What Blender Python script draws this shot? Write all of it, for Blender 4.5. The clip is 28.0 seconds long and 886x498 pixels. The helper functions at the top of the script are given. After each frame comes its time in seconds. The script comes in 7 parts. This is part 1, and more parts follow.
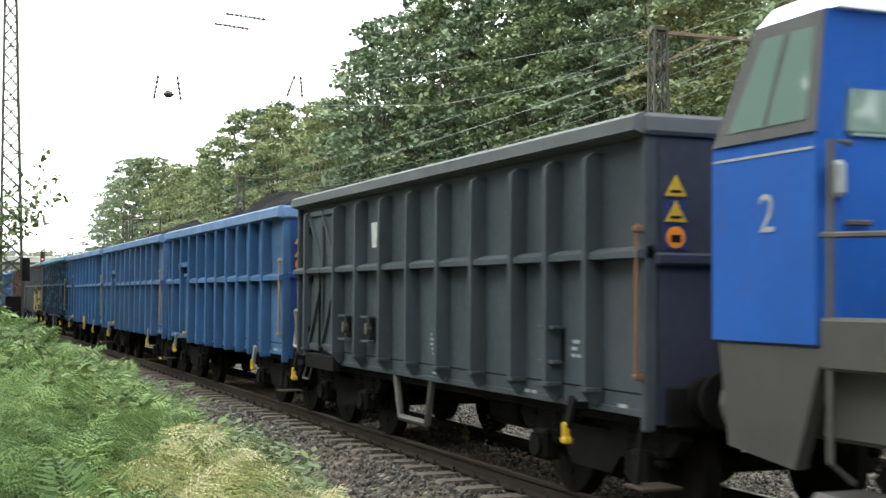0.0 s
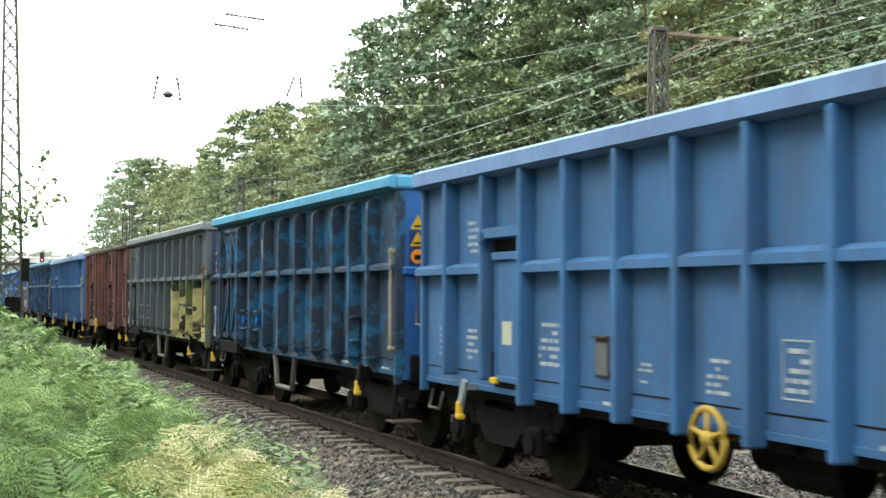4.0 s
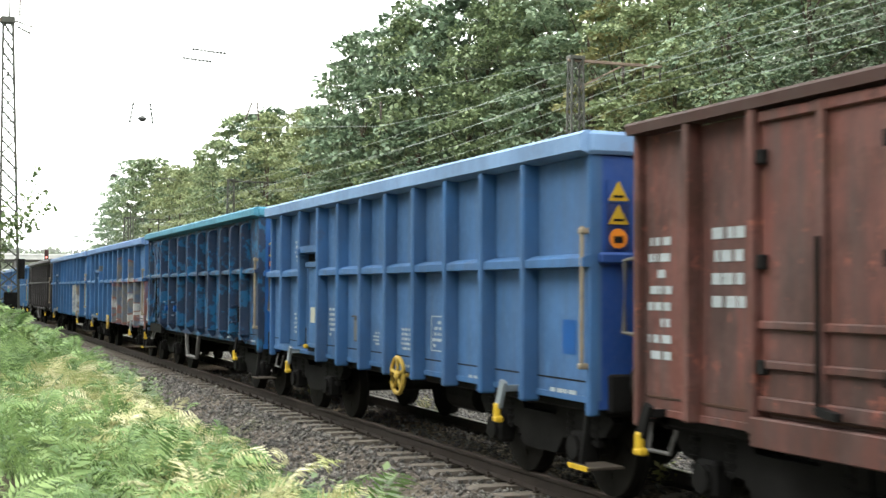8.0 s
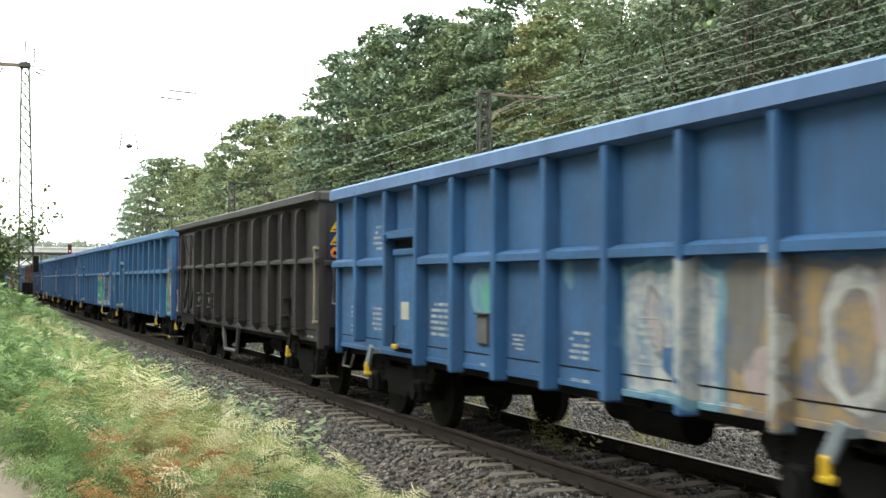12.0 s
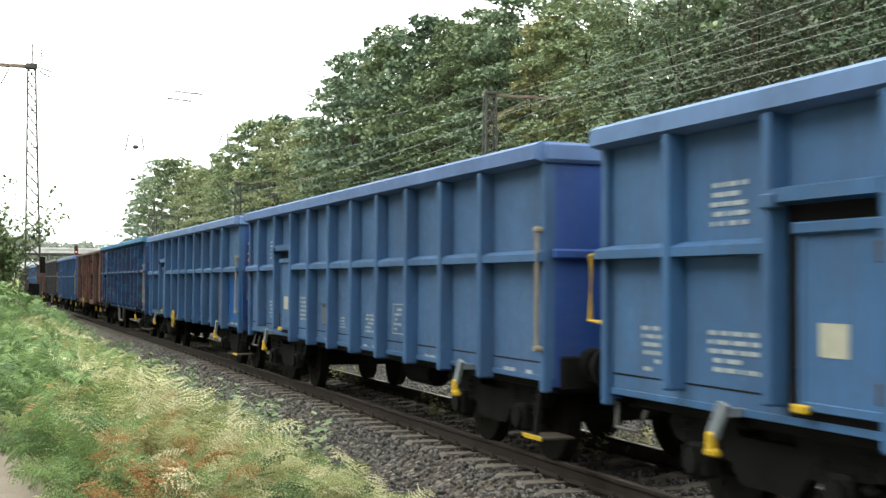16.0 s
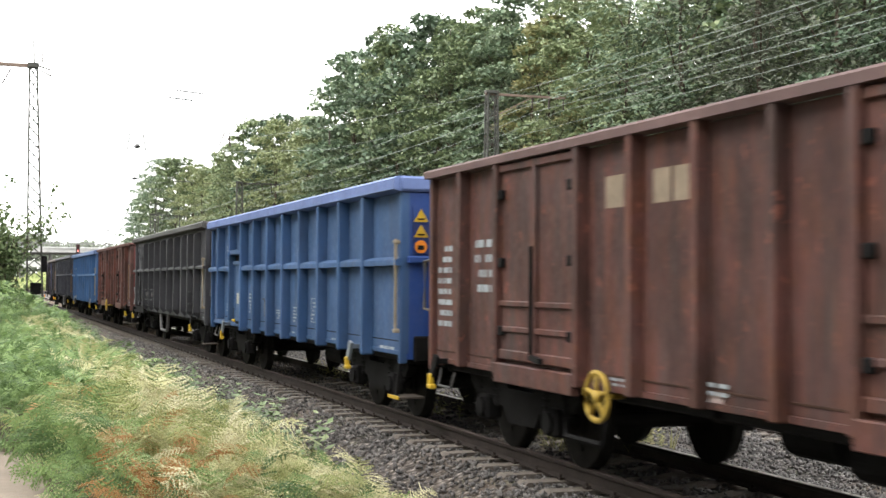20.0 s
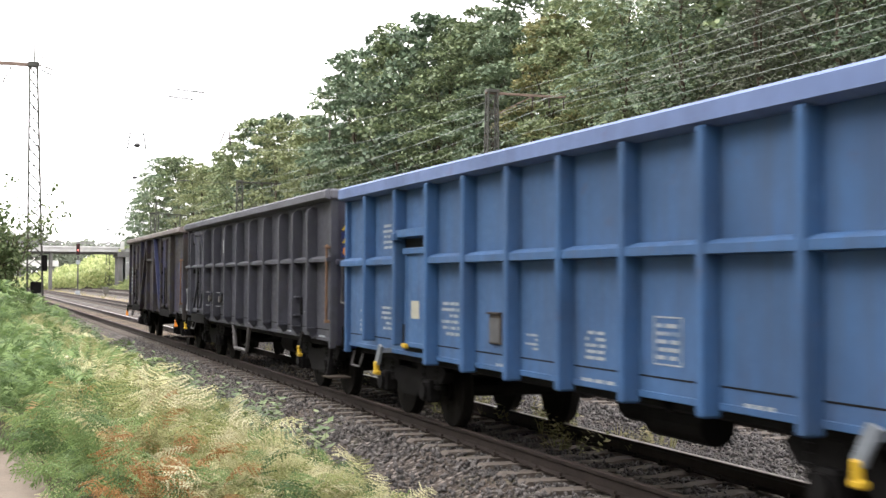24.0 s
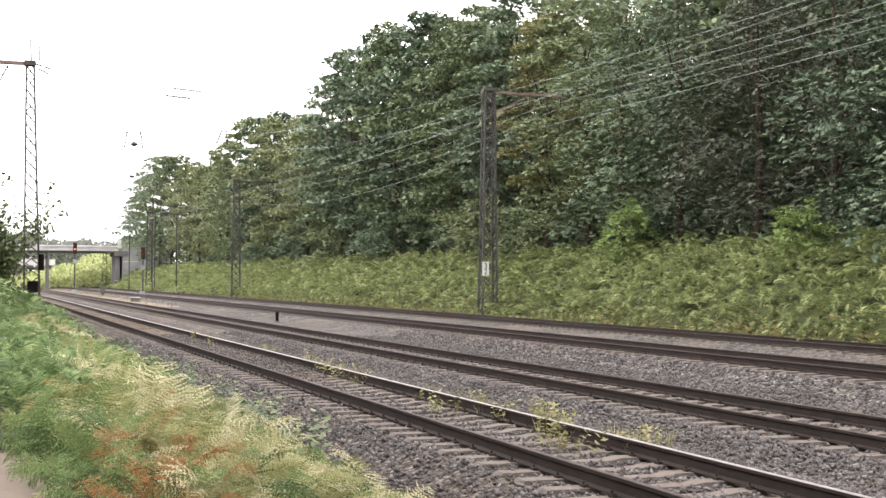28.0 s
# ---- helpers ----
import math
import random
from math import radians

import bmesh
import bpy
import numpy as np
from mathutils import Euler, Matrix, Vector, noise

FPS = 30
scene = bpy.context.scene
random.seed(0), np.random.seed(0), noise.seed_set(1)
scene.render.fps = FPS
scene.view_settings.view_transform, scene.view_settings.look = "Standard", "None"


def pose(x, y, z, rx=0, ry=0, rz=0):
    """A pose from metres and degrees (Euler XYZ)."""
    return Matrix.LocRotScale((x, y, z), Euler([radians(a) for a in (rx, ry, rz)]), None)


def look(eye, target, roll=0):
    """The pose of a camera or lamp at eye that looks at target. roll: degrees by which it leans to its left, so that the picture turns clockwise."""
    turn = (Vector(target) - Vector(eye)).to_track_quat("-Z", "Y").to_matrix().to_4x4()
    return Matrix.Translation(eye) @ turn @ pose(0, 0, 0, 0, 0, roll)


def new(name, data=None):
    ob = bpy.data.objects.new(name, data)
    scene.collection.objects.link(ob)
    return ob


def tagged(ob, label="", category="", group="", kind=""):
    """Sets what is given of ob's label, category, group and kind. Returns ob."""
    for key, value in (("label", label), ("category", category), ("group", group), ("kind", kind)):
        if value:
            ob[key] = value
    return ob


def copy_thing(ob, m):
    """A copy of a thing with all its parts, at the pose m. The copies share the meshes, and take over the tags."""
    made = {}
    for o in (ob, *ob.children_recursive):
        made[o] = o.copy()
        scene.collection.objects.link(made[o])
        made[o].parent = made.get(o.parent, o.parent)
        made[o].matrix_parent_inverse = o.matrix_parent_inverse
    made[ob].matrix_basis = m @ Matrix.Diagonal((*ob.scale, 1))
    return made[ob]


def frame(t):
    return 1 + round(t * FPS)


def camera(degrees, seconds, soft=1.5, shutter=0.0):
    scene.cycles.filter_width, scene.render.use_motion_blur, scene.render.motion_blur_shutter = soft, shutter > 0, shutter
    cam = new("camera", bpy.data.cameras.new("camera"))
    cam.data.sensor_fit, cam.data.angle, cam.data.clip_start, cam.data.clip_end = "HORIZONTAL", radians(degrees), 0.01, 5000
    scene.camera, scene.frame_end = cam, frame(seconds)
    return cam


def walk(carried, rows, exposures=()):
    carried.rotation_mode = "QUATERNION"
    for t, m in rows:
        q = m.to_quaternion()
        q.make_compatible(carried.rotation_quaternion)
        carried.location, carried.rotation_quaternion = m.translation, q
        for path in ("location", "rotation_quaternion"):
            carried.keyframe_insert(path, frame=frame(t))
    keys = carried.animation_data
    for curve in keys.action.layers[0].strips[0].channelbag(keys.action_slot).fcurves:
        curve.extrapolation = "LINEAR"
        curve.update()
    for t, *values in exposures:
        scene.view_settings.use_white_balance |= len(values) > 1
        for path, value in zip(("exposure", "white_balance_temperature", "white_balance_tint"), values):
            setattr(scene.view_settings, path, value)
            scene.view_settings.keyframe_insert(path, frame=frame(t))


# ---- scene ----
# the camera: it looks along four tracks and is drawn back over the path between 6 and 11 s
EYE_Z = 1.84


def view(d, yaw, pitch):
    a, b = radians(yaw), radians(pitch)
    way = Vector((math.sin(a) * math.cos(b), math.cos(a) * math.cos(b), math.sin(b)))
    eye = Vector((0.0, d, EYE_Z))
    return look(eye, eye + way * 10, 0.349)


cam = camera(37.6, 28.0, soft=1.5, shutter=0.22)
PATH = [(0.0, 23.55, 21.84, 2.04), (3.5, 23.55, 21.85, 2.05), (5.5, 23.6, 21.88, 2.09), (6.0, 23.5, 21.87, 2.09),
        (6.5, 22.8, 21.70, 2.05), (7.0, 20.4, 21.0, 1.97), (7.5, 17.9, 21.54, 1.98), (8.0, 15.3, 21.47, 1.88),
        (8.5, 12.85, 20.78, 1.80), (9.0, 10.3, 20.6, 1.77), (9.5, 7.5, 20.36, 1.70), (10.0, 4.65, 20.35, 1.62),
        (10.5, 2.0, 20.0, 1.58), (11.0, 0.4, 19.74, 1.49), (11.5, 0.0, 19.98, 1.484), (12.0, 0, 20.18, 1.485),
        (12.5, 0, 20.26, 1.49), (14.5, 0, 20.32, 1.56), (15.0, 0, 20.12, 1.56), (15.5, 0, 19.98, 1.56),
        (16.0, 0, 19.92, 1.52), (17.0, 0, 19.88, 1.516), (18.0, 0, 19.93, 1.51), (19.0, 0, 19.92, 1.484),
        (20.0, 0, 19.85, 1.483), (21.0, 0, 19.82, 1.483), (21.5, 0, 19.81, 1.51), (23.5, 0, 19.88, 1.41),
        (24.0, 0, 19.84, 1.44), (25.0, 0, 19.84, 1.48), (26.0, 0, 19.81, 1.49), (26.5, 0, 19.81, 1.44),
        (27.0, 0, 19.88, 1.41), (27.5, 0, 19.94, 1.41), (28.0, 0, 19.97, 1.40)]
walk(cam, [(t, view(d, y, p)) for t, d, y, p in PATH],
     exposures=[(0, 1.0, 6500, 1), (1.0, 1.5, 6500, 1), (3.0, 1.4, 6500, 0), (6.0, 1.55, 6500, 0), (8.0, 1.35, 6500, 2), (9.0, 1.2, 6500, 1), (10.0, 1.25, 6500, 0), (12.0, 1.05, 6500, 0), (17.0, 1.0, 6500, 0), (19.0, 1.2, 6500, 5), (21.0, 1.15, 6500, 12), (24.0, 1.15, 6500, 14), (26.0, 1.1, 6500, 15), (27.0, 1.0, 6600, 15), (28.0, 0.9, 6600, 17)])

# overcast daylight: a bright white sky and a broad, weak sun on the left of the line
SUN_UP, SUN_TURN = 43, 280
world = bpy.data.worlds.new("overcast_sky")
scene.world = world
world.use_nodes = True
wn, wl = world.node_tree.nodes, world.node_tree.links
wn.clear()
sky = wn.new("ShaderNodeTexSky")
sky.sky_type, sky.sun_disc = "NISHITA", False
sky.sun_elevation, sky.sun_rotation = radians(SUN_UP), radians(SUN_TURN)
sky.dust_density, sky.air_density = 4.0, 1.0
grey = wn.new("ShaderNodeHueSaturation")
grey.inputs["Saturation"].default_value = 0.06
cloud = wn.new("ShaderNodeMixRGB")
cloud.inputs[0].default_value, cloud.inputs[2].default_value = 0.85, (14.0, 13.95, 13.95, 1)
back = wn.new("ShaderNodeBackground")
back.inputs["Strength"].default_value = 0.15
out = wn.new("ShaderNodeOutputWorld")
wl.new(sky.outputs[0], grey.inputs["Color"])
wl.new(grey.outputs[0], cloud.inputs[1])
wl.new(cloud.outputs[0], back.inputs["Color"])
wl.new(back.outputs[0], out.inputs[0])
sun = new("sun", bpy.data.lights.new("sun", "SUN"))
sun.data.energy, sun.data.angle, sun.data.color = 0.9, radians(40), (1.0, 0.97, 0.92)
a, b = radians(SUN_TURN), radians(SUN_UP)
sun.matrix_world = look((0, 0, 60), (-math.sin(a) * math.cos(b), -math.cos(a) * math.cos(b), 60 - math.sin(b)))

# ---- materials ----
MATS = {}


def rgb(c):
    return (c[0], c[1], c[2], 1.0)


def nodes_of(name):
    m = bpy.data.materials.new(name)
    m.use_nodes = True
    return m, m.node_tree.nodes, m.node_tree.links, m.node_tree.nodes["Principled BSDF"]


def noise_node(n, l, coord, scale, detail=4.0, rough=0.6, stretch=None):
    t = n.new("ShaderNodeTexNoise")
    t.inputs["Scale"].default_value, t.inputs["Detail"].default_value, t.inputs["Roughness"].default_value = scale, detail, rough
    if stretch:
        mp = n.new("ShaderNodeMapping")
        mp.inputs["Scale"].default_value = stretch
        l.new(coord, mp.inputs["Vector"])
        l.new(mp.outputs[0], t.inputs["Vector"])
    else:
        l.new(coord, t.inputs["Vector"])
    return t.outputs["Fac"]


def ramp_node(n, l, fac, stops):
    r = n.new("ShaderNodeValToRGB")
    while len(r.color_ramp.elements) < len(stops):
        r.color_ramp.elements.new(0.5)
    for e, (p, c) in zip(r.color_ramp.elements, stops):
        e.position, e.color = p, (c, c, c, 1) if isinstance(c, (int, float)) else rgb(c)
    l.new(fac, r.inputs[0])
    return r.outputs[0]


def mix_node(n, l, fac, a, b, mode="MIX"):
    m = n.new("ShaderNodeMixRGB")
    m.blend_type = mode
    for i, v in enumerate((fac, a, b)):
        if isinstance(v, (int, float)):
            m.inputs[i].default_value = v if i == 0 else (v, v, v, 1)
        elif isinstance(v, tuple):
            m.inputs[i].default_value = rgb(v)
        else:
            l.new(v, m.inputs[i])
    return m.outputs[0]


def bump_node(n, l, height, strength, dist, bsdf):
    b = n.new("ShaderNodeBump")
    b.inputs["Strength"].default_value, b.inputs["Distance"].default_value = strength, dist
    l.new(height, b.inputs["Height"])
    l.new(b.outputs[0], bsdf.inputs["Normal"])


def plain(name, c, rough=0.7, metal=0.0, var=0.25, scale=3.0, bump=0.15, dist=0.01, rust=0.0, spec=0.2):
    """A weathered surface: two scales of tone, fine relief and, if asked, rust stains."""
    if name in MATS:
        return MATS[name]
    m, n, l, b = nodes_of(name)
    co = n.new("ShaderNodeTexCoord").outputs["Object"]
    big, small = noise_node(n, l, co, scale), noise_node(n, l, co, scale * 9)
    dark = tuple(x * (1 - var) for x in c)
    light = tuple(min(1, x * (1 + var)) for x in c)
    col = ramp_node(n, l, big, [(0.3, dark), (0.7, light)])
    col = mix_node(n, l, 0.3, col, ramp_node(n, l, small, [(0.3, dark), (0.75, light)]))
    if rust:
        f = ramp_node(n, l, noise_node(n, l, co, 1.7, 8, 0.7), [(0.62 - rust * 0.2, 0.0), (0.75, 1.0)])
        col = mix_node(n, l, f, col, (0.09, 0.045, 0.025))
    l.new(col, b.inputs["Base Color"])
    b.inputs["Roughness"].default_value, b.inputs["Metallic"].default_value = rough, metal
    b.inputs["Specular IOR Level"].default_value = spec
    bump_node(n, l, small, bump, dist, b)
    MATS[name] = m
    return m


def leafy(name, colours, rough=0.55, through_light=0.35, scale=0.6):
    """Leaves: the tone goes by leaf and by patch, and some light comes through."""
    if name in MATS:
        return MATS[name]
    m, n, l, b = nodes_of(name)
    co = n.new("ShaderNodeTexCoord").outputs["Object"]
    rnd = n.new("ShaderNodeNewGeometry").outputs["Random Per Island"]
    info = n.new("ShaderNodeObjectInfo").outputs["Random"]
    mixed = n.new("ShaderNodeMath")
    mixed.operation = "MULTIPLY_ADD"
    l.new(rnd, mixed.inputs[0])
    mixed.inputs[1].default_value = 0.45
    patch = n.new("ShaderNodeMath")
    patch.operation = "MULTIPLY_ADD"
    l.new(noise_node(n, l, co, scale, 3), patch.inputs[0])
    patch.inputs[1].default_value = 0.5
    tone = n.new("ShaderNodeMath")
    tone.operation = "MULTIPLY_ADD"
    l.new(info, tone.inputs[0])
    tone.inputs[1].default_value, tone.inputs[2].default_value = 0.22, -0.08
    l.new(tone.outputs[0], patch.inputs[2])
    l.new(patch.outputs[0], mixed.inputs[2])
    k = len(colours) - 1
    col = ramp_node(n, l, mixed.outputs[0], [(0.1 + 0.8 * i / k, c) for i, c in enumerate(colours)])
    l.new(col, b.inputs["Base Color"])
    b.inputs["Roughness"].default_value = rough
    b.inputs["Specular IOR Level"].default_value = 0.25
    tr = n.new("ShaderNodeBsdfTranslucent")
    l.new(col, tr.inputs["Color"])
    ms = n.new("ShaderNodeMixShader")
    ms.inputs[0].default_value = through_light
    l.new(b.outputs[0], ms.inputs[1])
    l.new(tr.outputs[0], ms.inputs[2])
    l.new(ms.outputs[0], n["Material Output"].inputs["Surface"])
    MATS[name] = m
    return m


def gravel(name, c, scale=14.0, moss=0.0):
    """Crushed stone: cells of different tones with dark gaps."""
    m, n, l, b = nodes_of(name)
    co = n.new("ShaderNodeTexCoord").outputs["Object"]
    v = n.new("ShaderNodeTexVoronoi")
    v.inputs["Scale"].default_value = scale
    l.new(co, v.inputs["Vector"])
    bw = n.new("ShaderNodeRGBToBW")
    l.new(v.outputs["Color"], bw.inputs[0])
    col = ramp_node(n, l, bw.outputs[0], [(0.15, tuple(x * 0.35 for x in c)), (0.5, c), (0.85, tuple(x * 2.0 for x in c))])
    gap = ramp_node(n, l, v.outputs["Distance"], [(0.25, 1.0), (0.62, 0.25)])
    col = mix_node(n, l, 1.0, col, gap, "MULTIPLY")
    big = noise_node(n, l, co, 0.5, 5)
    col = mix_node(n, l, ramp_node(n, l, big, [(0.45, 0.0), (0.7, 0.5)]), col, (c[0] * 1.3, c[1] * 1.12, c[2] * 0.95))
    if moss:
        f = ramp_node(n, l, noise_node(n, l, co, 1.1, 6), [(0.55, 0.0), (0.72, moss)])
        col = mix_node(n, l, f, col, (0.10, 0.12, 0.04))
    l.new(col, b.inputs["Base Color"])
    b.inputs["Roughness"].default_value = 0.9
    b.inputs["Specular IOR Level"].default_value = 0.12
    inv = ramp_node(n, l, v.outputs["Distance"], [(0.0, 1.0), (0.7, 0.0)])
    bump_node(n, l, inv, 1.0, 0.05, b)
    return m


def paint(name, c, seed, dirt=0.35, fade=0.25, patches=None, tags=(), rust=0.25):
    """Wagon paint: faded and dusty, streaked downwards, with touched-up patches and sprayed tags.
    tags: (area, fill or ring; y, z, half width, half height, turn, colour, outline), in the wagon's own metres."""
    m, n, l, b = nodes_of(name)
    co = n.new("ShaderNodeTexCoord").outputs["Object"]
    mp = n.new("ShaderNodeMapping")
    mp.inputs["Location"].default_value = (0, seed * 7.3, seed * 1.7)
    l.new(co, mp.inputs["Vector"])
    at = mp.outputs[0]
    big = noise_node(n, l, at, 0.8, 5)
    fine = noise_node(n, l, at, 14, 4)
    streak = noise_node(n, l, at, 2.2, 6, 0.65, (1, 2.4, 0.22))
    light = tuple(min(1, x * (1 + fade) + 0.006) for x in c)
    dark = tuple(x * (1 - fade) for x in c)
    col = ramp_node(n, l, big, [(0.3, dark), (0.72, light)])
    if patches:
        f = ramp_node(n, l, noise_node(n, l, at, 3.4, 8, 0.66), [(0.51, 0.0), (0.56, 0.9)])
        col = mix_node(n, l, f, col, patches)
    if tags:
        # the sprayed lines waver a little
        wv = n.new("ShaderNodeTexNoise")
        wv.inputs["Scale"].default_value, wv.inputs["Detail"].default_value = 2.2, 3
        l.new(co, wv.inputs["Vector"])
        wm = n.new("ShaderNodeVectorMath")
        wm.operation = "MULTIPLY_ADD"
        l.new(wv.outputs["Color"], wm.inputs[0])
        wm.inputs[1].default_value = (0.3, 0.3, 0.3)
        l.new(co, wm.inputs[2])
        worn = ramp_node(n, l, noise_node(n, l, at, 4.0, 8, 0.7), [(0.38, 0.35), (0.56, 1.0)])
    for kind, y, z, ry, rz, turn, colour, line in tags:
        tm = n.new("ShaderNodeMapping")
        tm.vector_type = "TEXTURE"
        tm.inputs["Location"].default_value = (0.15, y + 0.15, z + 0.15)
        tm.inputs["Rotation"].default_value = (radians(turn), 0, 0)
        tm.inputs["Scale"].default_value = (1e5, ry * 2, rz * 2)
        l.new(wm.outputs[0], tm.inputs["Vector"])
        if kind == "area":
            sp = n.new("ShaderNodeSeparateXYZ")
            l.new(tm.outputs[0], sp.inputs[0])
            mx = []
            for k in (1, 2):
                ab = n.new("ShaderNodeMath")
                ab.operation = "ABSOLUTE"
                l.new(sp.outputs[k], ab.inputs[0])
                mx.append(ab.outputs[0])
            dist = n.new("ShaderNodeMath")
            dist.operation = "MAXIMUM"
            l.new(mx[0], dist.inputs[0])
            l.new(mx[1], dist.inputs[1])
            reach = dist.outputs[0]
        else:
            ln = n.new("ShaderNodeVectorMath")
            ln.operation = "LENGTH"
            l.new(tm.outputs[0], ln.inputs[0])
            reach = ln.outputs["Value"]
        rp = n.new("ShaderNodeValToRGB")
        line = line or colour
        edge = min(0.08, 0.02 / max(min(ry, rz), 0.02))
        if kind == "ring":
            stops = [(0.30, line, 0), (0.31, line, 1), (0.33, line, 1), (0.345, colour, 1), (0.455, colour, 1), (0.47, line, 1), (0.49, line, 1), (0.50, line, 0)]
        else:
            stops = [(0.0, colour, 1), (0.46 - edge, colour, 1), (0.47 - edge, line, 1), (0.48, line, 1), (0.50, line, 0)]
        while len(rp.color_ramp.elements) < len(stops):
            rp.color_ramp.elements.new(0.5)
        for e, (p, c_, a_) in zip(rp.color_ramp.elements, stops):
            e.position, e.color = p, (c_[0], c_[1], c_[2], a_)
        l.new(reach, rp.inputs[0])
        cover = n.new("ShaderNodeMath")
        cover.operation = "MULTIPLY"
        l.new(rp.outputs["Alpha"], cover.inputs[0])
        l.new(worn, cover.inputs[1])
        col = mix_node(n, l, cover.outputs[0], col, rp.outputs["Color"])
    f = ramp_node(n, l, noise_node(n, l, at, 3.1, 9, 0.75), [(0.60 - 0.12 * max(0, rust - 0.3), 0.0), (0.68, rust)])
    col = mix_node(n, l, f, col, (0.085, 0.038, 0.02))
    f = ramp_node(n, l, noise_node(n, l, at, 5.5, 7, 0.7, (1, 1, 0.5)), [(0.62, 0.0), (0.74, 0.3)])
    col = mix_node(n, l, f, col, (min(1, c[0] * 2.2 + 0.03), min(1, c[1] * 1.9 + 0.03), min(1, c[2] * 1.6 + 0.03)))
    f = ramp_node(n, l, streak, [(0.42, 0.0), (0.72, dirt)])
    col = mix_node(n, l, f, col, (0.043, 0.042, 0.042))
    dust = ramp_node(n, l, fine, [(0.45, 0.0), (0.85, 0.09)])
    col = mix_node(n, l, dust, col, (0.2, 0.19, 0.17))
    if dirt > 0.6:
        # grime runs down from the top and collects in blotches
        f = ramp_node(n, l, noise_node(n, l, at, 1.3, 9, 0.72, (1, 1.6, 0.5)), [(0.44, 0.0), (0.62, 0.75)])
        col = mix_node(n, l, f, col, (0.024, 0.014, 0.012))
        f = ramp_node(n, l, noise_node(n, l, at, 6.0, 6, 0.7), [(0.60, 0.0), (0.66, 0.6)])
        col = mix_node(n, l, f, col, (min(1, c[0] * 2.0), c[1] * 1.9, c[2] * 1.7))
    l.new(col, b.inputs["Base Color"])
    l.new(ramp_node(n, l, fine, [(0.3, 0.5), (0.7, 0.75)]), b.inputs["Roughness"])
    b.inputs["Specular IOR Level"].default_value = 0.22
    bump_node(n, l, big, 0.25, 0.02, b)
    return m


SOIL = plain("soil", (0.06, 0.05, 0.03), 0.95, var=0.5, scale=0.7, bump=0.6, dist=0.05)
BALLAST = gravel("ballast", (0.160, 0.150, 0.140), 11.0)
BALLAST_OLD = gravel("old_ballast", (0.137, 0.121, 0.110), 13.0, 0.35)
SAND = plain("sandy_path", (0.205, 0.17, 0.135), 0.95, var=0.2, scale=1.5, bump=0.5, dist=0.03)
STONE = leafy("stones", [(0.028, 0.026, 0.027), (0.072, 0.067, 0.065), (0.128, 0.116, 0.109), (0.25, 0.236, 0.227)], 0.85, 0.0, 0.8)
SLEEPER = plain("sleeper_concrete", (0.128, 0.108, 0.092), 0.9, var=0.4, scale=2.5, bump=0.4, dist=0.01)
RAIL = plain("rail_rust", (0.027, 0.020, 0.017), 0.75, 0.1, var=0.35, scale=4)
RAIL_TOP = plain("rail_head", (0.33, 0.30, 0.28), 0.38, 0.7, var=0.15, scale=5, bump=0.05)
RAIL_DULL = plain("rail_head_dull", (0.055, 0.042, 0.036), 0.7, 0.2, var=0.2, scale=5, bump=0.05)
IRON = plain("dark_iron", (0.009, 0.0085, 0.0085), 0.75, 0.0, var=0.4, scale=3, spec=0.06)
STEEL = plain("worn_steel", (0.085, 0.08, 0.078), 0.6, 0.3, var=0.3, scale=5)
COAL = plain("coal", (0.010, 0.010, 0.011), 0.85, 0.0, var=0.6, scale=5, bump=1.0, dist=0.15)
YELLOW = plain("yellow_paint", (0.42, 0.27, 0.02), 0.5, var=0.2, scale=8)
ORANGE = plain("orange_paint", (0.62, 0.20, 0.02), 0.5, var=0.2, scale=8)
TAN = plain("worn_handrail", (0.20, 0.165, 0.12), 0.6, var=0.3, scale=6)
RUSTRAIL = plain("rusty_handrail", (0.13, 0.075, 0.045), 0.6, var=0.3, scale=6)
WHITE = plain("white_lettering", (0.26, 0.285, 0.30), 0.7, var=0.25, scale=9)
ARM = plain("weathered_arm", (0.17, 0.125, 0.10), 0.75, var=0.3, scale=2)
OCHRE = plain("ochre_paint", (0.30, 0.20, 0.035), 0.55, var=0.3, scale=8)
HAZY = plain("pale_insulator", (0.06, 0.06, 0.06), 0.6, var=0.2)
MASTGREY = plain("mast_paint", (0.060, 0.060, 0.053), 0.8, var=0.4, scale=1.5, rust=0.15)
WIRE = plain("wire_copper", (0.30, 0.33, 0.31), 0.5, 0.3, var=0.1)
CERAMIC = plain("insulator_glaze", (0.05, 0.035, 0.03), 0.3, var=0.2)
CLIPS = plain("clip_iron", (0.035, 0.027, 0.023), 0.8, var=0.4, scale=4)
ROOFGREY = plain("weathered_lid", (0.11, 0.105, 0.09), 0.8, var=0.3, scale=4)
CONCRETE = plain("bridge_concrete", (0.52, 0.52, 0.51), 0.9, var=0.25, scale=0.5, bump=0.3, dist=0.03)
CONCRETE_DARK = plain("old_concrete", (0.15, 0.147, 0.142), 0.9, var=0.3, scale=0.5, bump=0.3, dist=0.03)
BARK = plain("bark", (0.07, 0.055, 0.04), 0.95, var=0.5, scale=4, bump=0.9, dist=0.04)

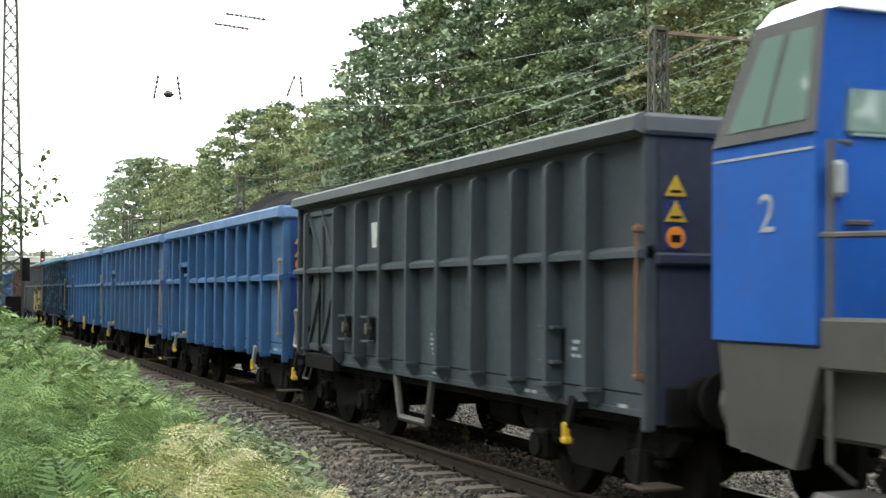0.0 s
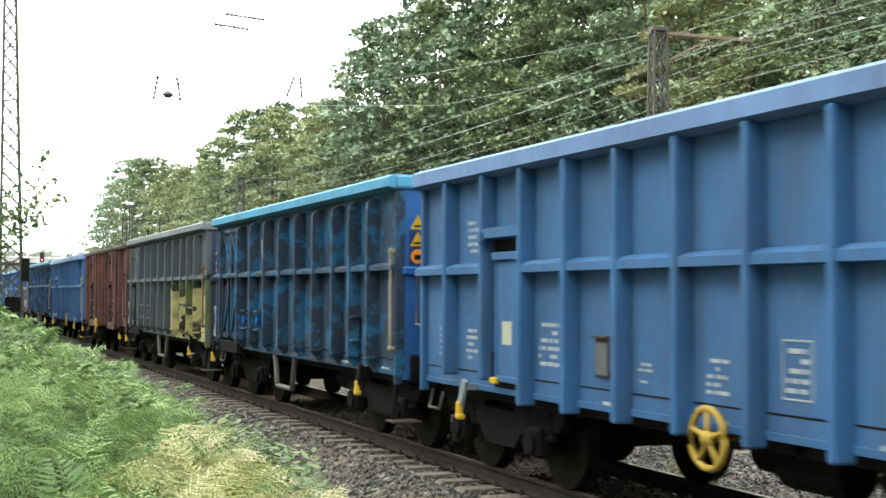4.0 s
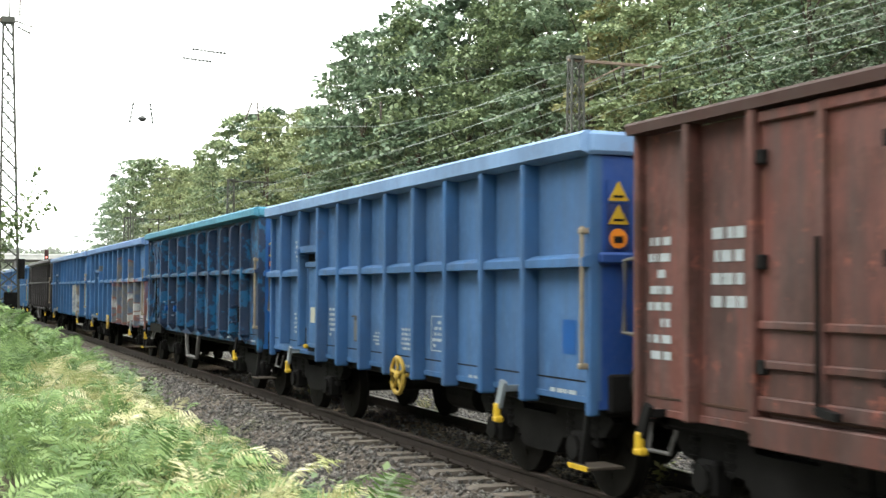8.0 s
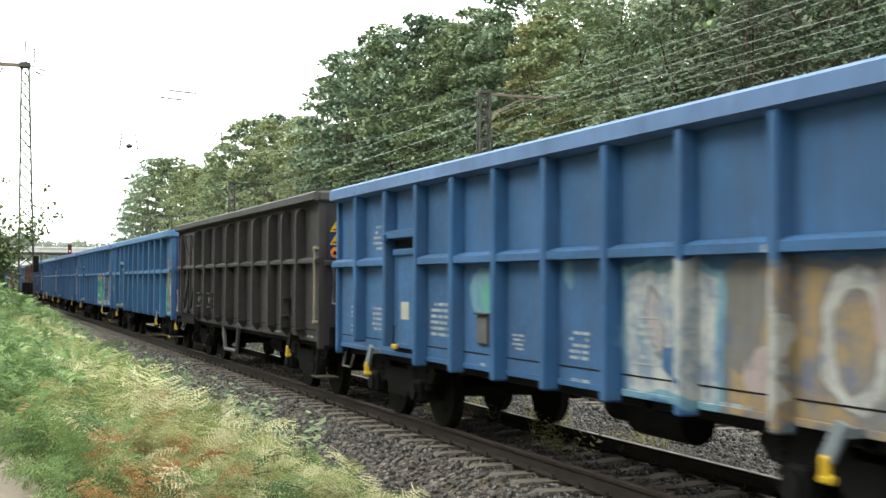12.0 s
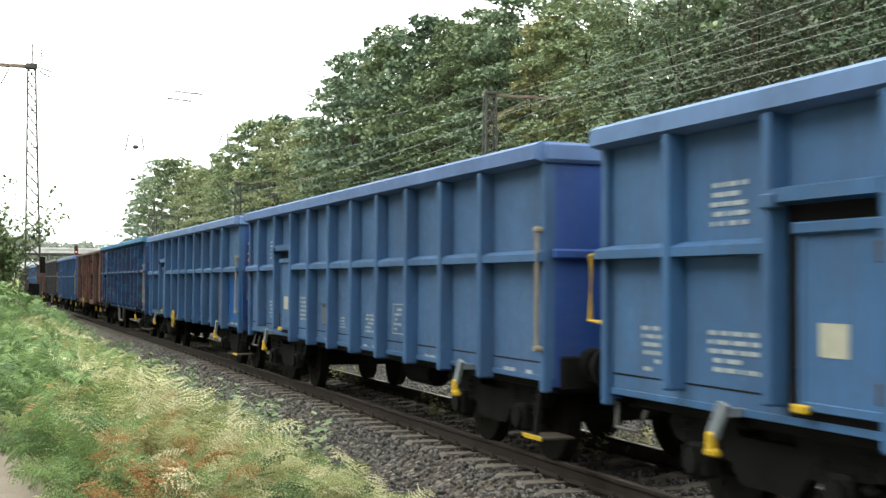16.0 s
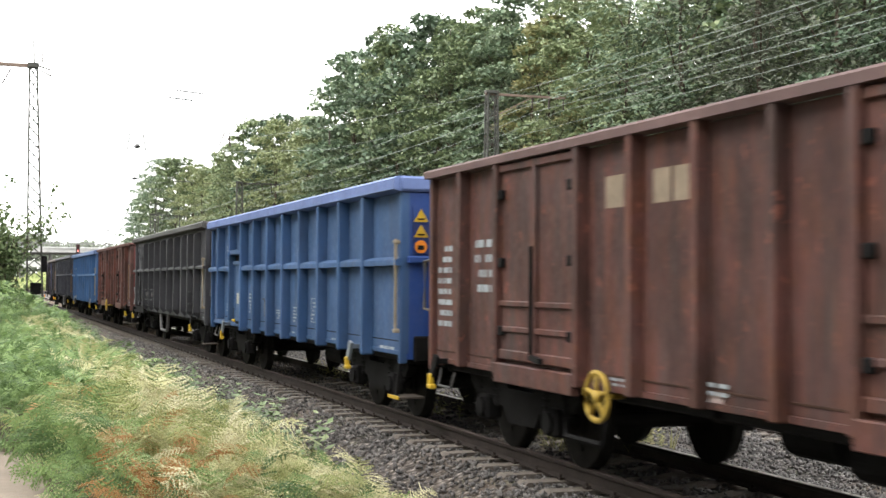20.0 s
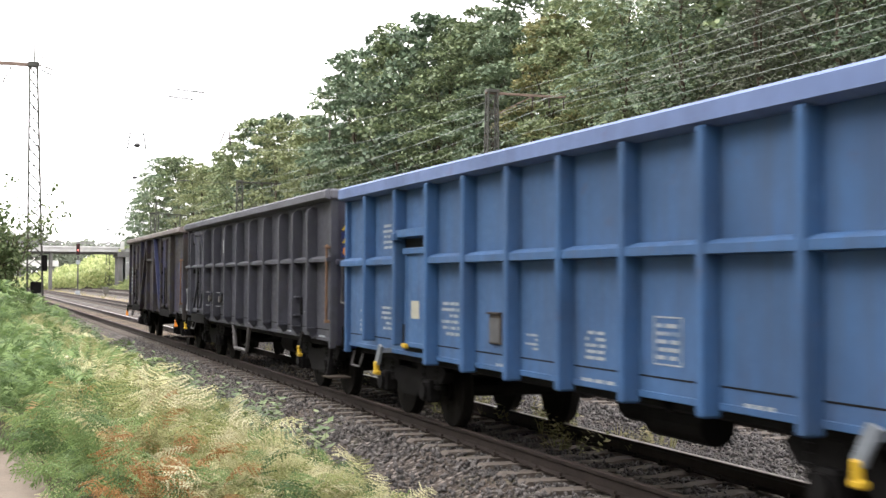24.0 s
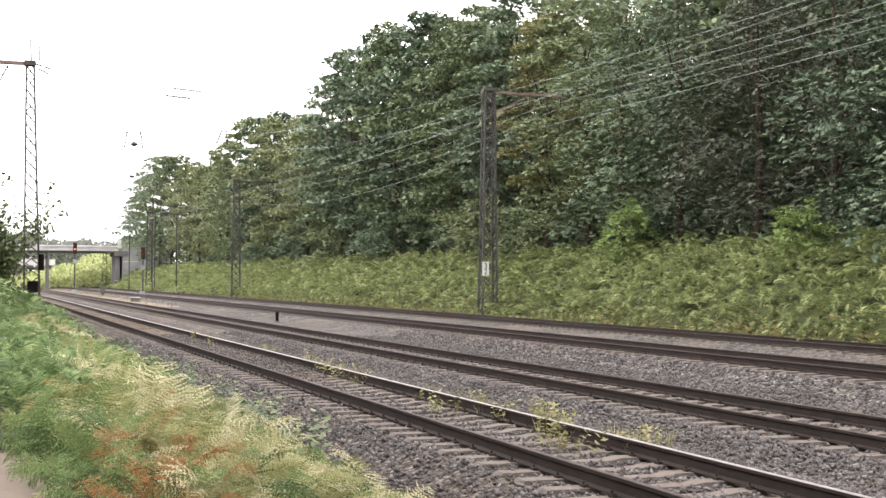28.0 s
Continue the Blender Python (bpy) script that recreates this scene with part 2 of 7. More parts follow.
# ---- mesh building ----
class Shape:
    """Gathers vertices and faces of one mesh."""

    def __init__(self):
        self.v, self.f = [], []

    def add(self, v, f):
        k = len(self.v)
        self.v += [tuple(p) for p in v]
        self.f += [tuple(i + k for i in q) for q in f]
        return self

    def box(self, x0, x1, y0, y1, z0, z1, c=0.0):
        """A box; c: the width of its bevels."""
        if c <= 0:
            v = [(x, y, z) for x in (x0, x1) for y in (y0, y1) for z in (z0, z1)]
            return self.add(v, [(0, 1, 3, 2), (4, 6, 7, 5), (0, 4, 5, 1), (2, 3, 7, 6), (0, 2, 6, 4), (1, 5, 7, 3)])
        lo, hi = (x0, y0, z0), (x1, y1, z1)
        v, ix = [], {}
        for s in range(8):
            sg = [(s >> k) & 1 for k in range(3)]
            for ax in range(3):
                p = []
                for k in range(3):
                    inn = 0 if k == ax else c
                    p.append(hi[k] - inn if sg[k] else lo[k] + inn)
                ix[s, ax] = len(v)
                v.append(p)
        f = []
        for ax in range(3):
            o1, o2 = (ax + 1) % 3, (ax + 2) % 3
            for side in (0, 1):
                s = [side << ax | a << o1 | b << o2 for a, b in ((0, 0), (1, 0), (1, 1), (0, 1))]
                q = [ix[k, ax] for k in s]
                f.append(q if side else q[::-1])
            for a in (0, 1):
                for b in (0, 1):
                    s0 = a << o1 | b << o2
                    s1 = s0 | 1 << ax
                    q = [ix[s0, o1], ix[s1, o1], ix[s1, o2], ix[s0, o2]]
                    f.append(q if a == b else q[::-1])
        for s in range(8):
            q = [ix[s, 0], ix[s, 1], ix[s, 2]]
            f.append(q if bin(s).count("1") % 2 == 1 else q[::-1])
        return self.add(v, f)

    def prism(self, outline, lo, hi, axis=1):
        """An outline of two coordinates, drawn out along an axis."""
        n = len(outline)

        def p(a, b, d):
            return ((d, a, b), (a, d, b), (a, b, d))[axis]

        v = [p(a, b, lo) for a, b in outline] + [p(a, b, hi) for a, b in outline]
        f = [(i, (i + 1) % n, n + (i + 1) % n, n + i) for i in range(n)]
        f += [tuple(range(n))[::-1], tuple(range(n, 2 * n))]
        return self.add(v, f)

    def cyl(self, centre, r, lo, hi, axis=0, n=12, r2=None):
        """A round bar along an axis; r2: the radius at its far end."""
        r2 = r if r2 is None else r2
        v = []
        for d, rr in ((lo, r), (hi, r2)):
            for i in range(n):
                a, b = rr * math.cos(2 * math.pi * i / n), rr * math.sin(2 * math.pi * i / n)
                q = [a + centre[0], b + centre[1]]
                q.insert(axis, d)
                v.append(q)
        f = [(i, (i + 1) % n, n + (i + 1) % n, n + i) for i in range(n)]
        return self.add(v, f + [tuple(range(n))[::-1], tuple(range(n, 2 * n))])

    def bar(self, a, b, w, h=None, n=4):
        """A straight bar between two points."""
        a, b = Vector(a), Vector(b)
        d = (b - a).normalized()
        s = d.cross(Vector((0, 0, 1)) if abs(d.z) < 0.95 else Vector((0, 1, 0))).normalized()
        u = s.cross(d)
        h = w if h is None else h
        v = []
        for p in (a, b):
            for i in range(n):
                t = 2 * math.pi * (i + 0.5) / n
                k = 0.7071 if n == 4 else 0.5
                v.append(p + s * (w * k * math.cos(t)) + u * (h * k * math.sin(t)))
        f = [(i, (i + 1) % n, n + (i + 1) % n, n + i) for i in range(n)]
        return self.add(v, f + [tuple(range(n))[::-1], tuple(range(n, 2 * n))])

    def pipe(self, pts, w, n=6):
        """A bent bar through several points, in one piece."""
        pts = [Vector(p) for p in pts]
        v = []
        for i, p in enumerate(pts):
            d = (pts[min(i + 1, len(pts) - 1)] - pts[max(i - 1, 0)]).normalized()
            s = d.cross(Vector((0.03, 0.02, 1)) if abs(d.z) < 0.95 else Vector((0.02, 1, 0.03))).normalized()
            u = s.cross(d)
            v += [p + s * (w * 0.5 * math.cos(2 * math.pi * k / n)) + u * (w * 0.5 * math.sin(2 * math.pi * k / n)) for k in range(n)]
        f = [(i * n + k, i * n + (k + 1) % n, (i + 1) * n + (k + 1) % n, (i + 1) * n + k) for i in range(len(pts) - 1) for k in range(n)]
        return self.add(v, f + [tuple(range(n))[::-1], tuple(range(len(v) - n, len(v)))])

    def mesh(self, name, mat, smooth=False):
        me = bpy.data.meshes.new(name)
        me.from_pydata(self.v, [], self.f)
        if mat:
            me.materials.append(mat)
        if smooth:
            me.shade_smooth()
        bm = bmesh.new()
        bm.from_mesh(me)
        bmesh.ops.recalc_face_normals(bm, faces=bm.faces)
        bm.to_mesh(me)
        bm.free()
        return me


def fast_mesh(name, v, f, mat, smooth=False):
    """A mesh from arrays: v (n, 3), f (m, k)."""
    me = bpy.data.meshes.new(name)
    v, f = np.asarray(v, np.float32), np.asarray(f, np.int32)
    me.vertices.add(len(v))
    me.vertices.foreach_set("co", v.ravel())
    me.loops.add(f.size)
    me.loops.foreach_set("vertex_index", f.ravel())
    me.polygons.add(len(f))
    me.polygons.foreach_set("loop_start", np.arange(0, f.size, f.shape[1], dtype=np.int32))
    me.materials.append(mat)
    me.update(calc_edges=True)
    if smooth:
        me.shade_smooth()
    return me


def thing(name, label, category, group="", kind="", at=None):
    """An Empty that carries the parts of a thing."""
    ob = new(name)
    ob.empty_display_size = 0.3
    if at is not None:
        ob.matrix_basis = at
    return tagged(ob, label, category, group, kind)


def part(name, shape, mat, parent, label="", smooth=False, at=None):
    me = shape.mesh(name, mat, smooth) if isinstance(shape, Shape) else shape
    ob = new(name, me)
    ob.parent = parent
    if at is not None:
        ob.matrix_basis = at
    if label:
        ob["label"] = label
    return ob


def scatter(tv, tf, rot, pos):
    """Copies of a template at turns rot (n, 3, 3), scaled in them, and places pos (n, 3)."""
    v = np.einsum("nij,kj->nki", rot, tv) + pos[:, None, :]
    f = tf[None] + (np.arange(len(pos)) * len(tv))[:, None, None]
    return v.reshape(-1, 3), f.reshape(-1, tf.shape[1])


def turns(rng, n, scale, tilt=0.3, heading=None):
    """Turns about z with a random tilt, times a scale (n)."""
    a = rng.uniform(0, 2 * np.pi, n) if heading is None else heading
    tx, ty = rng.normal(0, tilt, n), rng.normal(0, tilt, n)
    ca, sa, z, o = np.cos(a), np.sin(a), np.zeros(n), np.ones(n)
    rz = np.stack([ca, -sa, z, sa, ca, z, z, z, o], 1).reshape(n, 3, 3)
    cx, sx, cy, sy = np.cos(tx), np.sin(tx), np.cos(ty), np.sin(ty)
    rx = np.stack([o, z, z, z, cx, -sx, z, sx, cx], 1).reshape(n, 3, 3)
    ry = np.stack([cy, z, sy, z, o, z, -sy, z, cy], 1).reshape(n, 3, 3)
    return rz @ rx @ ry * np.asarray(scale)[:, None, None]


# ---- the ground: one sheet ----
T1, T2, T3, T4 = 6.55, 11.09, 18.70, 25.3
BRIDGE_Y = 280.0


def wobble(x, y, s):
    return np.sin(x * s + 1.3) * np.cos(y * s * 0.83 + 0.4) + 0.5 * np.sin(x * s * 2.3 + y * s * 1.7)


PROFILE = [(-2600, 0.4), (-60, 0.4), (-12, 0.35), (-1.5, 0.22), (0.6, 0.2), (2.4, 0.05), (3.4, -0.25), (4.3, -0.55), (5.05, -0.22),
           (8.0, -0.22), (8.8, -0.34), (9.6, -0.22), (12.6, -0.22), (13.6, -0.42), (16.2, -0.45), (17.2, -0.22), (20.2, -0.22),
           (21.9, -0.38), (23.8, -0.22), (26.7, -0.22), (27.6, -0.5), (28.6, 0.15), (30.5, 1.4), (33.5, 3.1), (37, 3.8), (60, 5.5), (2600, 7.0)]


def ground_z(x, y):
    px, pz = np.array(PROFILE).T
    z = np.interp(x, px, pz)
    rough = np.clip((np.abs(x - 15.5) - 12.5) / 3, 0, 1)
    z = z + wobble(x, y, 0.9) * 0.05 * rough
    # sand fills the near track farther along
    z = z + 0.055 * np.clip((y - 25) / 4, 0, 1) * np.clip((0.66 - np.abs(x - T1)) / 0.06, 0, 1)
    return z


INFILL = gravel("sandy_infill", (0.19, 0.155, 0.12), 22.0, 0.2)
BANKSOIL = plain("mossy_soil", (0.05, 0.06, 0.024), 0.95, var=0.5, scale=0.9, bump=0.6, dist=0.05)


def build_ground():
    xs = np.unique(np.concatenate([[-2600, -900, -300, -120, -60, -30, -18], np.arange(-12, 45, 0.45), [48, 53, 60, 80, 120, 300, 900, 2600], [p[0] for p in PROFILE], [T1 - 0.66, T1 - 0.6, T1, T1 + 0.6, T1 + 0.66]]))
    ys = np.unique(np.concatenate([[-2600, -1000, -500, -250, -120, -60, -30], np.arange(-15, 60, 0.6), np.arange(60, 330, 4.0), [360, 420, 500, 620, 900, 1500, 2600]]))
    gx, gy = np.meshgrid(xs, ys)
    z = ground_z(gx, gy)
    v = np.stack([gx, gy, z], -1).reshape(-1, 3)
    nx, ny = len(xs), len(ys)
    i = (np.arange(ny - 1)[:, None] * nx + np.arange(nx - 1)[None]).reshape(-1)
    f = np.stack([i, i + 1, i + nx + 1, i + nx], 1)
    me = fast_mesh("ground", v, f, SOIL, True)
    for m in (BALLAST, BALLAST_OLD, SAND, INFILL, BANKSOIL):
        me.materials.append(m)
    c = v[f].mean(1)
    k = np.zeros(len(f), np.int32)
    k[(c[:, 0] > 4.1) & (c[:, 0] < 9.0)] = 2
    k[(c[:, 0] >= 9.0) & (c[:, 0] < 27.6)] = 1
    k[(c[:, 0] > 13.3) & (c[:, 0] < 16.5) & (c[:, 1] > 108) & (c[:, 1] < 330)] = 3
    k[(c[:, 0] > 27.9) & (c[:, 0] < 60)] = 5
    k[(np.abs(c[:, 0] - T1) < 0.6) & (c[:, 1] > 26)] = 4
    k[(c[:, 0] > -2.2) & (c[:, 0] < np.where(c[:, 1] < 13.4, 0.5, 0.1)) & (c[:, 1] < 28)] = 3
    me.polygons.foreach_set("material_index", k)
    return tagged(new("ground", me), "ballasted track bed between fern banks, with a sandy footpath", "ground", kind="structure")


build_ground()


# ---- tracks ----
def rail_outline(x):
    half = [(0.075, -0.172), (0.075, -0.160), (0.014, -0.14), (0.010, -0.05), (0.036, -0.036), (0.036, -0.006)]
    return [(x + a, b) for a, b in half] + [(x - a, b) for a, b in half[::-1]]


def sleeper_mesh():
    s = Shape()
    h = 1.3
    s.prism([(-h, -0.40), (-h, -0.215), (-h + 0.05, -0.178), (-0.45, -0.178), (-0.3, -0.205), (0.3, -0.205), (0.45, -0.178), (h - 0.05, -0.178), (h, -0.215), (h, -0.40)], -0.115, 0.115)
    return s.mesh("sleeper", SLEEPER)


def clip_shape(s, x, y):
    s.box(x - 0.12, x - 0.06, y - 0.04, y + 0.04, -0.185, -0.148)
    s.box(x + 0.06, x + 0.12, y - 0.04, y + 0.04, -0.185, -0.148)
    s.cyl((x - 0.095, y), 0.016, -0.15, -0.115, 2, 4)
    s.cyl((x + 0.095, y), 0.016, -0.15, -0.115, 2, 4)


def build_track(x, label, near0, near1, used, rng):
    tr = thing("railway_track", label, "railway track", "parallel tracks", "structure")
    for side in (-0.7525, 0.7525):
        r = part("rail", Shape().prism(rail_outline(x + side), -420, 640), RAIL, tr)
        part("rail_head", Shape().box(x + side - 0.034, x + side + 0.034, -420, 640, -0.010, 0.0, 0.003), RAIL_TOP if used and side > 0 else RAIL_DULL, r)
    me = sleeper_mesh()
    y, clips, rest = near0, Shape(), Shape()
    while y < near1:
        part("sleeper", me, None, tr, at=pose(x + rng.normal(0, 0.012), y + rng.normal(0, 0.012), rng.normal(0, 0.004), 0, 0, rng.normal(0, 0.5)))
        for side in (-0.7525, 0.7525):
            clip_shape(clips, x + side, y)
        y += 0.6
    part("rail_clips", clips, CLIPS, tr)["kind"] = "stuff"
    y = near1
    while y < 330:
        rest.box(x - 1.3, x + 1.3, y - 0.12, y + 0.12, -0.3, -0.18)
        y += 0.6
    y = near0 - 0.6
    while y > -60:
        rest.box(x - 1.3, x + 1.3, y - 0.12, y + 0.12, -0.3, -0.18)
        y -= 0.6
    part("far_sleepers", rest, SLEEPER, tr)["kind"] = "stuff"


rng = np.random.default_rng(5)
build_track(T1, "rusty rails on weedy concrete sleepers in brown ballast", 5.0, 80.0, True, rng)
build_track(T2, "brown steel rails on concrete sleepers in grey ballast", 6.8, 70.0, False, rng)
build_track(T3, "brown steel rails on concrete sleepers in grey ballast", 18.0, 70.0, False, rng)
build_track(T4, "brown steel rails beside the fern bank", 26.0, 70.0, False, rng)


def build_stones():
    """Loose ballast stones on the near part of the bed."""
    rng = np.random.default_rng(11)
    oc = np.array([(1, 0.1, 0.1), (-0.9, 0.2, -0.1), (0.1, 1, -0.15), (-0.15, -0.95, 0.1), (0.2, -0.1, 0.8), (-0.1, 0.15, -0.8)], float)
    tf = np.array([(0, 2, 4), (2, 1, 4), (1, 3, 4), (3, 0, 4), (2, 0, 5), (1, 2, 5), (3, 1, 5), (0, 3, 5)])
    for n, x0, x1, y0, span, power, s0, s1, lab in ((40000, 4.0, 9.9, 7.5, 40, 1.5, 0.016, 0.042, "loose grey-brown crushed ballast stones beside the near track"),
                                                    (24000, 9.3, 17.2, 9.0, 42, 1.2, 0.024, 0.055, "loose grey ballast stones between the middle tracks")):
        y = y0 + span * rng.random(n) ** power
        x = rng.uniform(x0, x1, n)
        keep = np.ones(n, bool)
        for c in (T1, T2):
            first = 5.0 if c == T1 else 6.8
            on_sleeper = (np.abs(x - c) < 1.32) & (np.abs((y - first + 0.3) % 0.6 - 0.3) < 0.13)
            rail = np.minimum(np.abs(x - c + 0.7525), np.abs(x - c - 0.7525)) < 0.1
            keep &= ~(on_sleeper & (rng.random(n) < np.where(x < c - 1.0, 0.35, 0.88))) & ~rail
        x, y = x[keep], y[keep]
        n = len(x)
        rot = turns(rng, n, rng.uniform(s0, s1, n), 0.8) * rng.uniform(0.6, 1.3, (n, 3))[:, None, :]
        z = ground_z(x, y) + rng.uniform(0.0, 0.035, n)
        v, f = scatter(oc, tf, rot, np.stack([x, y, z], 1))
        tagged(new("ballast_stones", fast_mesh("ballast_stones", v, f, STONE)), lab, "ballast", kind="stuff")


build_stones()

# ---- plants ----
FERN = leafy("fern_green", [(0.034, 0.066, 0.024), (0.105, 0.170, 0.058), (0.205, 0.295, 0.105), (0.36, 0.43, 0.20)], 0.6, 0.28, 1.1)
FERN_PALE = leafy("fern_yellowing", [(0.075, 0.095, 0.030), (0.235, 0.260, 0.092), (0.465, 0.440, 0.230), (0.72, 0.67, 0.48)], 0.65, 0.28, 2.6)
FERN_BROWN = leafy("fern_withered", [(0.14, 0.065, 0.022), (0.29, 0.14, 0.045), (0.40, 0.22, 0.09), (0.47, 0.33, 0.18)], 0.7, 0.3, 1.8)
BANK_FERN = leafy("bank_fern", [(0.066, 0.092, 0.034), (0.220, 0.275, 0.105), (0.375, 0.425, 0.180), (0.54, 0.55, 0.28)], 0.6, 0.32, 0.55)
GRASS = leafy("dry_grass", [(0.16, 0.17, 0.06), (0.26, 0.23, 0.09), (0.36, 0.30, 0.14)], 0.7, 0.3, 0.5)
NETTLE = leafy("nettle_leaves", [(0.025, 0.045, 0.018), (0.065, 0.10, 0.04), (0.12, 0.165, 0.07), (0.22, 0.25, 0.12)], 0.6, 0.2, 1.5)
WOOD_A = leafy("oak_leaves", [(0.030, 0.046, 0.023), (0.111, 0.148, 0.077), (0.214, 0.260, 0.133), (0.330, 0.355, 0.200)], 0.5, 0.2, 0.22)
WOOD_B = leafy("birch_leaves", [(0.070, 0.085, 0.042), (0.155, 0.185, 0.088), (0.245, 0.275, 0.140), (0.36, 0.375, 0.215)], 0.5, 0.24, 0.22)
WOOD_C = leafy("dark_leaves", [(0.018, 0.032, 0.020), (0.075, 0.112, 0.068), (0.176, 0.234, 0.150), (0.275, 0.325, 0.21)], 0.5, 0.2, 0.22)
WOOD_D = leafy("maple_leaves", [(0.024, 0.031, 0.020), (0.072, 0.084, 0.057), (0.150, 0.166, 0.118), (0.280, 0.298, 0.225)], 0.45, 0.15, 0.3)
WOOD_Y = leafy("turning_leaves", [(0.075, 0.085, 0.038), (0.155, 0.165, 0.070), (0.245, 0.235, 0.105), (0.345, 0.290, 0.140)], 0.55, 0.24, 0.22)


def frond(pairs, pinnules, arch, rng):
    """One fern frond along +y, 1 long, in one piece: pinnae in pairs on a rib; pinnules: 0 plain, 1 pointed, 2 lobed pinnae."""
    v, f, known = [], [], {}

    def tri(*pts):
        ids = []
        for p in pts:
            key = tuple(np.round(p, 4))
            if key not in known:
                known[key] = len(v)
                v.append(p)
            ids.append(known[key])
        f.append(tuple(ids))

    def spine(t):
        return np.array([0.0, 0.86 * t - 0.06 * t * t, arch * (1.55 * t - 1.5 * t * t)])

    side = np.array([1.0, 0, 0])
    stops = [0.2 + 0.8 * i / pairs for i in range(pairs)]
    knots = [0.0] + stops + [1.0]
    for a, b in zip(knots, knots[1:]):
        tri(spine(a), spine(a) + side * 0.009, spine(b))
    for t in stops:
        ln = (0.30 * math.sin(math.pi * min(1, (t - 0.08) * 1.02)) ** 0.8 * (1.15 - 0.5 * t) + 0.015) * rng.uniform(0.85, 1.1)
        base = spine(t)
        tang = spine(min(1.0, t + 0.03)) - spine(t - 0.03)
        tang = tang / np.linalg.norm(tang)
        for s in (-1, 1):
            way = side * s * 0.9 + tang * rng.uniform(0.28, 0.48) + np.array([0, 0, rng.normal(-0.12, 0.14)])
            way = way / np.linalg.norm(way)
            droop = rng.uniform(0.05, 0.4)
            across = tang - way * float(tang @ way)
            if not pinnules:
                tri(base, base + way * ln, base + tang * 0.8 / pairs * 0.9)
                continue
            if pinnules > 1:
                rib = [base + way * ln * u + tang * ln * 0.14 * u * u + np.array([0, 0, -ln * droop * u * u]) for u in (0, 0.2, 0.4, 0.6, 0.8, 1.0)]
                for q in range(5):
                    reach = 0.8 / pairs * 0.42 * (1 - 0.15 * q)
                    for e in (-1, 1):
                        tri(rib[q], rib[q + 1], rib[q] + across * reach * e + way * ln * 0.13 + np.array([0, 0, rng.normal(0, 0.006)]))
                continue
            wide = across * 0.8 / pairs * 0.3
            mid = base + way * ln * 0.45 + tang * ln * 0.04 + np.array([0, 0, -ln * droop * 0.2])
            tip = base + way * ln + tang * ln * 0.16 + np.array([0, 0, -ln * droop])
            tri(base, mid - wide, mid + wide)
            tri(mid - wide, tip, mid + wide)
    return np.array(v), np.array(f)


def blade_tuft(n, rng):
    v, f = [], []
    for i in range(n):
        a, h, lean = rng.uniform(0, 6.28), rng.uniform(0.5, 1.0), rng.uniform(0.05, 0.45)
        d = np.array([math.cos(a), math.sin(a), 0])
        s = np.array([-d[1], d[0], 0]) * 0.018
        r = d * rng.uniform(0, 0.12)
        mid, tip = r + d * lean * 0.4 + [0, 0, h * 0.6], r + d * lean + [0, 0, h]
        k = len(v)
        v += [r - s, r + s, mid + s * 0.7, mid - s * 0.7, tip]
        f += [(k, k + 1, k + 2), (k, k + 2, k + 3), (k + 3, k + 2, k + 4)]
    return np.array(v), np.array(f)


def sprig(n, rng, leaf=1.0):
    """A stem with small leaves all along it, 1 high."""
    v, f = [], []
    for i in range(n):
        z, a = 0.15 + 0.85 * i / n, i * 2.4
        d = np.array([math.cos(a), math.sin(a), rng.uniform(-0.1, 0.5)])
        w = np.array([-d[1], d[0], 0.0]) * 0.07 * leaf
        p, q = np.array([0.1 * z, 0, z]), np.array([0.1 * z, 0, z]) + d * rng.uniform(0.16, 0.3) * leaf
        k = len(v)
        v += [p, (p + q) / 2 + w, q, (p + q) / 2 - w]
        f += [(k, k + 1, k + 2), (k, k + 2, k + 3)]
    k = len(v)
    v += [np.array([-0.012, 0, 0]), np.array([0.012, 0, 0]), np.array([0.1, 0, 1.0])]
    f.append((k, k + 1, k + 2))
    return np.array(v), np.array(f)


def strew(templates, x, y, z, size, rng, tilt=0.35, heading=None):
    """Vertices and faces of plants from several templates."""
    vs, fs, k = [], [], 0
    which = rng.integers(0, len(templates), len(x))
    for i, (tv, tf) in enumerate(templates):
        m = which == i
        if not m.any():
            continue
        rot = turns(rng, int(m.sum()), size[m], tilt, None if heading is None else heading[m])
        v, f = scatter(tv, tf, rot, np.stack([x[m], y[m], z[m]], 1))
        vs.append(v)
        fs.append(f + k)
        k += len(v)
    return np.concatenate(vs), np.concatenate(fs)


def lay(name, label, category, mat, templates, x, y, z, size, rng, tilt=0.35, heading=None):
    """Plants of one kind, joined into one mesh."""
    v, f = strew(templates, x, y, z, size, rng, tilt, heading)
    return tagged(new(name, fast_mesh(name, v, f, mat)), label, category, kind="stuff")


def fern_edge(y):
    """How far the ferns of the near bank reach towards the track."""
    base = np.interp(y, [0, 17, 19.5, 22, 29, 34, 38, 48, 75, 200], [3.1, 3.1, 3.35, 3.1, 3.0, 3.05, 3.55, 3.8, 3.6, 3.5])
    return base + 0.14 * np.sin(y * 0.9 + 0.9) + 0.12 * np.sin(y * 2.3)


def bank_height(x, y):
    """How high the fern bed stands above its ground."""
    e = fern_edge(y)
    h = 0.28 + 0.52 * np.clip((e - x) / 1.6, 0, 1) + 0.1 * wobble(x, y, 1.5) + np.clip((y - 24) * 0.016, 0, 0.6) * np.clip((e - x) / 2.2, 0, 1)
    return h * np.where((x < 0.5) & (y < 13.4), 0, 1)


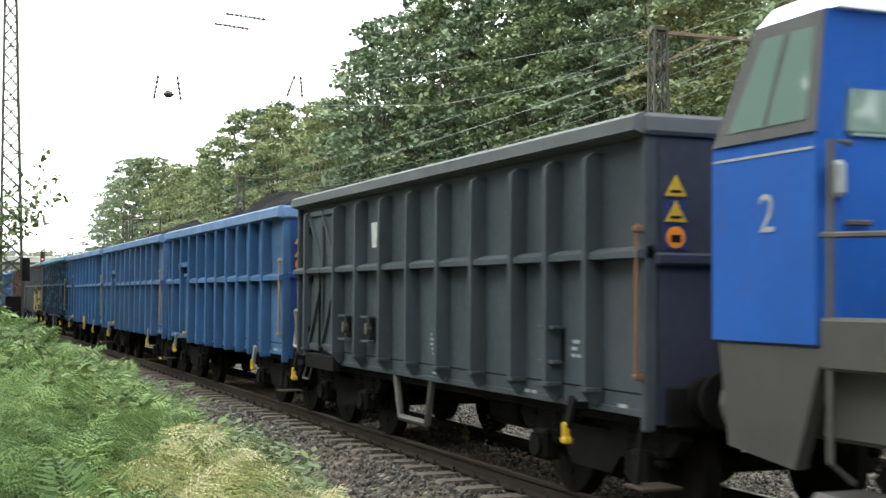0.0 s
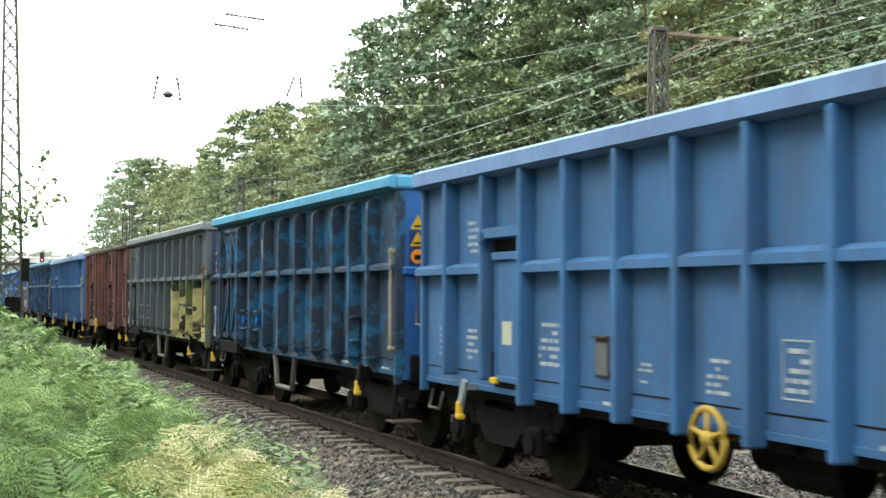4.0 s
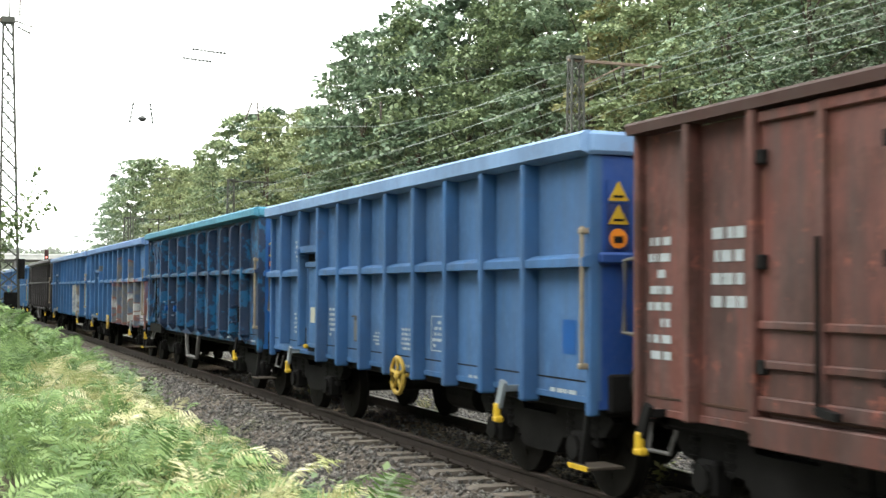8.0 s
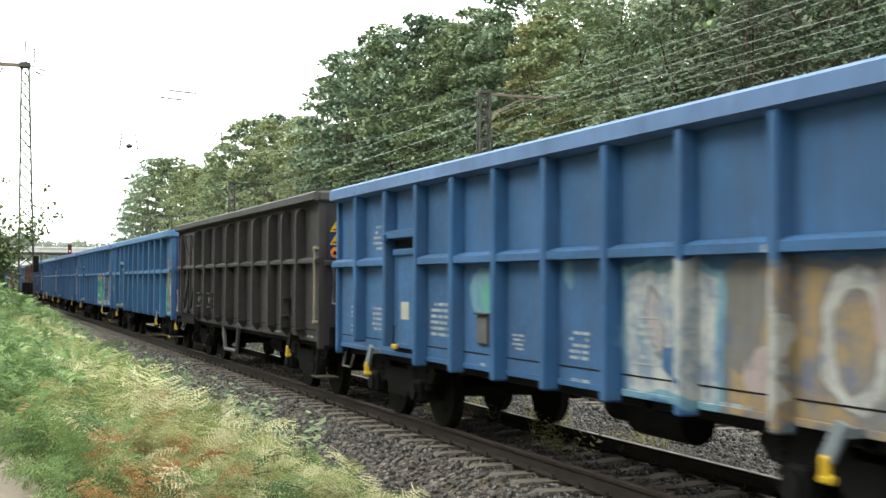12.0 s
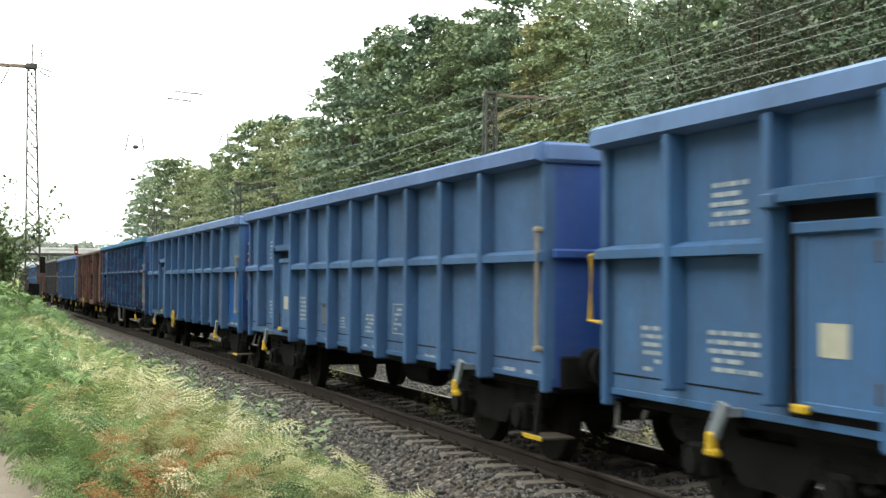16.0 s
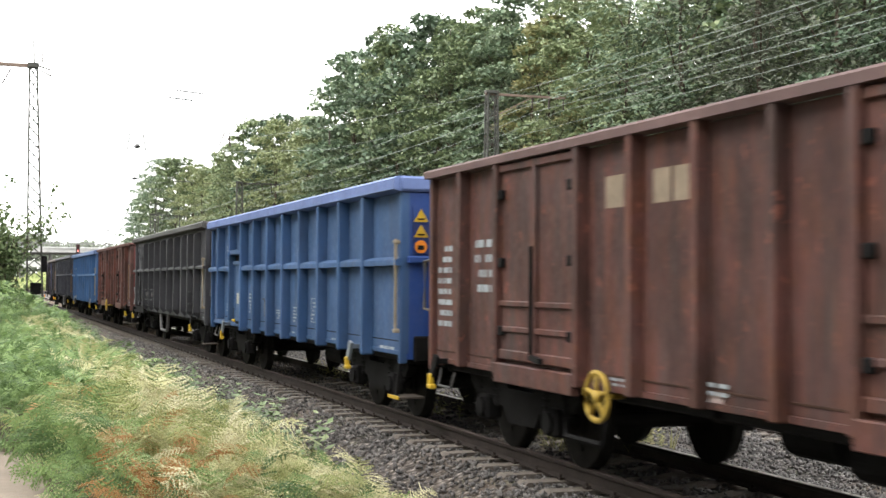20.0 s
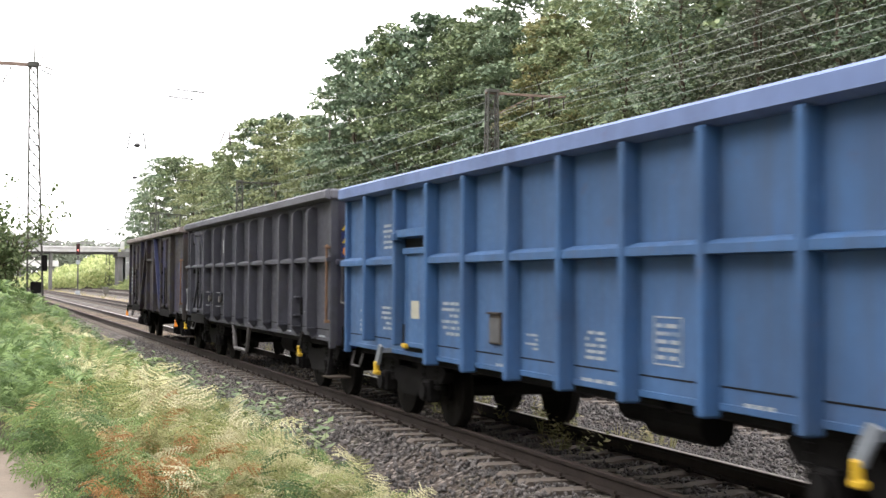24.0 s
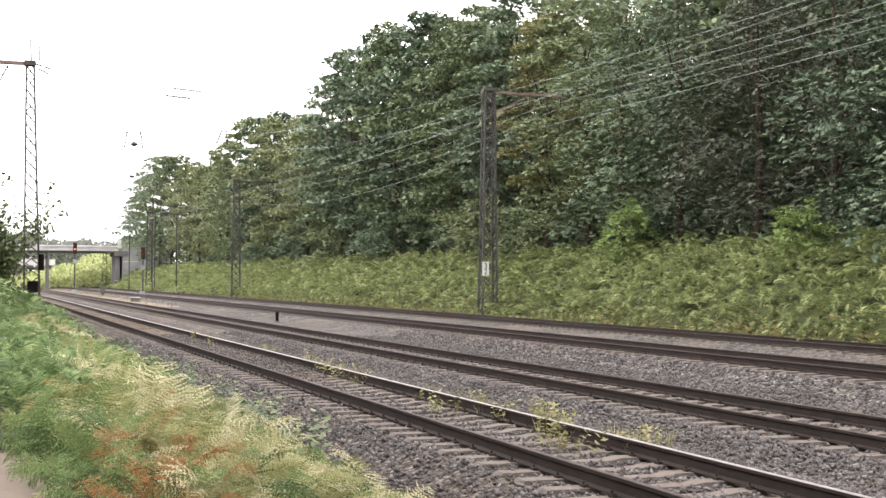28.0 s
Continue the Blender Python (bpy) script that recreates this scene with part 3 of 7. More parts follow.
def build_near_ferns():
    rng = np.random.default_rng(21)
    fine = [frond(p, 1, a, rng) for p, a in ((12, 0.25), (11, 0.4), (13, 0.55), (11, 0.7), (12, 0.45))]
    lobed = [frond(p, 2, a, rng) for p, a in ((11, 0.2), (10, 0.35), (12, 0.5), (10, 0.65), (11, 0.45), (9, 0.8))]
    coarse = [frond(10, 0, a, rng) for a in (0.25, 0.42, 0.55)]

    def bed(n, y0, y1, x0, templates, s0, s1):
        y = rng.uniform(y0, y1, n)
        x = x0 + (fern_edge(y) - x0) * rng.random(n) ** 0.85
        ok = ~((x < 0.48) & (y < 13.3))
        x, y = x[ok], y[ok]
        n = len(x)
        size = rng.uniform(s0, s1, n) * rng.uniform(0.8, 1.15, n) * np.clip(0.65 + (fern_edge(y) - x) * 0.3, 0.6, 1) * np.where(y < 20, np.clip((y - 2) / 8, 0.78, 1), 1)
        top = bank_height(x, y)
        z = ground_z(x, y) + np.maximum(top - 0.36 * size / 0.8, 0.0) * rng.uniform(0.3, 1.0, n)
        heading = rng.normal(-1.9, 1.7, n)
        dry = 0.7 * wobble(x + 2.7, y * 0.8 + 1.0, 1.9) + 0.45 * wobble(x * 1.3, y + 4.0, 4.1) + rng.normal(0, 0.2, n)
        edge = fern_edge(y)
        pale_zone = np.where(y < 16.8, x > 0.9 + 0.3 * np.sin(y) + np.clip((y - 14) * 0.12, 0, 0.8),
                             np.where(y < 28.6, (x > 1.15 + 0.3 * np.sin(y * 1.1)) & (rng.random(n) < 0.36), (y < 36) & (x > 0.85 + 0.26 * (y - 30) + 0.15 * np.sin(y * 2))))
        pale = pale_zone & (dry > np.where(y < 20, -0.6, -0.9) + 0.5 * np.clip(rng.normal(0, 1, n), -1, 1))
        brown = (dry > np.where(y < 9.6, 0.55, 0.95)) & (((y < 15) & (x > 0.75) & (x < 2.3)) | ((y > 29.5) & (y < 32) & (x > 1.6)))
        pale &= ~brown
        green = ~pale & ~brown
        for mask, kind in ((green, 0), (pale, 1), (brown, 2)):
            if mask.any():
                beds[kind].append(strew(templates, x[mask], y[mask], z[mask], size[mask], rng, 0.5, heading[mask]))

    beds = ([], [], [])
    bed(2000, 7.2, 13.5, 0.45, lobed, 0.34, 0.62)
    bed(2700, 13.2, 20, 0.0, fine, 0.28, 0.58)
    bed(2700, 20, 29.5, 0.1, fine, 0.25, 0.52)
    bed(1500, 29.2, 35.5, 0.2, lobed, 0.36, 0.64)
    bed(1500, 35, 42, -0.3, fine, 0.30, 0.6)
    # nettles and tall stalks at the foot of the bank
    n = 330
    y = np.concatenate([rng.uniform(10, 24, n // 2), rng.uniform(31, 46, n - n // 2)])
    x = fern_edge(y) - 0.15 - np.abs(rng.normal(0, 0.25, n))
    lay("nettles", "dark green nettles at the edge of the fern bank", "weeds", NETTLE, [sprig(20, rng, 0.6), sprig(17, rng, 0.7), sprig(24, rng, 0.5)], x, y, ground_z(x, y) + 0.1, rng.uniform(0.35, 0.7, n), rng, 0.14)
    bed(4300, 41, 92, -2.5, coarse, 0.5, 0.9)
    bed(1500, 92, 190, -3.0, coarse, 0.8, 1.2)
    for kinds, mats, lab in (((0,), (FERN,), "fresh green bracken ferns on the near bank"), ((1, 2), (FERN_PALE, FERN_BROWN), "yellowing and withered bracken ferns beside the ballast")):
        vs, fs, slot, k = [], [], [], 0
        for n, kind in enumerate(kinds):
            for v, f in beds[kind]:
                vs.append(v)
                fs.append(f + k)
                slot.append(np.full(len(f), n, np.int32))
                k += len(v)
        me = fast_mesh("bracken", np.concatenate(vs), np.concatenate(fs), mats[0])
        for m in mats[1:]:
            me.materials.append(m)
        me.polygons.foreach_set("material_index", np.concatenate(slot))
        tagged(new("bracken", me), lab, "ferns", kind="stuff")
    # stray weeds at the foot of the bank and on the bed
    tuft = [blade_tuft(9, rng), blade_tuft(7, rng)]
    n = 220
    y = rng.uniform(9, 60, n)
    x = fern_edge(y) + rng.normal(-0.08, 0.12, n)
    lay("weeds", "grass and weeds at the foot of the fern bank", "weeds", FERN, tuft + coarse[:1], x, y, ground_z(x, y), rng.uniform(0.12, 0.4, n), rng, 0.25)
    spots = [(7.78, 35.8), (7.73, 30.8), (7.29, 27.5), (7.35, 26.2), (7.36, 24.9), (7.34, 20.7), (6.92, 18.9), (7.67, 19.6), (7.35, 17.6), (8.07, 17.8), (8.1, 17.4), (7.37, 15.8), (7.2, 15.7), (6.85, 14.4), (7.45, 14.0), (8.32, 15.0), (7.0, 40.0), (7.2, 45.0)]
    xs, ys = [], []
    for a, b in spots:
        k = rng.integers(9, 16)
        xs += list(a + rng.normal(0, 0.10, k))
        ys += list(b + rng.normal(0, 0.22, k))
    xs, ys = np.array(xs), np.array(ys)
    lay("track_weeds", "dry and green weeds between the rails", "weeds", leafy("weed_leaves", [(0.09, 0.12, 0.04), (0.2, 0.2, 0.08), (0.40, 0.35, 0.2)], 0.7, 0.3, 3), [sprig(11, rng), sprig(9, rng), sprig(13, rng), tuft[0]], xs, ys, ground_z(xs, ys), rng.uniform(0.16, 0.42, len(xs)), rng, 0.3)


def build_far_bank():
    rng = np.random.default_rng(31)
    coarse = [frond(9, 0, a, rng) for a in (0.35, 0.5, 0.65)]
    n = 23000
    y = 24 + 200 * rng.random(n) ** 1.75
    x = 27.7 + 7.3 * rng.random(n) ** 0.9
    z = ground_z(x, y) + rng.uniform(0.0, 0.5, n) + 0.34 * wobble(x * 1.3, y, 1.6)
    size = rng.uniform(0.6, 1.08, n) * np.clip(0.5 + (x - 27.6) * 0.4, 0.5, 1) * np.clip(0.75 + (y - 24) / 250, 0.75, 1.4)
    lay("bank_bracken", "green bracken ferns covering the railway bank", "ferns", BANK_FERN, coarse, x, y, z, size, rng, 0.35, rng.normal(1.7, 1.2, n))
    n = 3600
    y = rng.uniform(215, 300, n)
    x = 27.4 + 9.5 * rng.random(n)
    x, y = x[(y < BRIDGE_Y - 0.5) | (x < 27.8)], y[(y < BRIDGE_Y - 0.5) | (x < 27.8)]
    n = len(x)
    lay("far_bank_bracken", "green bracken on the bank beside the bridge", "ferns", BANK_FERN, coarse, x, y, ground_z(x, y) + rng.uniform(0, 0.6, n), rng.uniform(1.0, 1.7, n), rng, 0.35)
    m = 900
    y = 24 + 150 * rng.random(m) ** 1.2
    x = rng.normal(28.3, 0.7, m)
    lay("bank_dry_fronds", "yellow-brown withered ferns at the foot of the bank", "ferns", GRASS, coarse, x, y, ground_z(x, y) + 0.1, rng.uniform(0.5, 0.9, m), rng, 0.35)
    m = 1500
    y = 26 + 110 * rng.random(m)
    x = rng.normal(27.75, 0.35, m)
    lay("verge_grass", "dry grass along the far rail", "grass", GRASS, [blade_tuft(9, rng)], x, y, ground_z(x, y), rng.uniform(0.2, 0.5, m), rng, 0.2)
    m = 500
    y, x = rng.uniform(105, 300, m), rng.normal(15.0, 1.2, m)
    lay("strip_grass", "dry grass on the sandy strip between tracks", "grass", GRASS, [blade_tuft(9, rng)], x, y, ground_z(x, y), rng.uniform(0.15, 0.4, m), rng, 0.2)


LEAF = (np.array([(0, 0, 0), (0.38, 0.45, 0.06), (0, 1, -0.08), (-0.38, 0.45, 0.06)]), np.array([(0, 1, 2, 3)]))


def billow_crown(name, mat, height, radius, low, blobs, leaves, leaf, seed):
    """A dense crown: uneven billows of single leaves round the limbs' ends."""
    rng = np.random.default_rng(seed)
    vs, fs, k, ends = [], [], 0, []
    for i in range(blobs):
        u = (i + 0.5) / blobs
        zc = low + (height - low) * (u ** 0.85) * 0.97
        reach = radius * (math.sin(math.pi * min(0.97, 0.16 + 0.80 * u)) ** 0.7)
        a = i * 2.399 + rng.normal(0, 0.3)
        rr = reach * rng.uniform(0.55, 1.0)
        c = np.array([math.cos(a) * rr, math.sin(a) * rr, zc])
        br = rng.uniform(0.7, 1.3) * radius * 0.34 * (1.05 - 0.35 * u)
        ends.append(c)
        n = leaves
        d = rng.normal(0, 1, (n, 3))
        d[:, 2] = np.where(d[:, 2] < -0.2, -d[:, 2] * 0.7, d[:, 2])
        d /= np.linalg.norm(d, axis=1)[:, None]
        lump = 1 + 0.22 * np.sin(d[:, 0] * 5 + seed + i) * np.cos(d[:, 1] * 4.3 + i) + 0.15 * np.sin(d[:, 2] * 7 + i * 2)
        pos = c + d * (br * lump * rng.uniform(0.78, 1.06, n))[:, None] * np.array([1.0, 1.0, 0.55])
        rot = turns(rng, n, rng.uniform(0.7, 1.3, n) * leaf, 0.5)
        v, f = scatter(LEAF[0], LEAF[1], rot, pos)
        vs.append(v)
        fs.append(f + k)
        k += len(v)
    return fast_mesh(name, np.concatenate(vs), np.concatenate(fs), mat), ends


def leaf_spray(n, rng):
    """A twig's end, 1 long along +y: leaves on both sides of it, hanging a little."""
    v, f = [], []
    for i in range(n):
        u = (i + 0.6) / n
        a = (0.9 if i % 2 else -0.9) * (1.05 - u) + rng.normal(0, 0.2)
        d = np.array([math.sin(a), math.cos(a), rng.normal(-0.18, 0.16)])
        w = np.array([math.cos(a), -math.sin(a), rng.normal(0, 0.25)])
        p, ln = np.array([0, u * 0.75, -0.12 * u * u]), rng.uniform(0.36, 0.5)
        k = len(v)
        v += [p, p + d * ln * 0.5 + w * ln * 0.4, p + d * ln + np.array([0, 0, -0.05]), p + d * ln * 0.5 - w * ln * 0.4]
        f.append((k, k + 1, k + 2, k + 3))
    return np.array(v), np.array(f)


def crown_mesh(name, mat, height, radius, low, boughs, sprays, size, seed):
    """A crown of tiered boughs: each one a few drooping plates of leafy sprays, with gaps between them."""
    rng = np.random.default_rng(seed)
    twigs = [leaf_spray(6, rng) for _ in range(3)]
    vs, fs, k, ends = [], [], 0, []
    sway = rng.uniform(0, 6.28, 3)
    for i in range(boughs):
        u = (i + 0.5) / boughs
        zc = low + (height - low) * (u ** 0.85) * 0.97
        a = i * 2.399 + rng.normal(0, 0.35)
        swell = 1 + 0.16 * math.sin(2 * a + sway[0]) + 0.12 * math.sin(3 * a + 9 * u + sway[1])
        reach = radius * swell * (math.sin(math.pi * min(0.97, 0.16 + 0.80 * u)) ** 0.7)
        rr = reach * rng.uniform(0.5, 1.0)
        c = np.array([math.cos(a) * rr, math.sin(a) * rr, zc + rng.normal(0, 0.25)])
        lb = rng.uniform(0.75, 1.3) * radius * 0.42 * (1.08 - 0.4 * u)
        ends.append(c)
        n = max(6, int(sprays * (lb / (radius * 0.42)) ** 1.6))
        ang, rad = rng.uniform(0, 6.283, n), np.sqrt(rng.random(n))
        out, side = rad * np.cos(ang) * 1.15, rad * np.sin(ang) * 0.85
        tier = rng.integers(0, 3, n)
        lump = 0.16 * np.sin(out * 4 + i) * np.cos(side * 5 + 2 * i)
        z = (0.34 - 0.30 * tier + lump - 0.42 * np.clip(out + 0.2, 0, 2) ** 2 - 0.22 * side ** 2) * lb * 0.8 + rng.normal(0, 0.07, n)
        out = out * (1 + 0.12 * tier)
        x = c[0] + (math.cos(a) * out - math.sin(a) * side) * lb
        y = c[1] + (math.sin(a) * out + math.cos(a) * side) * lb
        pos = np.stack([x, y, c[2] + z], 1)
        heading = a + np.arctan2(side, out + 0.9) - math.pi / 2 + rng.normal(0, 0.5, n)
        which = rng.integers(0, 3, n)
        for t in range(3):
            m = which == t
            if not m.any():
                continue
            rot = turns(rng, int(m.sum()), rng.uniform(0.75, 1.25, int(m.sum())) * size, 0.32, heading[m])
            v, f = scatter(twigs[t][0], twigs[t][1], rot, pos[m])
            vs.append(v)
            fs.append(f + k)
            k += len(v)
    return fast_mesh(name, np.concatenate(vs), np.concatenate(fs), mat), ends


def trunk_shape(height, ends, seed, thick):
    rng = np.random.default_rng(seed)
    s = Shape()
    pts = [Vector((rng.normal(0, 0.05) * i, rng.normal(0, 0.05) * i, height * 0.85 * i / 6 - 0.4)) for i in range(7)]
    n = 8
    for i in range(6):
        r0, r1 = thick * (1 - i / 6.6), thick * (1 - (i + 1) / 6.6)
        v = [p + Vector((math.cos(6.283 * k / n) * r, math.sin(6.283 * k / n) * r, 0)) for p, r in ((pts[i], r0), (pts[i + 1], r1)) for k in range(n)]
        s.add(v, [(k, (k + 1) % n, n + (k + 1) % n, n + k) for k in range(n)])
    for e in ends:
        e = Vector(e)
        z = max(0.15 * height, e.z - 0.18 * height)
        i = min(5, int((z + 0.4) / (height * 0.85) * 6))
        s.bar(pts[i], pts[i].lerp(e, 0.5) + Vector((0, 0, 0.3)), thick * 0.4, n=5)
        s.bar(pts[i].lerp(e, 0.5) + Vector((0, 0, 0.3)), e, thick * 0.2, n=5)
    return s


def build_wood():
    kinds = []
    for i, (mat, lab, r, low, blobs, leaves, leaf) in enumerate((
            (WOOD_A, "tall broadleaf tree with a dense green crown", 4.6, 0.10, 46, 190, 0.41),
            (WOOD_C, "dark green broadleaf tree at the wood's edge", 5.0, 0.08, 50, 190, 0.43),
            (WOOD_B, "light green broadleaf tree at the wood's edge", 4.4, 0.10, 46, 185, 0.39),
            (WOOD_A, "broad oak with spreading leafy boughs", 5.6, 0.06, 54, 180, 0.44),
            (WOOD_Y, "tree with a yellowing late-summer crown", 3.8, 0.2, 36, 200, 0.34),
            (WOOD_A, "tall leafy tree standing deeper in the wood", 5.2, 0.08, 30, 105, 0.75),
            (WOOD_A, "tall oak with layered boughs above the bank", 5.2, 0.05, 44, 165, 0.35),
            (WOOD_C, "dark green tree with drooping leafy boughs", 5.5, 0.05, 42, 170, 0.37),
            (WOOD_D, "grey-green maple with dark dull foliage", 5.0, 0.05, 44, 165, 0.33),
            (WOOD_C, "broad leafy tree behind the footpath", 5.2, 0.10, 26, 60, 1.1),
            (WOOD_A, "tall oak with a rounded dense crown", 4.9, 0.06, 50, 280, 0.33),
            (WOOD_C, "dark green tree with a rounded dense crown", 5.2, 0.06, 50, 280, 0.34))):
        h = 20.0
        build = crown_mesh if i in (6, 7, 8) else billow_crown
        crown, ends = build("crown", mat, h, r, h * low, blobs, leaves, leaf, 100 + i)
        t = thing("tree", lab, "tree", "trees of the wood")
        part("trunk", trunk_shape(h, ends[::4], 60 + i, 0.28), BARK, t)
        part("crown", crown, None, t)
        kinds.append((t, h))
    first = set()
    #       x     y     top   kind
    rows = [(36, 306, 21, 11), (37, 284, 25, 11), (36, 266, 27, 11), (36, 250, 25.5, 3), (37, 234, 23, 2), (36, 218, 21, 2), (37, 204, 21, 2), (36, 193, 22.5, 0)]
    rows += [(37, 182, 25, 0), (38, 172, 24.5, 1), (36, 163, 22.5, 2), (38, 153, 22, 2), (36, 144, 20.5, 2), (38, 137, 24, 0), (37, 129, 25.5, 1), (38, 121, 26, 1),
            (37, 114, 25.5, 0), (38, 107, 25.5, 1), (37, 100, 23.5, 10), (38, 94, 23.5, 10), (39, 89, 25, 11), (37, 81, 20.5, 4), (39, 79, 22.5, 10)]
    rows += [(38, 72, 23, 6), (38, 65, 23.5, 7), (38.5, 58, 24, 8), (38, 51, 24, 8), (38, 44, 24, 7), (37.5, 37, 24, 7), (39, 30, 24, 6), (39, 22, 24, 3), (39, 12, 24, 1), (39, 2, 24, 0), (39, -9, 24, 3)]
    rows += [(45, 290, 24, 5), (46, 268, 25, 5), (46, 246, 24, 5), (45, 222, 21, 5), (46, 200, 22, 5), (46, 180, 24, 5), (46, 162, 22, 5), (46, 146, 21, 5), (47, 132, 25, 5), (47, 118, 26, 5)]
    rows += [(47, 104, 25, 5), (47, 93, 24, 5), (47, 82, 22, 5), (47, 71, 25, 5), (47, 61, 26, 5), (47, 51, 26, 5), (47, 41, 26, 5), (48, 30, 26, 5), (48, 18, 26, 5), (48, 6, 26, 5)]
    # the wood behind the footpath, inferred and out of view; added to block low skylight
    rows += [(-15 - 2.5 * (i % 3), -62 + 6.6 * i, 15.5 + 1.5 * (i % 4), 9) for i in range(30)]
    rng = np.random.default_rng(9)
    for x, y, top, k in rows:
        t, h = kinds[k]
        z = float(ground_z(np.array(x), np.array(y)))
        s = (top - z) / h
        m = pose(x, y, z - 0.1, 0, 0, float(rng.uniform(0, 360)))
        if k not in first:
            ob = t
            ob.matrix_basis = m
            first.add(k)
        else:
            ob = copy_thing(t, m)
        ob.scale = (s * 1.02, s * 1.02, s)
    # lower bushes under the wood's edge
    shrub = []
    for i, (mat, lab) in enumerate(((WOOD_C, "dark green bush under the wood's edge"), (WOOD_B, "light green bush on the bank"), (WOOD_A, "leafy green bush under the trees"))):
        crown, ends = crown_mesh("foliage", mat, 3.6, 2.0, 0.3, 18, 70, 0.32, 200 + i)
        t = thing("bush", lab, "bush", "bushes of the bank")
        part("stem", trunk_shape(3.0, ends[::2], 80 + i, 0.07), BARK, t)
        part("foliage", crown, None, t)
        shrub.append(t)
    first = set()
    spots = [(34.6, 28 + 8.3 * i + rng.uniform(-2.5, 2.5), 0 if i % 3 else 2) for i in range(0, 19, 2)] + [(33.0, 108, 0), (33.4, 84, 1)]
    for x, y, k in spots:
        t = shrub[k]
        x += rng.uniform(-0.8, 0.8)
        z = float(ground_z(np.array(x), np.array(y)))
        m = pose(x, y, z - 0.1, 0, 0, float(rng.uniform(0, 360)))
        if k not in first:
            ob = t
            ob.matrix_basis = m
            first.add(k)
        else:
            ob = copy_thing(t, m)
        s = float(rng.uniform(0.7, 1.35))
        ob.scale = (s, s, s)
    crown, ends = crown_mesh("foliage", leafy("young_birch_leaves", [(0.075, 0.11, 0.032), (0.165, 0.24, 0.078), (0.26, 0.345, 0.12), (0.37, 0.45, 0.19)], 0.55, 0.3, 0.8), 3.3, 1.35, 0.3, 22, 60, 0.28, 250)
    for x, y, s in ((33.0, 62.0, 1.0), (32.6, 46.0, 0.8)):
        t = thing("young_birch", "young yellow-green birch on the fern bank", "sapling", "young birches", at=pose(x, y, float(ground_z(np.array(x), np.array(y))) - 0.1, 0, 0, y * 7))
        part("stem", trunk_shape(3.0, ends[::2], 88, 0.05), BARK, t)
        part("foliage", crown, None, t)
        t.scale = (s, s, s)
    # undergrowth, the wood's inside, and trees far behind the bridge
    rng = np.random.default_rng(78)
    n = 5000
    y, x = rng.uniform(20, 330, n), rng.uniform(36.5, 44, n)
    z = ground_z(x, y) + 2.6 * rng.random(n) ** 1.5
    v, f = scatter(LEAF[0], LEAF[1], turns(rng, n, rng.uniform(0.3, 0.7, n), 0.6), np.stack([x, y, z], 1))
    tagged(new("undergrowth", fast_mesh("undergrowth", v, f, WOOD_C)), "dark green undergrowth beneath the trees", "undergrowth", kind="stuff")
    rng = np.random.default_rng(77)
    n = 34000
    y, x = rng.uniform(-20, 320, n), rng.uniform(50, 62, n)
    z = ground_z(x, y) + 19 * rng.random(n) ** 1.25
    v, f = scatter(LEAF[0], LEAF[1], turns(rng, n, rng.uniform(1.2, 2.1, n), 0.9), np.stack([x, y, z], 1))
    tagged(new("wood_depth", fast_mesh("wood_depth", v, f, WOOD_C)), "dark foliage deep inside the wood", "wood", kind="stuff")
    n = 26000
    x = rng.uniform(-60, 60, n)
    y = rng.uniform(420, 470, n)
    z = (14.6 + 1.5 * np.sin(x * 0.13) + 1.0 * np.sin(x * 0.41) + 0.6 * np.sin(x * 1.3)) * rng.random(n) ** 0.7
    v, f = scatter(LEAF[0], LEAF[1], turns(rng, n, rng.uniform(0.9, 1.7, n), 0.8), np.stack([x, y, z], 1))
    # leaf colour paled and greyed to stand in for distance haze
    tagged(new("far_wood", fast_mesh("far_wood", v, f, leafy("haze_greyed_leaves", [(0.14, 0.165, 0.12), (0.20, 0.225, 0.17), (0.27, 0.29, 0.225)], 0.7, 0.3, 0.08))), "distant green trees behind the bridge", "wood", kind="stuff")
    n = 16000
    x, y = rng.uniform(9, 40, n), rng.uniform(294, 400, n)
    z = ground_z(x, y) + np.clip((x - 8) * 0.26 + (y - 300) * 0.015, 0, 6) * rng.random(n) ** 0.5
    v, f = scatter(LEAF[0], LEAF[1], turns(rng, n, rng.uniform(0.6, 1.2, n), 0.8), np.stack([x, y, z], 1))
    tagged(new("cutting_scrub", fast_mesh("cutting_scrub", v, f, BANK_FERN)), "green scrub on the slope beyond the bridge", "scrub", kind="stuff")


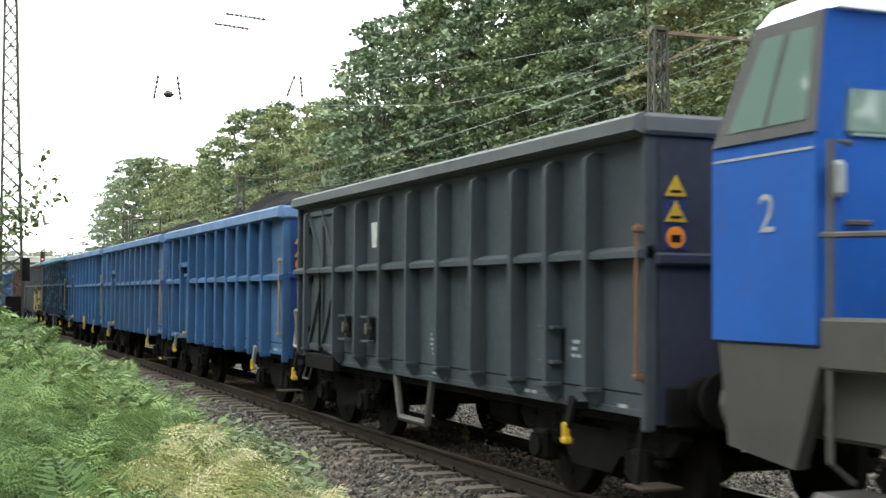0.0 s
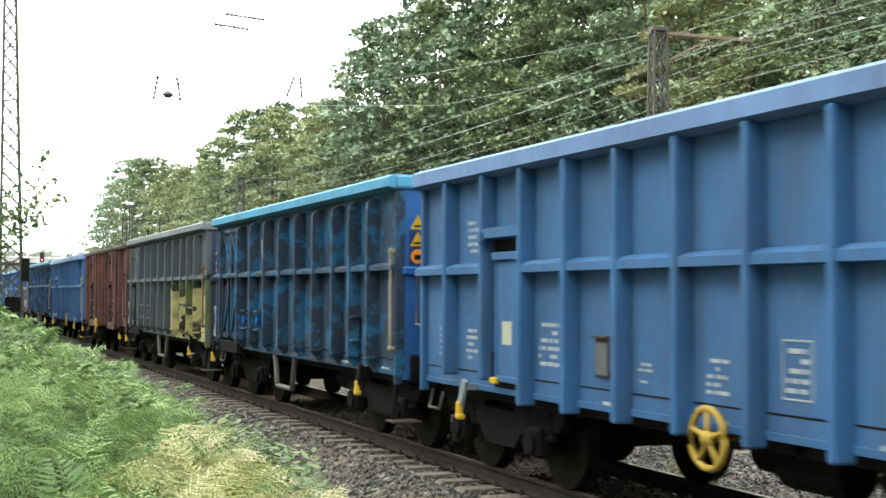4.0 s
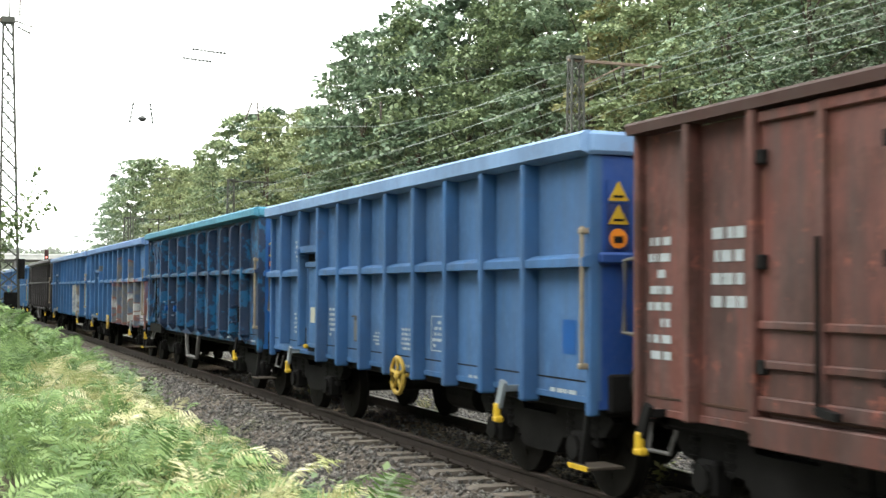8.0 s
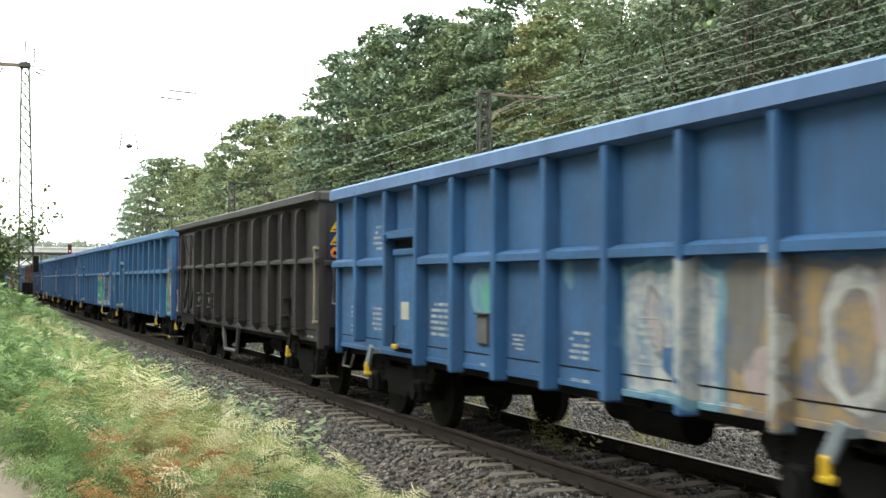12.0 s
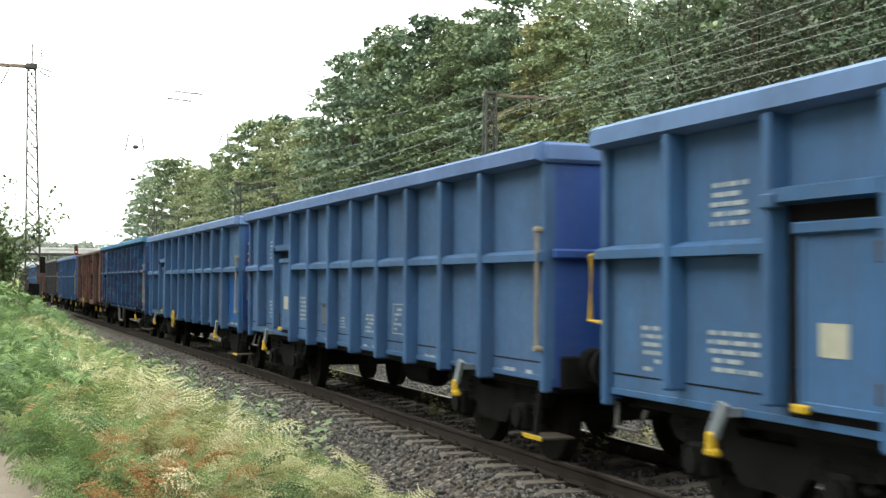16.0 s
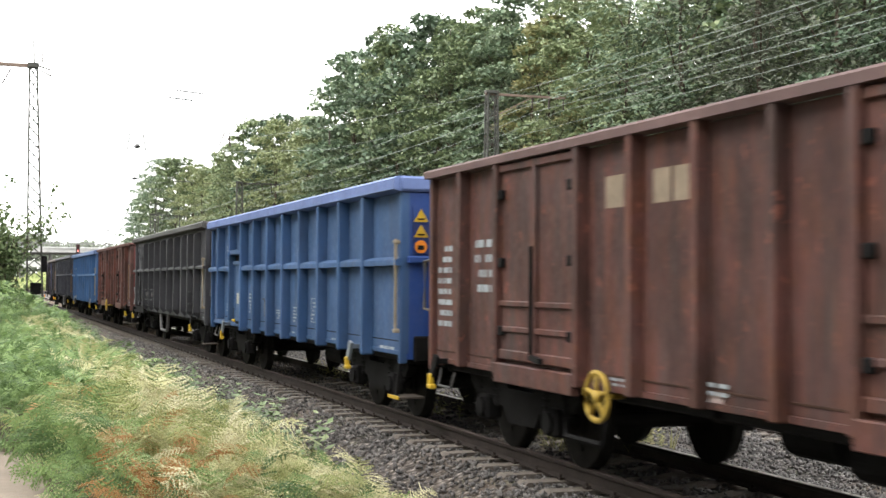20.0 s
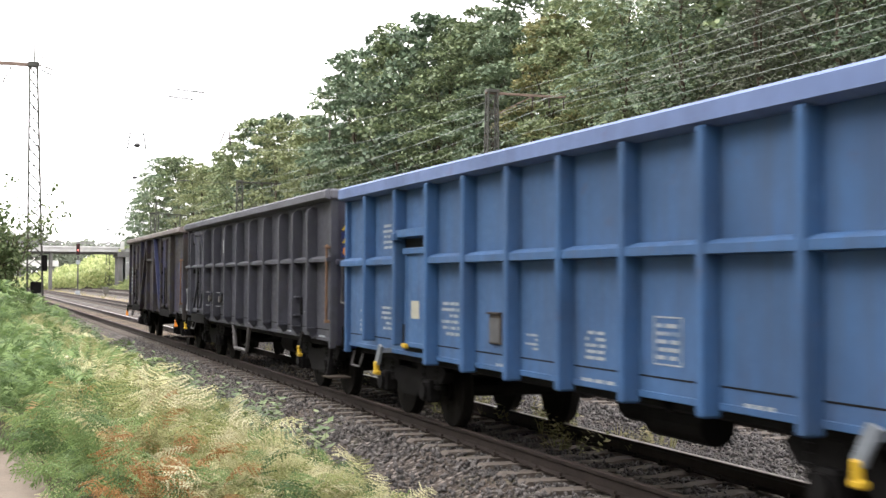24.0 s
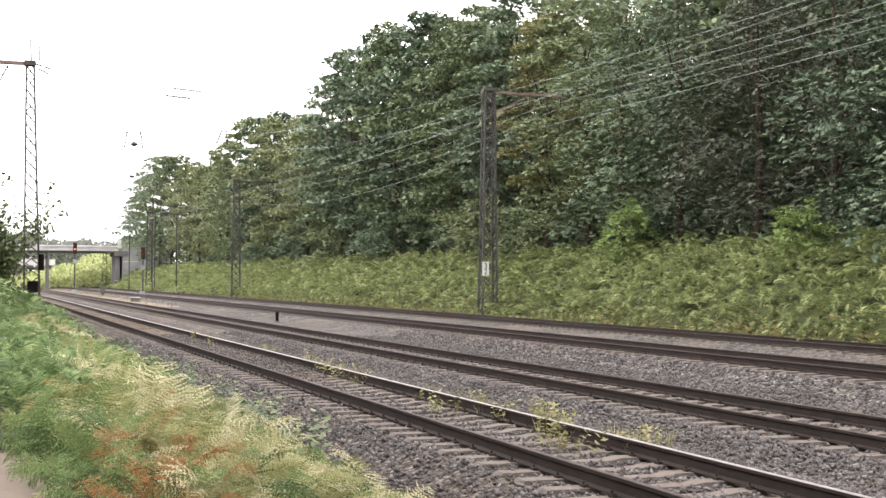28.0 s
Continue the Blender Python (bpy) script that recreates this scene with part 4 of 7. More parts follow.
def build_near_bush():
    """The leafy twigs that reach in front of the left mast, and the bushes under them."""
    rng = np.random.default_rng(41)
    t = thing("hazel_bush", "leafy green bush with bare-tipped twigs beside the mast", "bush")
    round_leaf = (np.array([(0, 0, 0), (0.26, 0.22, 0.03), (0.33, 0.55, 0.02), (0, 1, -0.08), (-0.33, 0.55, 0.02), (-0.26, 0.22, 0.03)]), np.array([(0, 1, 2, 3, 4, 5)]))
    vs, fs, k = [], [], 0
    for i in range(46):
        far = i < 9
        base = Vector((0.95 + rng.normal(0, 0.38), 73.6 + rng.normal(0, 0.9), 0.0))
        if far:
            top = Vector((3.5 + 0.17 * i, 73.6 + rng.normal(0, 0.8), 6.3 - 0.05 * i + rng.normal(0, 0.7)))
            if i % 3 == 0:
                top.z -= 1.6
            mid = base.lerp(top, 0.5) + Vector((-0.5, 0, 0.9))
        else:
            top = base + Vector((rng.uniform(-1.2, 1.0), rng.normal(0, 0.8), rng.uniform(3.0, 8.0)))
            mid = base.lerp(top, 0.5) + Vector((rng.normal(0, 0.25), 0, 0.5))
        part("twig", Shape().bar(base, mid, 0.05, n=5).bar(mid, top, 0.025, n=5), BARK, t)
        n = 34 if far else 190
        u = rng.uniform(0.6 if far else 0.12, 1.02, n)
        p = np.where(u[:, None] < 0.5, np.array(base) + (np.array(mid) - np.array(base)) * (u * 2)[:, None], np.array(mid) + (np.array(top) - np.array(mid)) * (u * 2 - 1)[:, None])
        p = p + rng.normal(0, 0.13 if far else 0.30, (n, 3))
        v, f = scatter(round_leaf[0], round_leaf[1], turns(rng, n, rng.uniform(0.16, 0.30, n), 0.7), p)
        vs.append(v)
        fs.append(f + k)
        k += len(v)
    part("foliage", fast_mesh("foliage", np.concatenate(vs), np.concatenate(fs), NETTLE), None, t)
    # leaf tones darkened to hold the shade on these bushes
    dim, ends = crown_mesh("foliage", leafy("shaded_bramble_leaves", [(0.03, 0.05, 0.02), (0.07, 0.105, 0.04), (0.12, 0.165, 0.06), (0.2, 0.25, 0.095)], 0.6, 0.3, 1.0), 2.2, 2.0, 0.2, 14, 60, 0.36, 322)
    for j, (x, y, s) in enumerate(((1.1, 35.5, 0.42), (1.0, 41, 0.45), (1.6, 47, 0.42))):
        b = thing("bramble", "dark green bramble among the ferns", "bush", "brambles by the mast", at=pose(x, y, 0.05, 0, 0, j * 80))
        part("foliage", dim, None, b)
        part("stem", Shape().bar((0, 0, -0.1), (0.2, 0.1, 1.4), 0.05, n=5).bar((0.05, 0, 0.3), (-0.6, 0.3, 1.2), 0.035, n=5), BARK, b)
        b.scale = (s, s, s)
    crown, ends = crown_mesh("foliage", FERN, 2.2, 1.9, 0.2, 14, 60, 0.4, 321)
    for j, (x, y, s) in enumerate(((-1.2, 45, 0.8), (-0.6, 52, 0.95), (-1.3, 60, 1.2), (0.6, 64, 0.75))):
        b = thing("low_bush", "low dense green bush on the bank", "bush", "low bushes by the mast", at=pose(x, y, 0.05, 0, 0, j * 70))
        part("foliage", crown, None, b)
        b.scale = (s, s, s)


build_near_ferns()
build_far_bank()
build_wood()
build_near_bush()


# ---- masts, wires, signal, bridge ----
def lattice(t, x, y, z0, z1, w0, w1, panels, mat=None, single=False, lean=0.0):
    """A tapered lattice mast: four corner angles and zigzag braces on each face."""
    mat = mat or MASTGREY
    corners = [(-1, -1), (1, -1), (1, 1), (-1, 1)]
    for a, b in corners:
        part("corner_angle", Shape().bar((x + lean + a * w0 / 2, y + b * w0 * 0.35, z0), (x + a * w1 / 2, y + b * w1 * 0.35, z1), 0.085), mat, t)
    for k in range(4):
        s = Shape()
        (a0, b0), (a1, b1) = corners[k], corners[(k + 1) % 4]
        for i in range(panels):
            u, v = i / panels, (i + 1) / panels
            wu, wv = w0 + (w1 - w0) * u, w0 + (w1 - w0) * v
            zu, zv = z0 + (z1 - z0) * u, z0 + (z1 - z0) * v
            xu, xv = x + lean * (1 - u), x + lean * (1 - v)
            p = [(xu + a0 * wu / 2, y + b0 * wu * 0.35, zu), (xv + a1 * wv / 2, y + b1 * wv * 0.35, zv)]
            q = [(xu + a1 * wu / 2, y + b1 * wu * 0.35, zu), (xv + a0 * wv / 2, y + b0 * wv * 0.35, zv)]
            if single:
                part("brace", Shape().bar(*p, 0.04), mat, t)
                part("brace", Shape().bar(*q, 0.04), mat, t)
            s.bar(*p, 0.04).bar(*q, 0.04)
        if not single:
            part("bracing", s, mat, t)["kind"] = "stuff"


def insulator(s, a, b):
    """A ribbed rod between two points."""
    a, b = Vector(a), Vector(b)
    s.bar(a, b, 0.06, n=6)
    n = max(4, int((b - a).length / 0.16))
    for i in range(n):
        c = a.lerp(b, (i + 0.5) / n)
        d = (b - a).normalized() * 0.03
        s.bar(c - d, c + d, 0.12, n=8)


def build_mast(x, y, top, w0, w1, arm, plate=False):
    t = thing("catenary_mast", "grey lattice steel mast with a cross-arm, beside the fern bank", "mast", "masts along the line")
    z0 = float(ground_z(np.array(x), np.array(y))) - 0.3
    lattice(t, x, y, z0, top, w0, w1, 16, None, plate)
    part("cap", Shape().box(x - w1 / 2 - 0.1, x + w1 / 2 + 0.1, y - 0.25, y + 0.25, top - 0.02, top + 0.16, 0.02), MASTGREY, t)
    part("cross_arm", Shape().box(x - 0.4, x + arm, y - 0.07, y + 0.07, top - 0.12, top + 0.02, 0.01).bar((x + arm * 0.55, y, top - 0.1), (x + 0.25, y, top - 1.3), 0.06), ARM if plate else MASTGREY, t)
    s = Shape()
    for k in (0.55, 0.78, 0.98):
        insulator(s, (x + arm * k, y, top - 0.12), (x + arm * k, y, top - 0.75))
    part("insulator_set", s, CERAMIC, t)["kind"] = "stuff"
    if plate:
        pl = part("kilometre_plate", Shape().box(x - w0 / 2 - 0.02, x - w0 / 2 + 0.40, y - 0.36, y - 0.33, 2.15, 2.95, 0.01), plain("plate_white", (0.6, 0.6, 0.58), 0.6, var=0.1), t, "white plate with black figures")
        for ch, z in (("3", 2.56), ("2", 2.22)):
            cu = bpy.data.curves.new("figure", "FONT")
            cu.body, cu.size, cu.extrude, cu.align_x = ch, 0.46, 0.003, "CENTER"
            ob = new("figure", cu)
            me = bpy.data.meshes.new_from_object(ob)
            bpy.data.objects.remove(ob)
            me.materials.clear()
            me.materials.append(IRON)
            part("figure", me, None, pl, at=pose(x - w0 / 2 + 0.19, y - 0.364, z, 90, 0, 0))
    return t


build_mast(28.3, 70.2, 12.9, 0.95, 0.58, 4.7, True)
for yy in (146.0, 222.0, 298.0):
    build_mast(28.2, yy, 13.0, 0.95, 0.6, 4.7)


def build_left_mast():
    x, y = 3.05, 77.0
    t = thing("tall_lattice_mast", "tall grey lattice steel mast with a long cross-arm", "mast")
    lattice(t, x, y, -0.7, 13.9, 0.9, 0.42, 22, None, True, 0.27)
    part("head_plate", Shape().box(x - 0.32, x + 0.3, y - 0.25, y + 0.25, 13.85, 14.15, 0.03), MASTGREY, t)
    part("spike", Shape().bar((x + 0.05, y, 14.1), (x + 0.0, y, 15.4), 0.09, n=6), MASTGREY, t)
    part("cross_arm", Shape().box(x - 13, x, y - 0.1, y + 0.1, 13.88, 14.08, 0.01), ARM, t, "weathered brown cross-arm")
    s = Shape()
    insulator(s, (x - 2.3, y, 13.8), (x - 1.75, y, 12.9))
    insulator(s, (x - 1.2, y, 13.8), (x - 1.65, y, 12.9))
    insulator(s, (x + 0.3, y, 14.0), (x + 1.1, y, 13.75))
    insulator(s, (x + 0.4, y, 13.75), (x + 1.0, y, 13.45))
    insulator(s, (x + 0.5, y, 14.2), (x + 0.5, y, 15.0))
    part("insulator_set", s, CERAMIC, t)["kind"] = "stuff"
    part("weight_box", Shape().box(x - 0.02, x + 0.55, y - 0.75, y - 0.38, 1.05, 1.7, 0.03).box(x + 0.2, x + 0.34, y - 0.6, y - 0.4, -0.6, 1.07, 0.02), IRON, t, "dark box at the mast's foot")
    part("tension_weight", Shape().cyl((x + 0.72, y - 0.5), 0.15, 2.3, 3.2, 2, 10), IRON, t)
    s = Shape()
    for k in range(5):
        s.bar((x - 0.1, y - 0.4, 3.0 + 2.1 * k), (x + (0.75 if k == 2 else 0.35), y - 0.4, 3.1 + 2.1 * k), 0.05)
    part("bracket_set", s, MASTGREY, t)["kind"] = "stuff"


build_left_mast()


def sag_line(s, x, z, y0, y1, drop, w, n=10, end=None):
    pts = []
    for i in range(n + 1):
        u = i / n
        pts.append((x, y0 + (y1 - y0) * u, z + ((z if end is None else end) - z) * u - drop * 4 * u * (1 - u)))
    s.pipe(pts, w, 5)


def build_wires():
    # x, height at the masts, height before the near mast, sag of the near span, sag of the far spans
    lines = [(32.74, 13.1, 14.1, 0.02, 0.5), (30.3, 12.31, 12.31, 0.54, 0.6), (31.17, 12.0, 12.0, 0.33, 1.0), (32.64, 12.06, 12.06, 0.41, 1.2), (30.31, 10.58, 10.58, 0.08, 1.6), (29.4, 12.95, 12.95, 0.5, 0.5)]
    for x, z, near, drop, far in lines:
        t = thing("feeder_wire", "thin grey overhead wire along the line", "wire", "overhead wires")
        for y0 in (-6, 70.2, 146, 222):
            s = Shape()
            first = y0 < 0
            sag_line(s, x, near if first else z, y0, y0 + 76.2, drop if first else far, 0.024, 10, z)
            part("strand", s, WIRE, t)
    t = thing("cross_span", "insulated span wires hung across the tracks", "wire", "cross spans")
    s, c = Shape(), Shape()
    insulator(c, (10.1, 70.2, 12.05), (11.6, 70.2, 11.95))
    insulator(c, (9.7, 70.2, 11.65), (11.0, 70.2, 11.55))
    for dx in (-0.42, 0.42):
        insulator(c, (8.05 + dx * 0.8, 70.2, 9.65), (8.05 + dx * 1.15, 70.2, 8.75))
    c.cyl((8.08, 70.2), 0.1, 8.86, 8.97, 2, 12, 0.21).cyl((8.08, 70.2), 0.21, 8.97, 9.09, 2, 12, 0.08)
    s.pipe([(3.1, 77, 13.6), (10.8, 70.2, 12.0), (28.2, 70.2, 12.7)], 0.014, 4)
    s.pipe([(3.1, 77, 13.2), (10.2, 70.2, 11.6), (28.2, 70.2, 12.3)], 0.014, 4)
    s.bar((7.6, 70.2, 9.65), (7.6, 70.2, 12.2), 0.012).bar((8.5, 70.2, 9.65), (8.5, 70.2, 12.1), 0.012)
    part("span_wire", s, HAZY, t)["kind"] = "stuff"
    part("insulator_set", c, HAZY, t)["kind"] = "stuff"
    s, c = Shape(), Shape()
    s.pipe([(28.2, 70.2, 12.85), (22.6, 70.2, 11.5), (17.8, 70.2, 10.35), (14.5, 70.2, 9.75)], 0.02, 5)
    s.pipe([(28.2, 70.2, 11.8), (22.6, 70.2, 10.2), (18.5, 70.2, 9.2), (12.75, 70.2, 8.85)], 0.02, 5)
    insulator(c, (18.57, 70.2, 10.3), (18.57, 70.2, 9.5))
    insulator(c, (12.73, 70.2, 9.95), (12.43, 70.2, 9.15))
    insulator(c, (12.95, 70.2, 9.95), (13.02, 70.2, 9.15))
    part("lower_span_wire", s, WIRE, t)["kind"] = "stuff"
    part("dropper_insulators", c, CERAMIC, t)["kind"] = "stuff"
    t = thing("cross_span", "insulated span wires hung across the tracks", "wire", "cross spans")
    s, c = Shape(), Shape()
    s.pipe([(10.0, 146, 12.9), (20, 146, 12.75), (36.5, 146, 12.95)], 0.03, 4)
    insulator(c, (10.8, 146, 12.48), (12.55, 146, 12.5))
    s.bar((13.56, 146, 12.2), (13.56, 146, 12.75), 0.05)
    insulator(c, (20.7, 146, 12.93), (22.6, 146, 12.95))
    insulator(c, (31.5, 146, 12.95), (33.0, 146, 12.95))
    c.cyl((16.57, 146), 0.22, 12.95, 13.1, 2, 10, 0.34).cyl((16.57, 146), 0.34, 13.1, 13.25, 2, 10, 0.2)
    part("span_wire", s, HAZY, t)
    part("insulator_set", c, HAZY, t)["kind"] = "stuff"


build_wires()


def build_signal(x, y, low=0.0, lit=True):
    t = thing("railway_signal", "tall light signal with a dark red-lit head between tracks", "signal", "signals")
    part("pole", Shape().bar((x, y, -0.4), (x, y, 5.4 - low), 0.22, n=8), STEEL, t)
    part("head", Shape().box(x - 0.28, x + 0.28, y - 0.2, y + 0.1, 5.5 - low, 7.2 - low, 0.06), plain("signal_head", (0.03, 0.012, 0.012), 0.6), t)
    m, n, l, b = nodes_of("signal_lamp")
    b.inputs["Base Color"].default_value, b.inputs["Emission Color"].default_value, b.inputs["Emission Strength"].default_value = (0.6, 0.05, 0.03, 1), (1, 0.3, 0.25, 1), 1.2
    part("lamp", Shape().cyl((x - 0.02, 6.2 - low), 0.11, y - 0.26, y - 0.2, 1, 12), m if lit else plain("dull_red_lens", (0.12, 0.02, 0.015), 0.4), t, "red lamp")
    part("plate", Shape().box(x - 0.3, x + 0.3, y - 0.2, y - 0.14, 4.1 - low, 4.7 - low, 0.01), WHITE, t, "small white plate")
    part("base", Shape().box(x - 0.35, x + 0.35, y - 0.3, y + 0.3, -0.6, 0.2, 0.05), WHITE, t)


build_signal(14.6, 200.0)
build_signal(22.2, 181.0, 1.0, False)


def build_bridge():
    ABUTMENT = plain("abutment_concrete", (0.27, 0.27, 0.265), 0.9, var=0.3, scale=0.4, bump=0.3, dist=0.03)
    RAILGREY = plain("railing_grey", (0.19, 0.19, 0.185), 0.7, var=0.2)
    y = BRIDGE_Y
    t = thing("road_bridge", "pale concrete road bridge crossing the tracks", "bridge", kind="")
    part("deck", Shape().box(-70, 28.6, y, y + 9, 7.6, 8.5, 0.06).box(-70, 29.4, y - 0.25, y + 9.25, 8.4, 8.75, 0.04), CONCRETE, t)
    for k, yy in enumerate((y - 0.1, y + 8.9)):
        r = part("railing", Shape().box(-70, 28.6, yy, yy + 0.1, 9.55, 9.7, 0.01).box(-70, 29.4, yy, yy + 0.08, 8.95, 9.0, 0.01), RAILGREY, t, "light grey railing")
        for i in range(80):
            if k == 0:
                x = 29.0 - i * 1.1
                part("rail_post", Shape().box(x - 0.09, x + 0.09, yy, yy + 0.1, 8.7, 9.58, 0.01), RAILGREY, r)
    # girder colour darkened to hold the shade under the deck
    part("girder", Shape().box(-70, 29.2, y + 0.3, y + 8.7, 7.25, 7.65, 0.02), plain("girder_shade", (0.07, 0.068, 0.065), 0.8), t)
    for x, w in ((29.2, 0.9), (11.2 + 4.0, 0.4), (1.5, 0.5), (-14, 0.5)):
        part("pier", Shape().box(x - w / 2, x + w / 2, y + 0.6, y + 8.4, -0.6, 7.4, 0.05), CONCRETE_DARK, t)
    part("bearing_block", Shape().box(28.4, 31.2, y - 0.3, y + 9.3, 6.6, 7.7, 0.05), CONCRETE_DARK, t, "dark bearing block")
    part("abutment", Shape().prism([(30.1, -0.5), (30.1, 8.3), (31, 8.5), (40, 8.5), (40, -0.5)], y - 0.2, y + 9.2), ABUTMENT, t)
    part("wall_band", Shape().box(30.2, 40, y - 0.26, y - 0.2, 5.4, 5.55, 0.02), CONCRETE, t)
    part("end_pillar", Shape().box(29.0, 29.8, y - 0.3, y + 0.2, 8.2, 9.9, 0.04), CONCRETE, t)
    b = thing("far_bridge", "second pale bridge farther along the line", "bridge")
    part("deck", Shape().box(-70, 22, 372, 380, 5.4, 7.0, 0.06), CONCRETE, b)
    for x in (-4.0, 12.5, 20.5):
        part("pier", Shape().box(x - 0.5, x + 0.5, 373, 379, -0.6, 5.5, 0.05), CONCRETE_DARK, b)


build_bridge()


def build_line_side():
    g = "line-side equipment"
    t = thing("marker_post", "short dark marker post in the ballast", "post", g)
    part("post", Shape().box(15.5, 15.66, 68.9, 69.02, -0.5, 0.12, 0.01), IRON, t)
    part("foot", Shape().box(15.45, 15.71, 68.85, 69.07, -0.52, -0.36, 0.02), CONCRETE_DARK, t)
    t = thing("cable_box", "low concrete cable box beside the track", "box", g)
    part("body", Shape().box(15.2, 16.1, 133, 133.9, -0.5, -0.05, 0.03), CONCRETE_DARK, t)
    part("lid", Shape().box(15.15, 16.15, 132.95, 133.95, -0.05, 0.02, 0.02), CONCRETE, t)
    for x, y in ((16.6, 178.0), (28.4, 160.0)):
        t = thing("point_machine", "small grey control box on a post", "box", g)
        part("cabinet", Shape().box(x - 0.38, x + 0.38, y - 0.25, y + 0.25, 0.0, 0.75, 0.04), ROOFGREY, t)
        part("post", Shape().box(x - 0.12, x + 0.12, y - 0.1, y + 0.1, -0.6, 0.0, 0.02), STEEL, t)
        part("roof", Shape().box(x - 0.44, x + 0.44, y - 0.32, y + 0.32, 0.75, 0.85, 0.02), CONCRETE_DARK, t)
    for x, y, h in ((27.6, 213, 14.5), (28.1, 214, 13.0), (28.2, 191, 11.5), (25.2, 224, 9.0)):
        t = thing("line_pole", "slim grey pole beside the far tracks", "pole", g)
        part("shaft", Shape().bar((x, y, -0.6), (x, y, h), 0.18, n=7), MASTGREY, t)
        part("bracket", Shape().box(x - 0.9, x + 0.9, y - 0.05, y + 0.05, h - 0.3, h - 0.2, 0.01), MASTGREY, t)


build_line_side()

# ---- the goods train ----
# each wagon's rear end along the line, counted at the train's own zero, and its length as a share of the long
# pattern's:
# the leading wagons are shortened and placed to fit the camera's view
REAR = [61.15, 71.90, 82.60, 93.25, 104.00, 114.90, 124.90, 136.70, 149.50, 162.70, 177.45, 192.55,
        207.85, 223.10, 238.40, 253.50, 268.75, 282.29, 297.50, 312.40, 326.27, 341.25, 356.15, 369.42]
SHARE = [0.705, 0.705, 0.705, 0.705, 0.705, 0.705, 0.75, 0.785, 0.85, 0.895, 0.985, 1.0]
LONG, SHORT = 14.1, 12.45
SIGNBLUE = plain("sign_blue", (0.02, 0.03, 0.10), 0.5)
LIDGREY = plain("card_grey", (0.085, 0.085, 0.085), 0.7, var=0.25, scale=6)
CREAM = plain("cream_label", (0.32, 0.31, 0.25), 0.7, var=0.15, scale=8)
RUSTBOX = plain("rusty_box", (0.045, 0.035, 0.028), 0.8, var=0.4, scale=6)
FADED = plain("faded_mark", (0.21, 0.165, 0.12), 0.75, var=0.3, scale=6)
SEAMBROWN = plain("seam_brown", (0.04, 0.02, 0.013), 0.85, var=0.6, scale=5)
MARK = plain("mark_white", (0.42, 0.43, 0.43), 0.65, var=0.3, scale=7)
HANDLE = plain("bare_steel_handle", (0.24, 0.25, 0.255), 0.5, 0.3, var=0.25, scale=6)
WHEELSETS = []


def both(fn):
    """The same shape on both sides of the wagon, one after the other."""
    for s in (-1, 1):
        fn(s)


def sbox(sh, s, x0, x1, y0, y1, z0, z1, c=0.0):
    return sh.box(min(s * x0, s * x1), max(s * x0, s * x1), y0, y1, z0, z1, c)


def bars(sh, s, x, y0, y1, z0, z1, rows, rng, gap=0.5):
    """Lines of unreadable lettering as short bars."""
    h = (z1 - z0) / rows
    for r in range(rows):
        za, zb = z0 + h * (r + gap / 2), z0 + h * (r + 1 - gap / 2)
        y = y0 + rng.uniform(0, 0.05)
        while y < y1 - 0.04:
            w = min(rng.uniform(0.03, 0.2), y1 - y)
            if rng.random() < 0.86:
                sbox(sh, s, x, x + 0.004, y, y + w, za, zb)
            y += w + rng.uniform(0.025, 0.07)


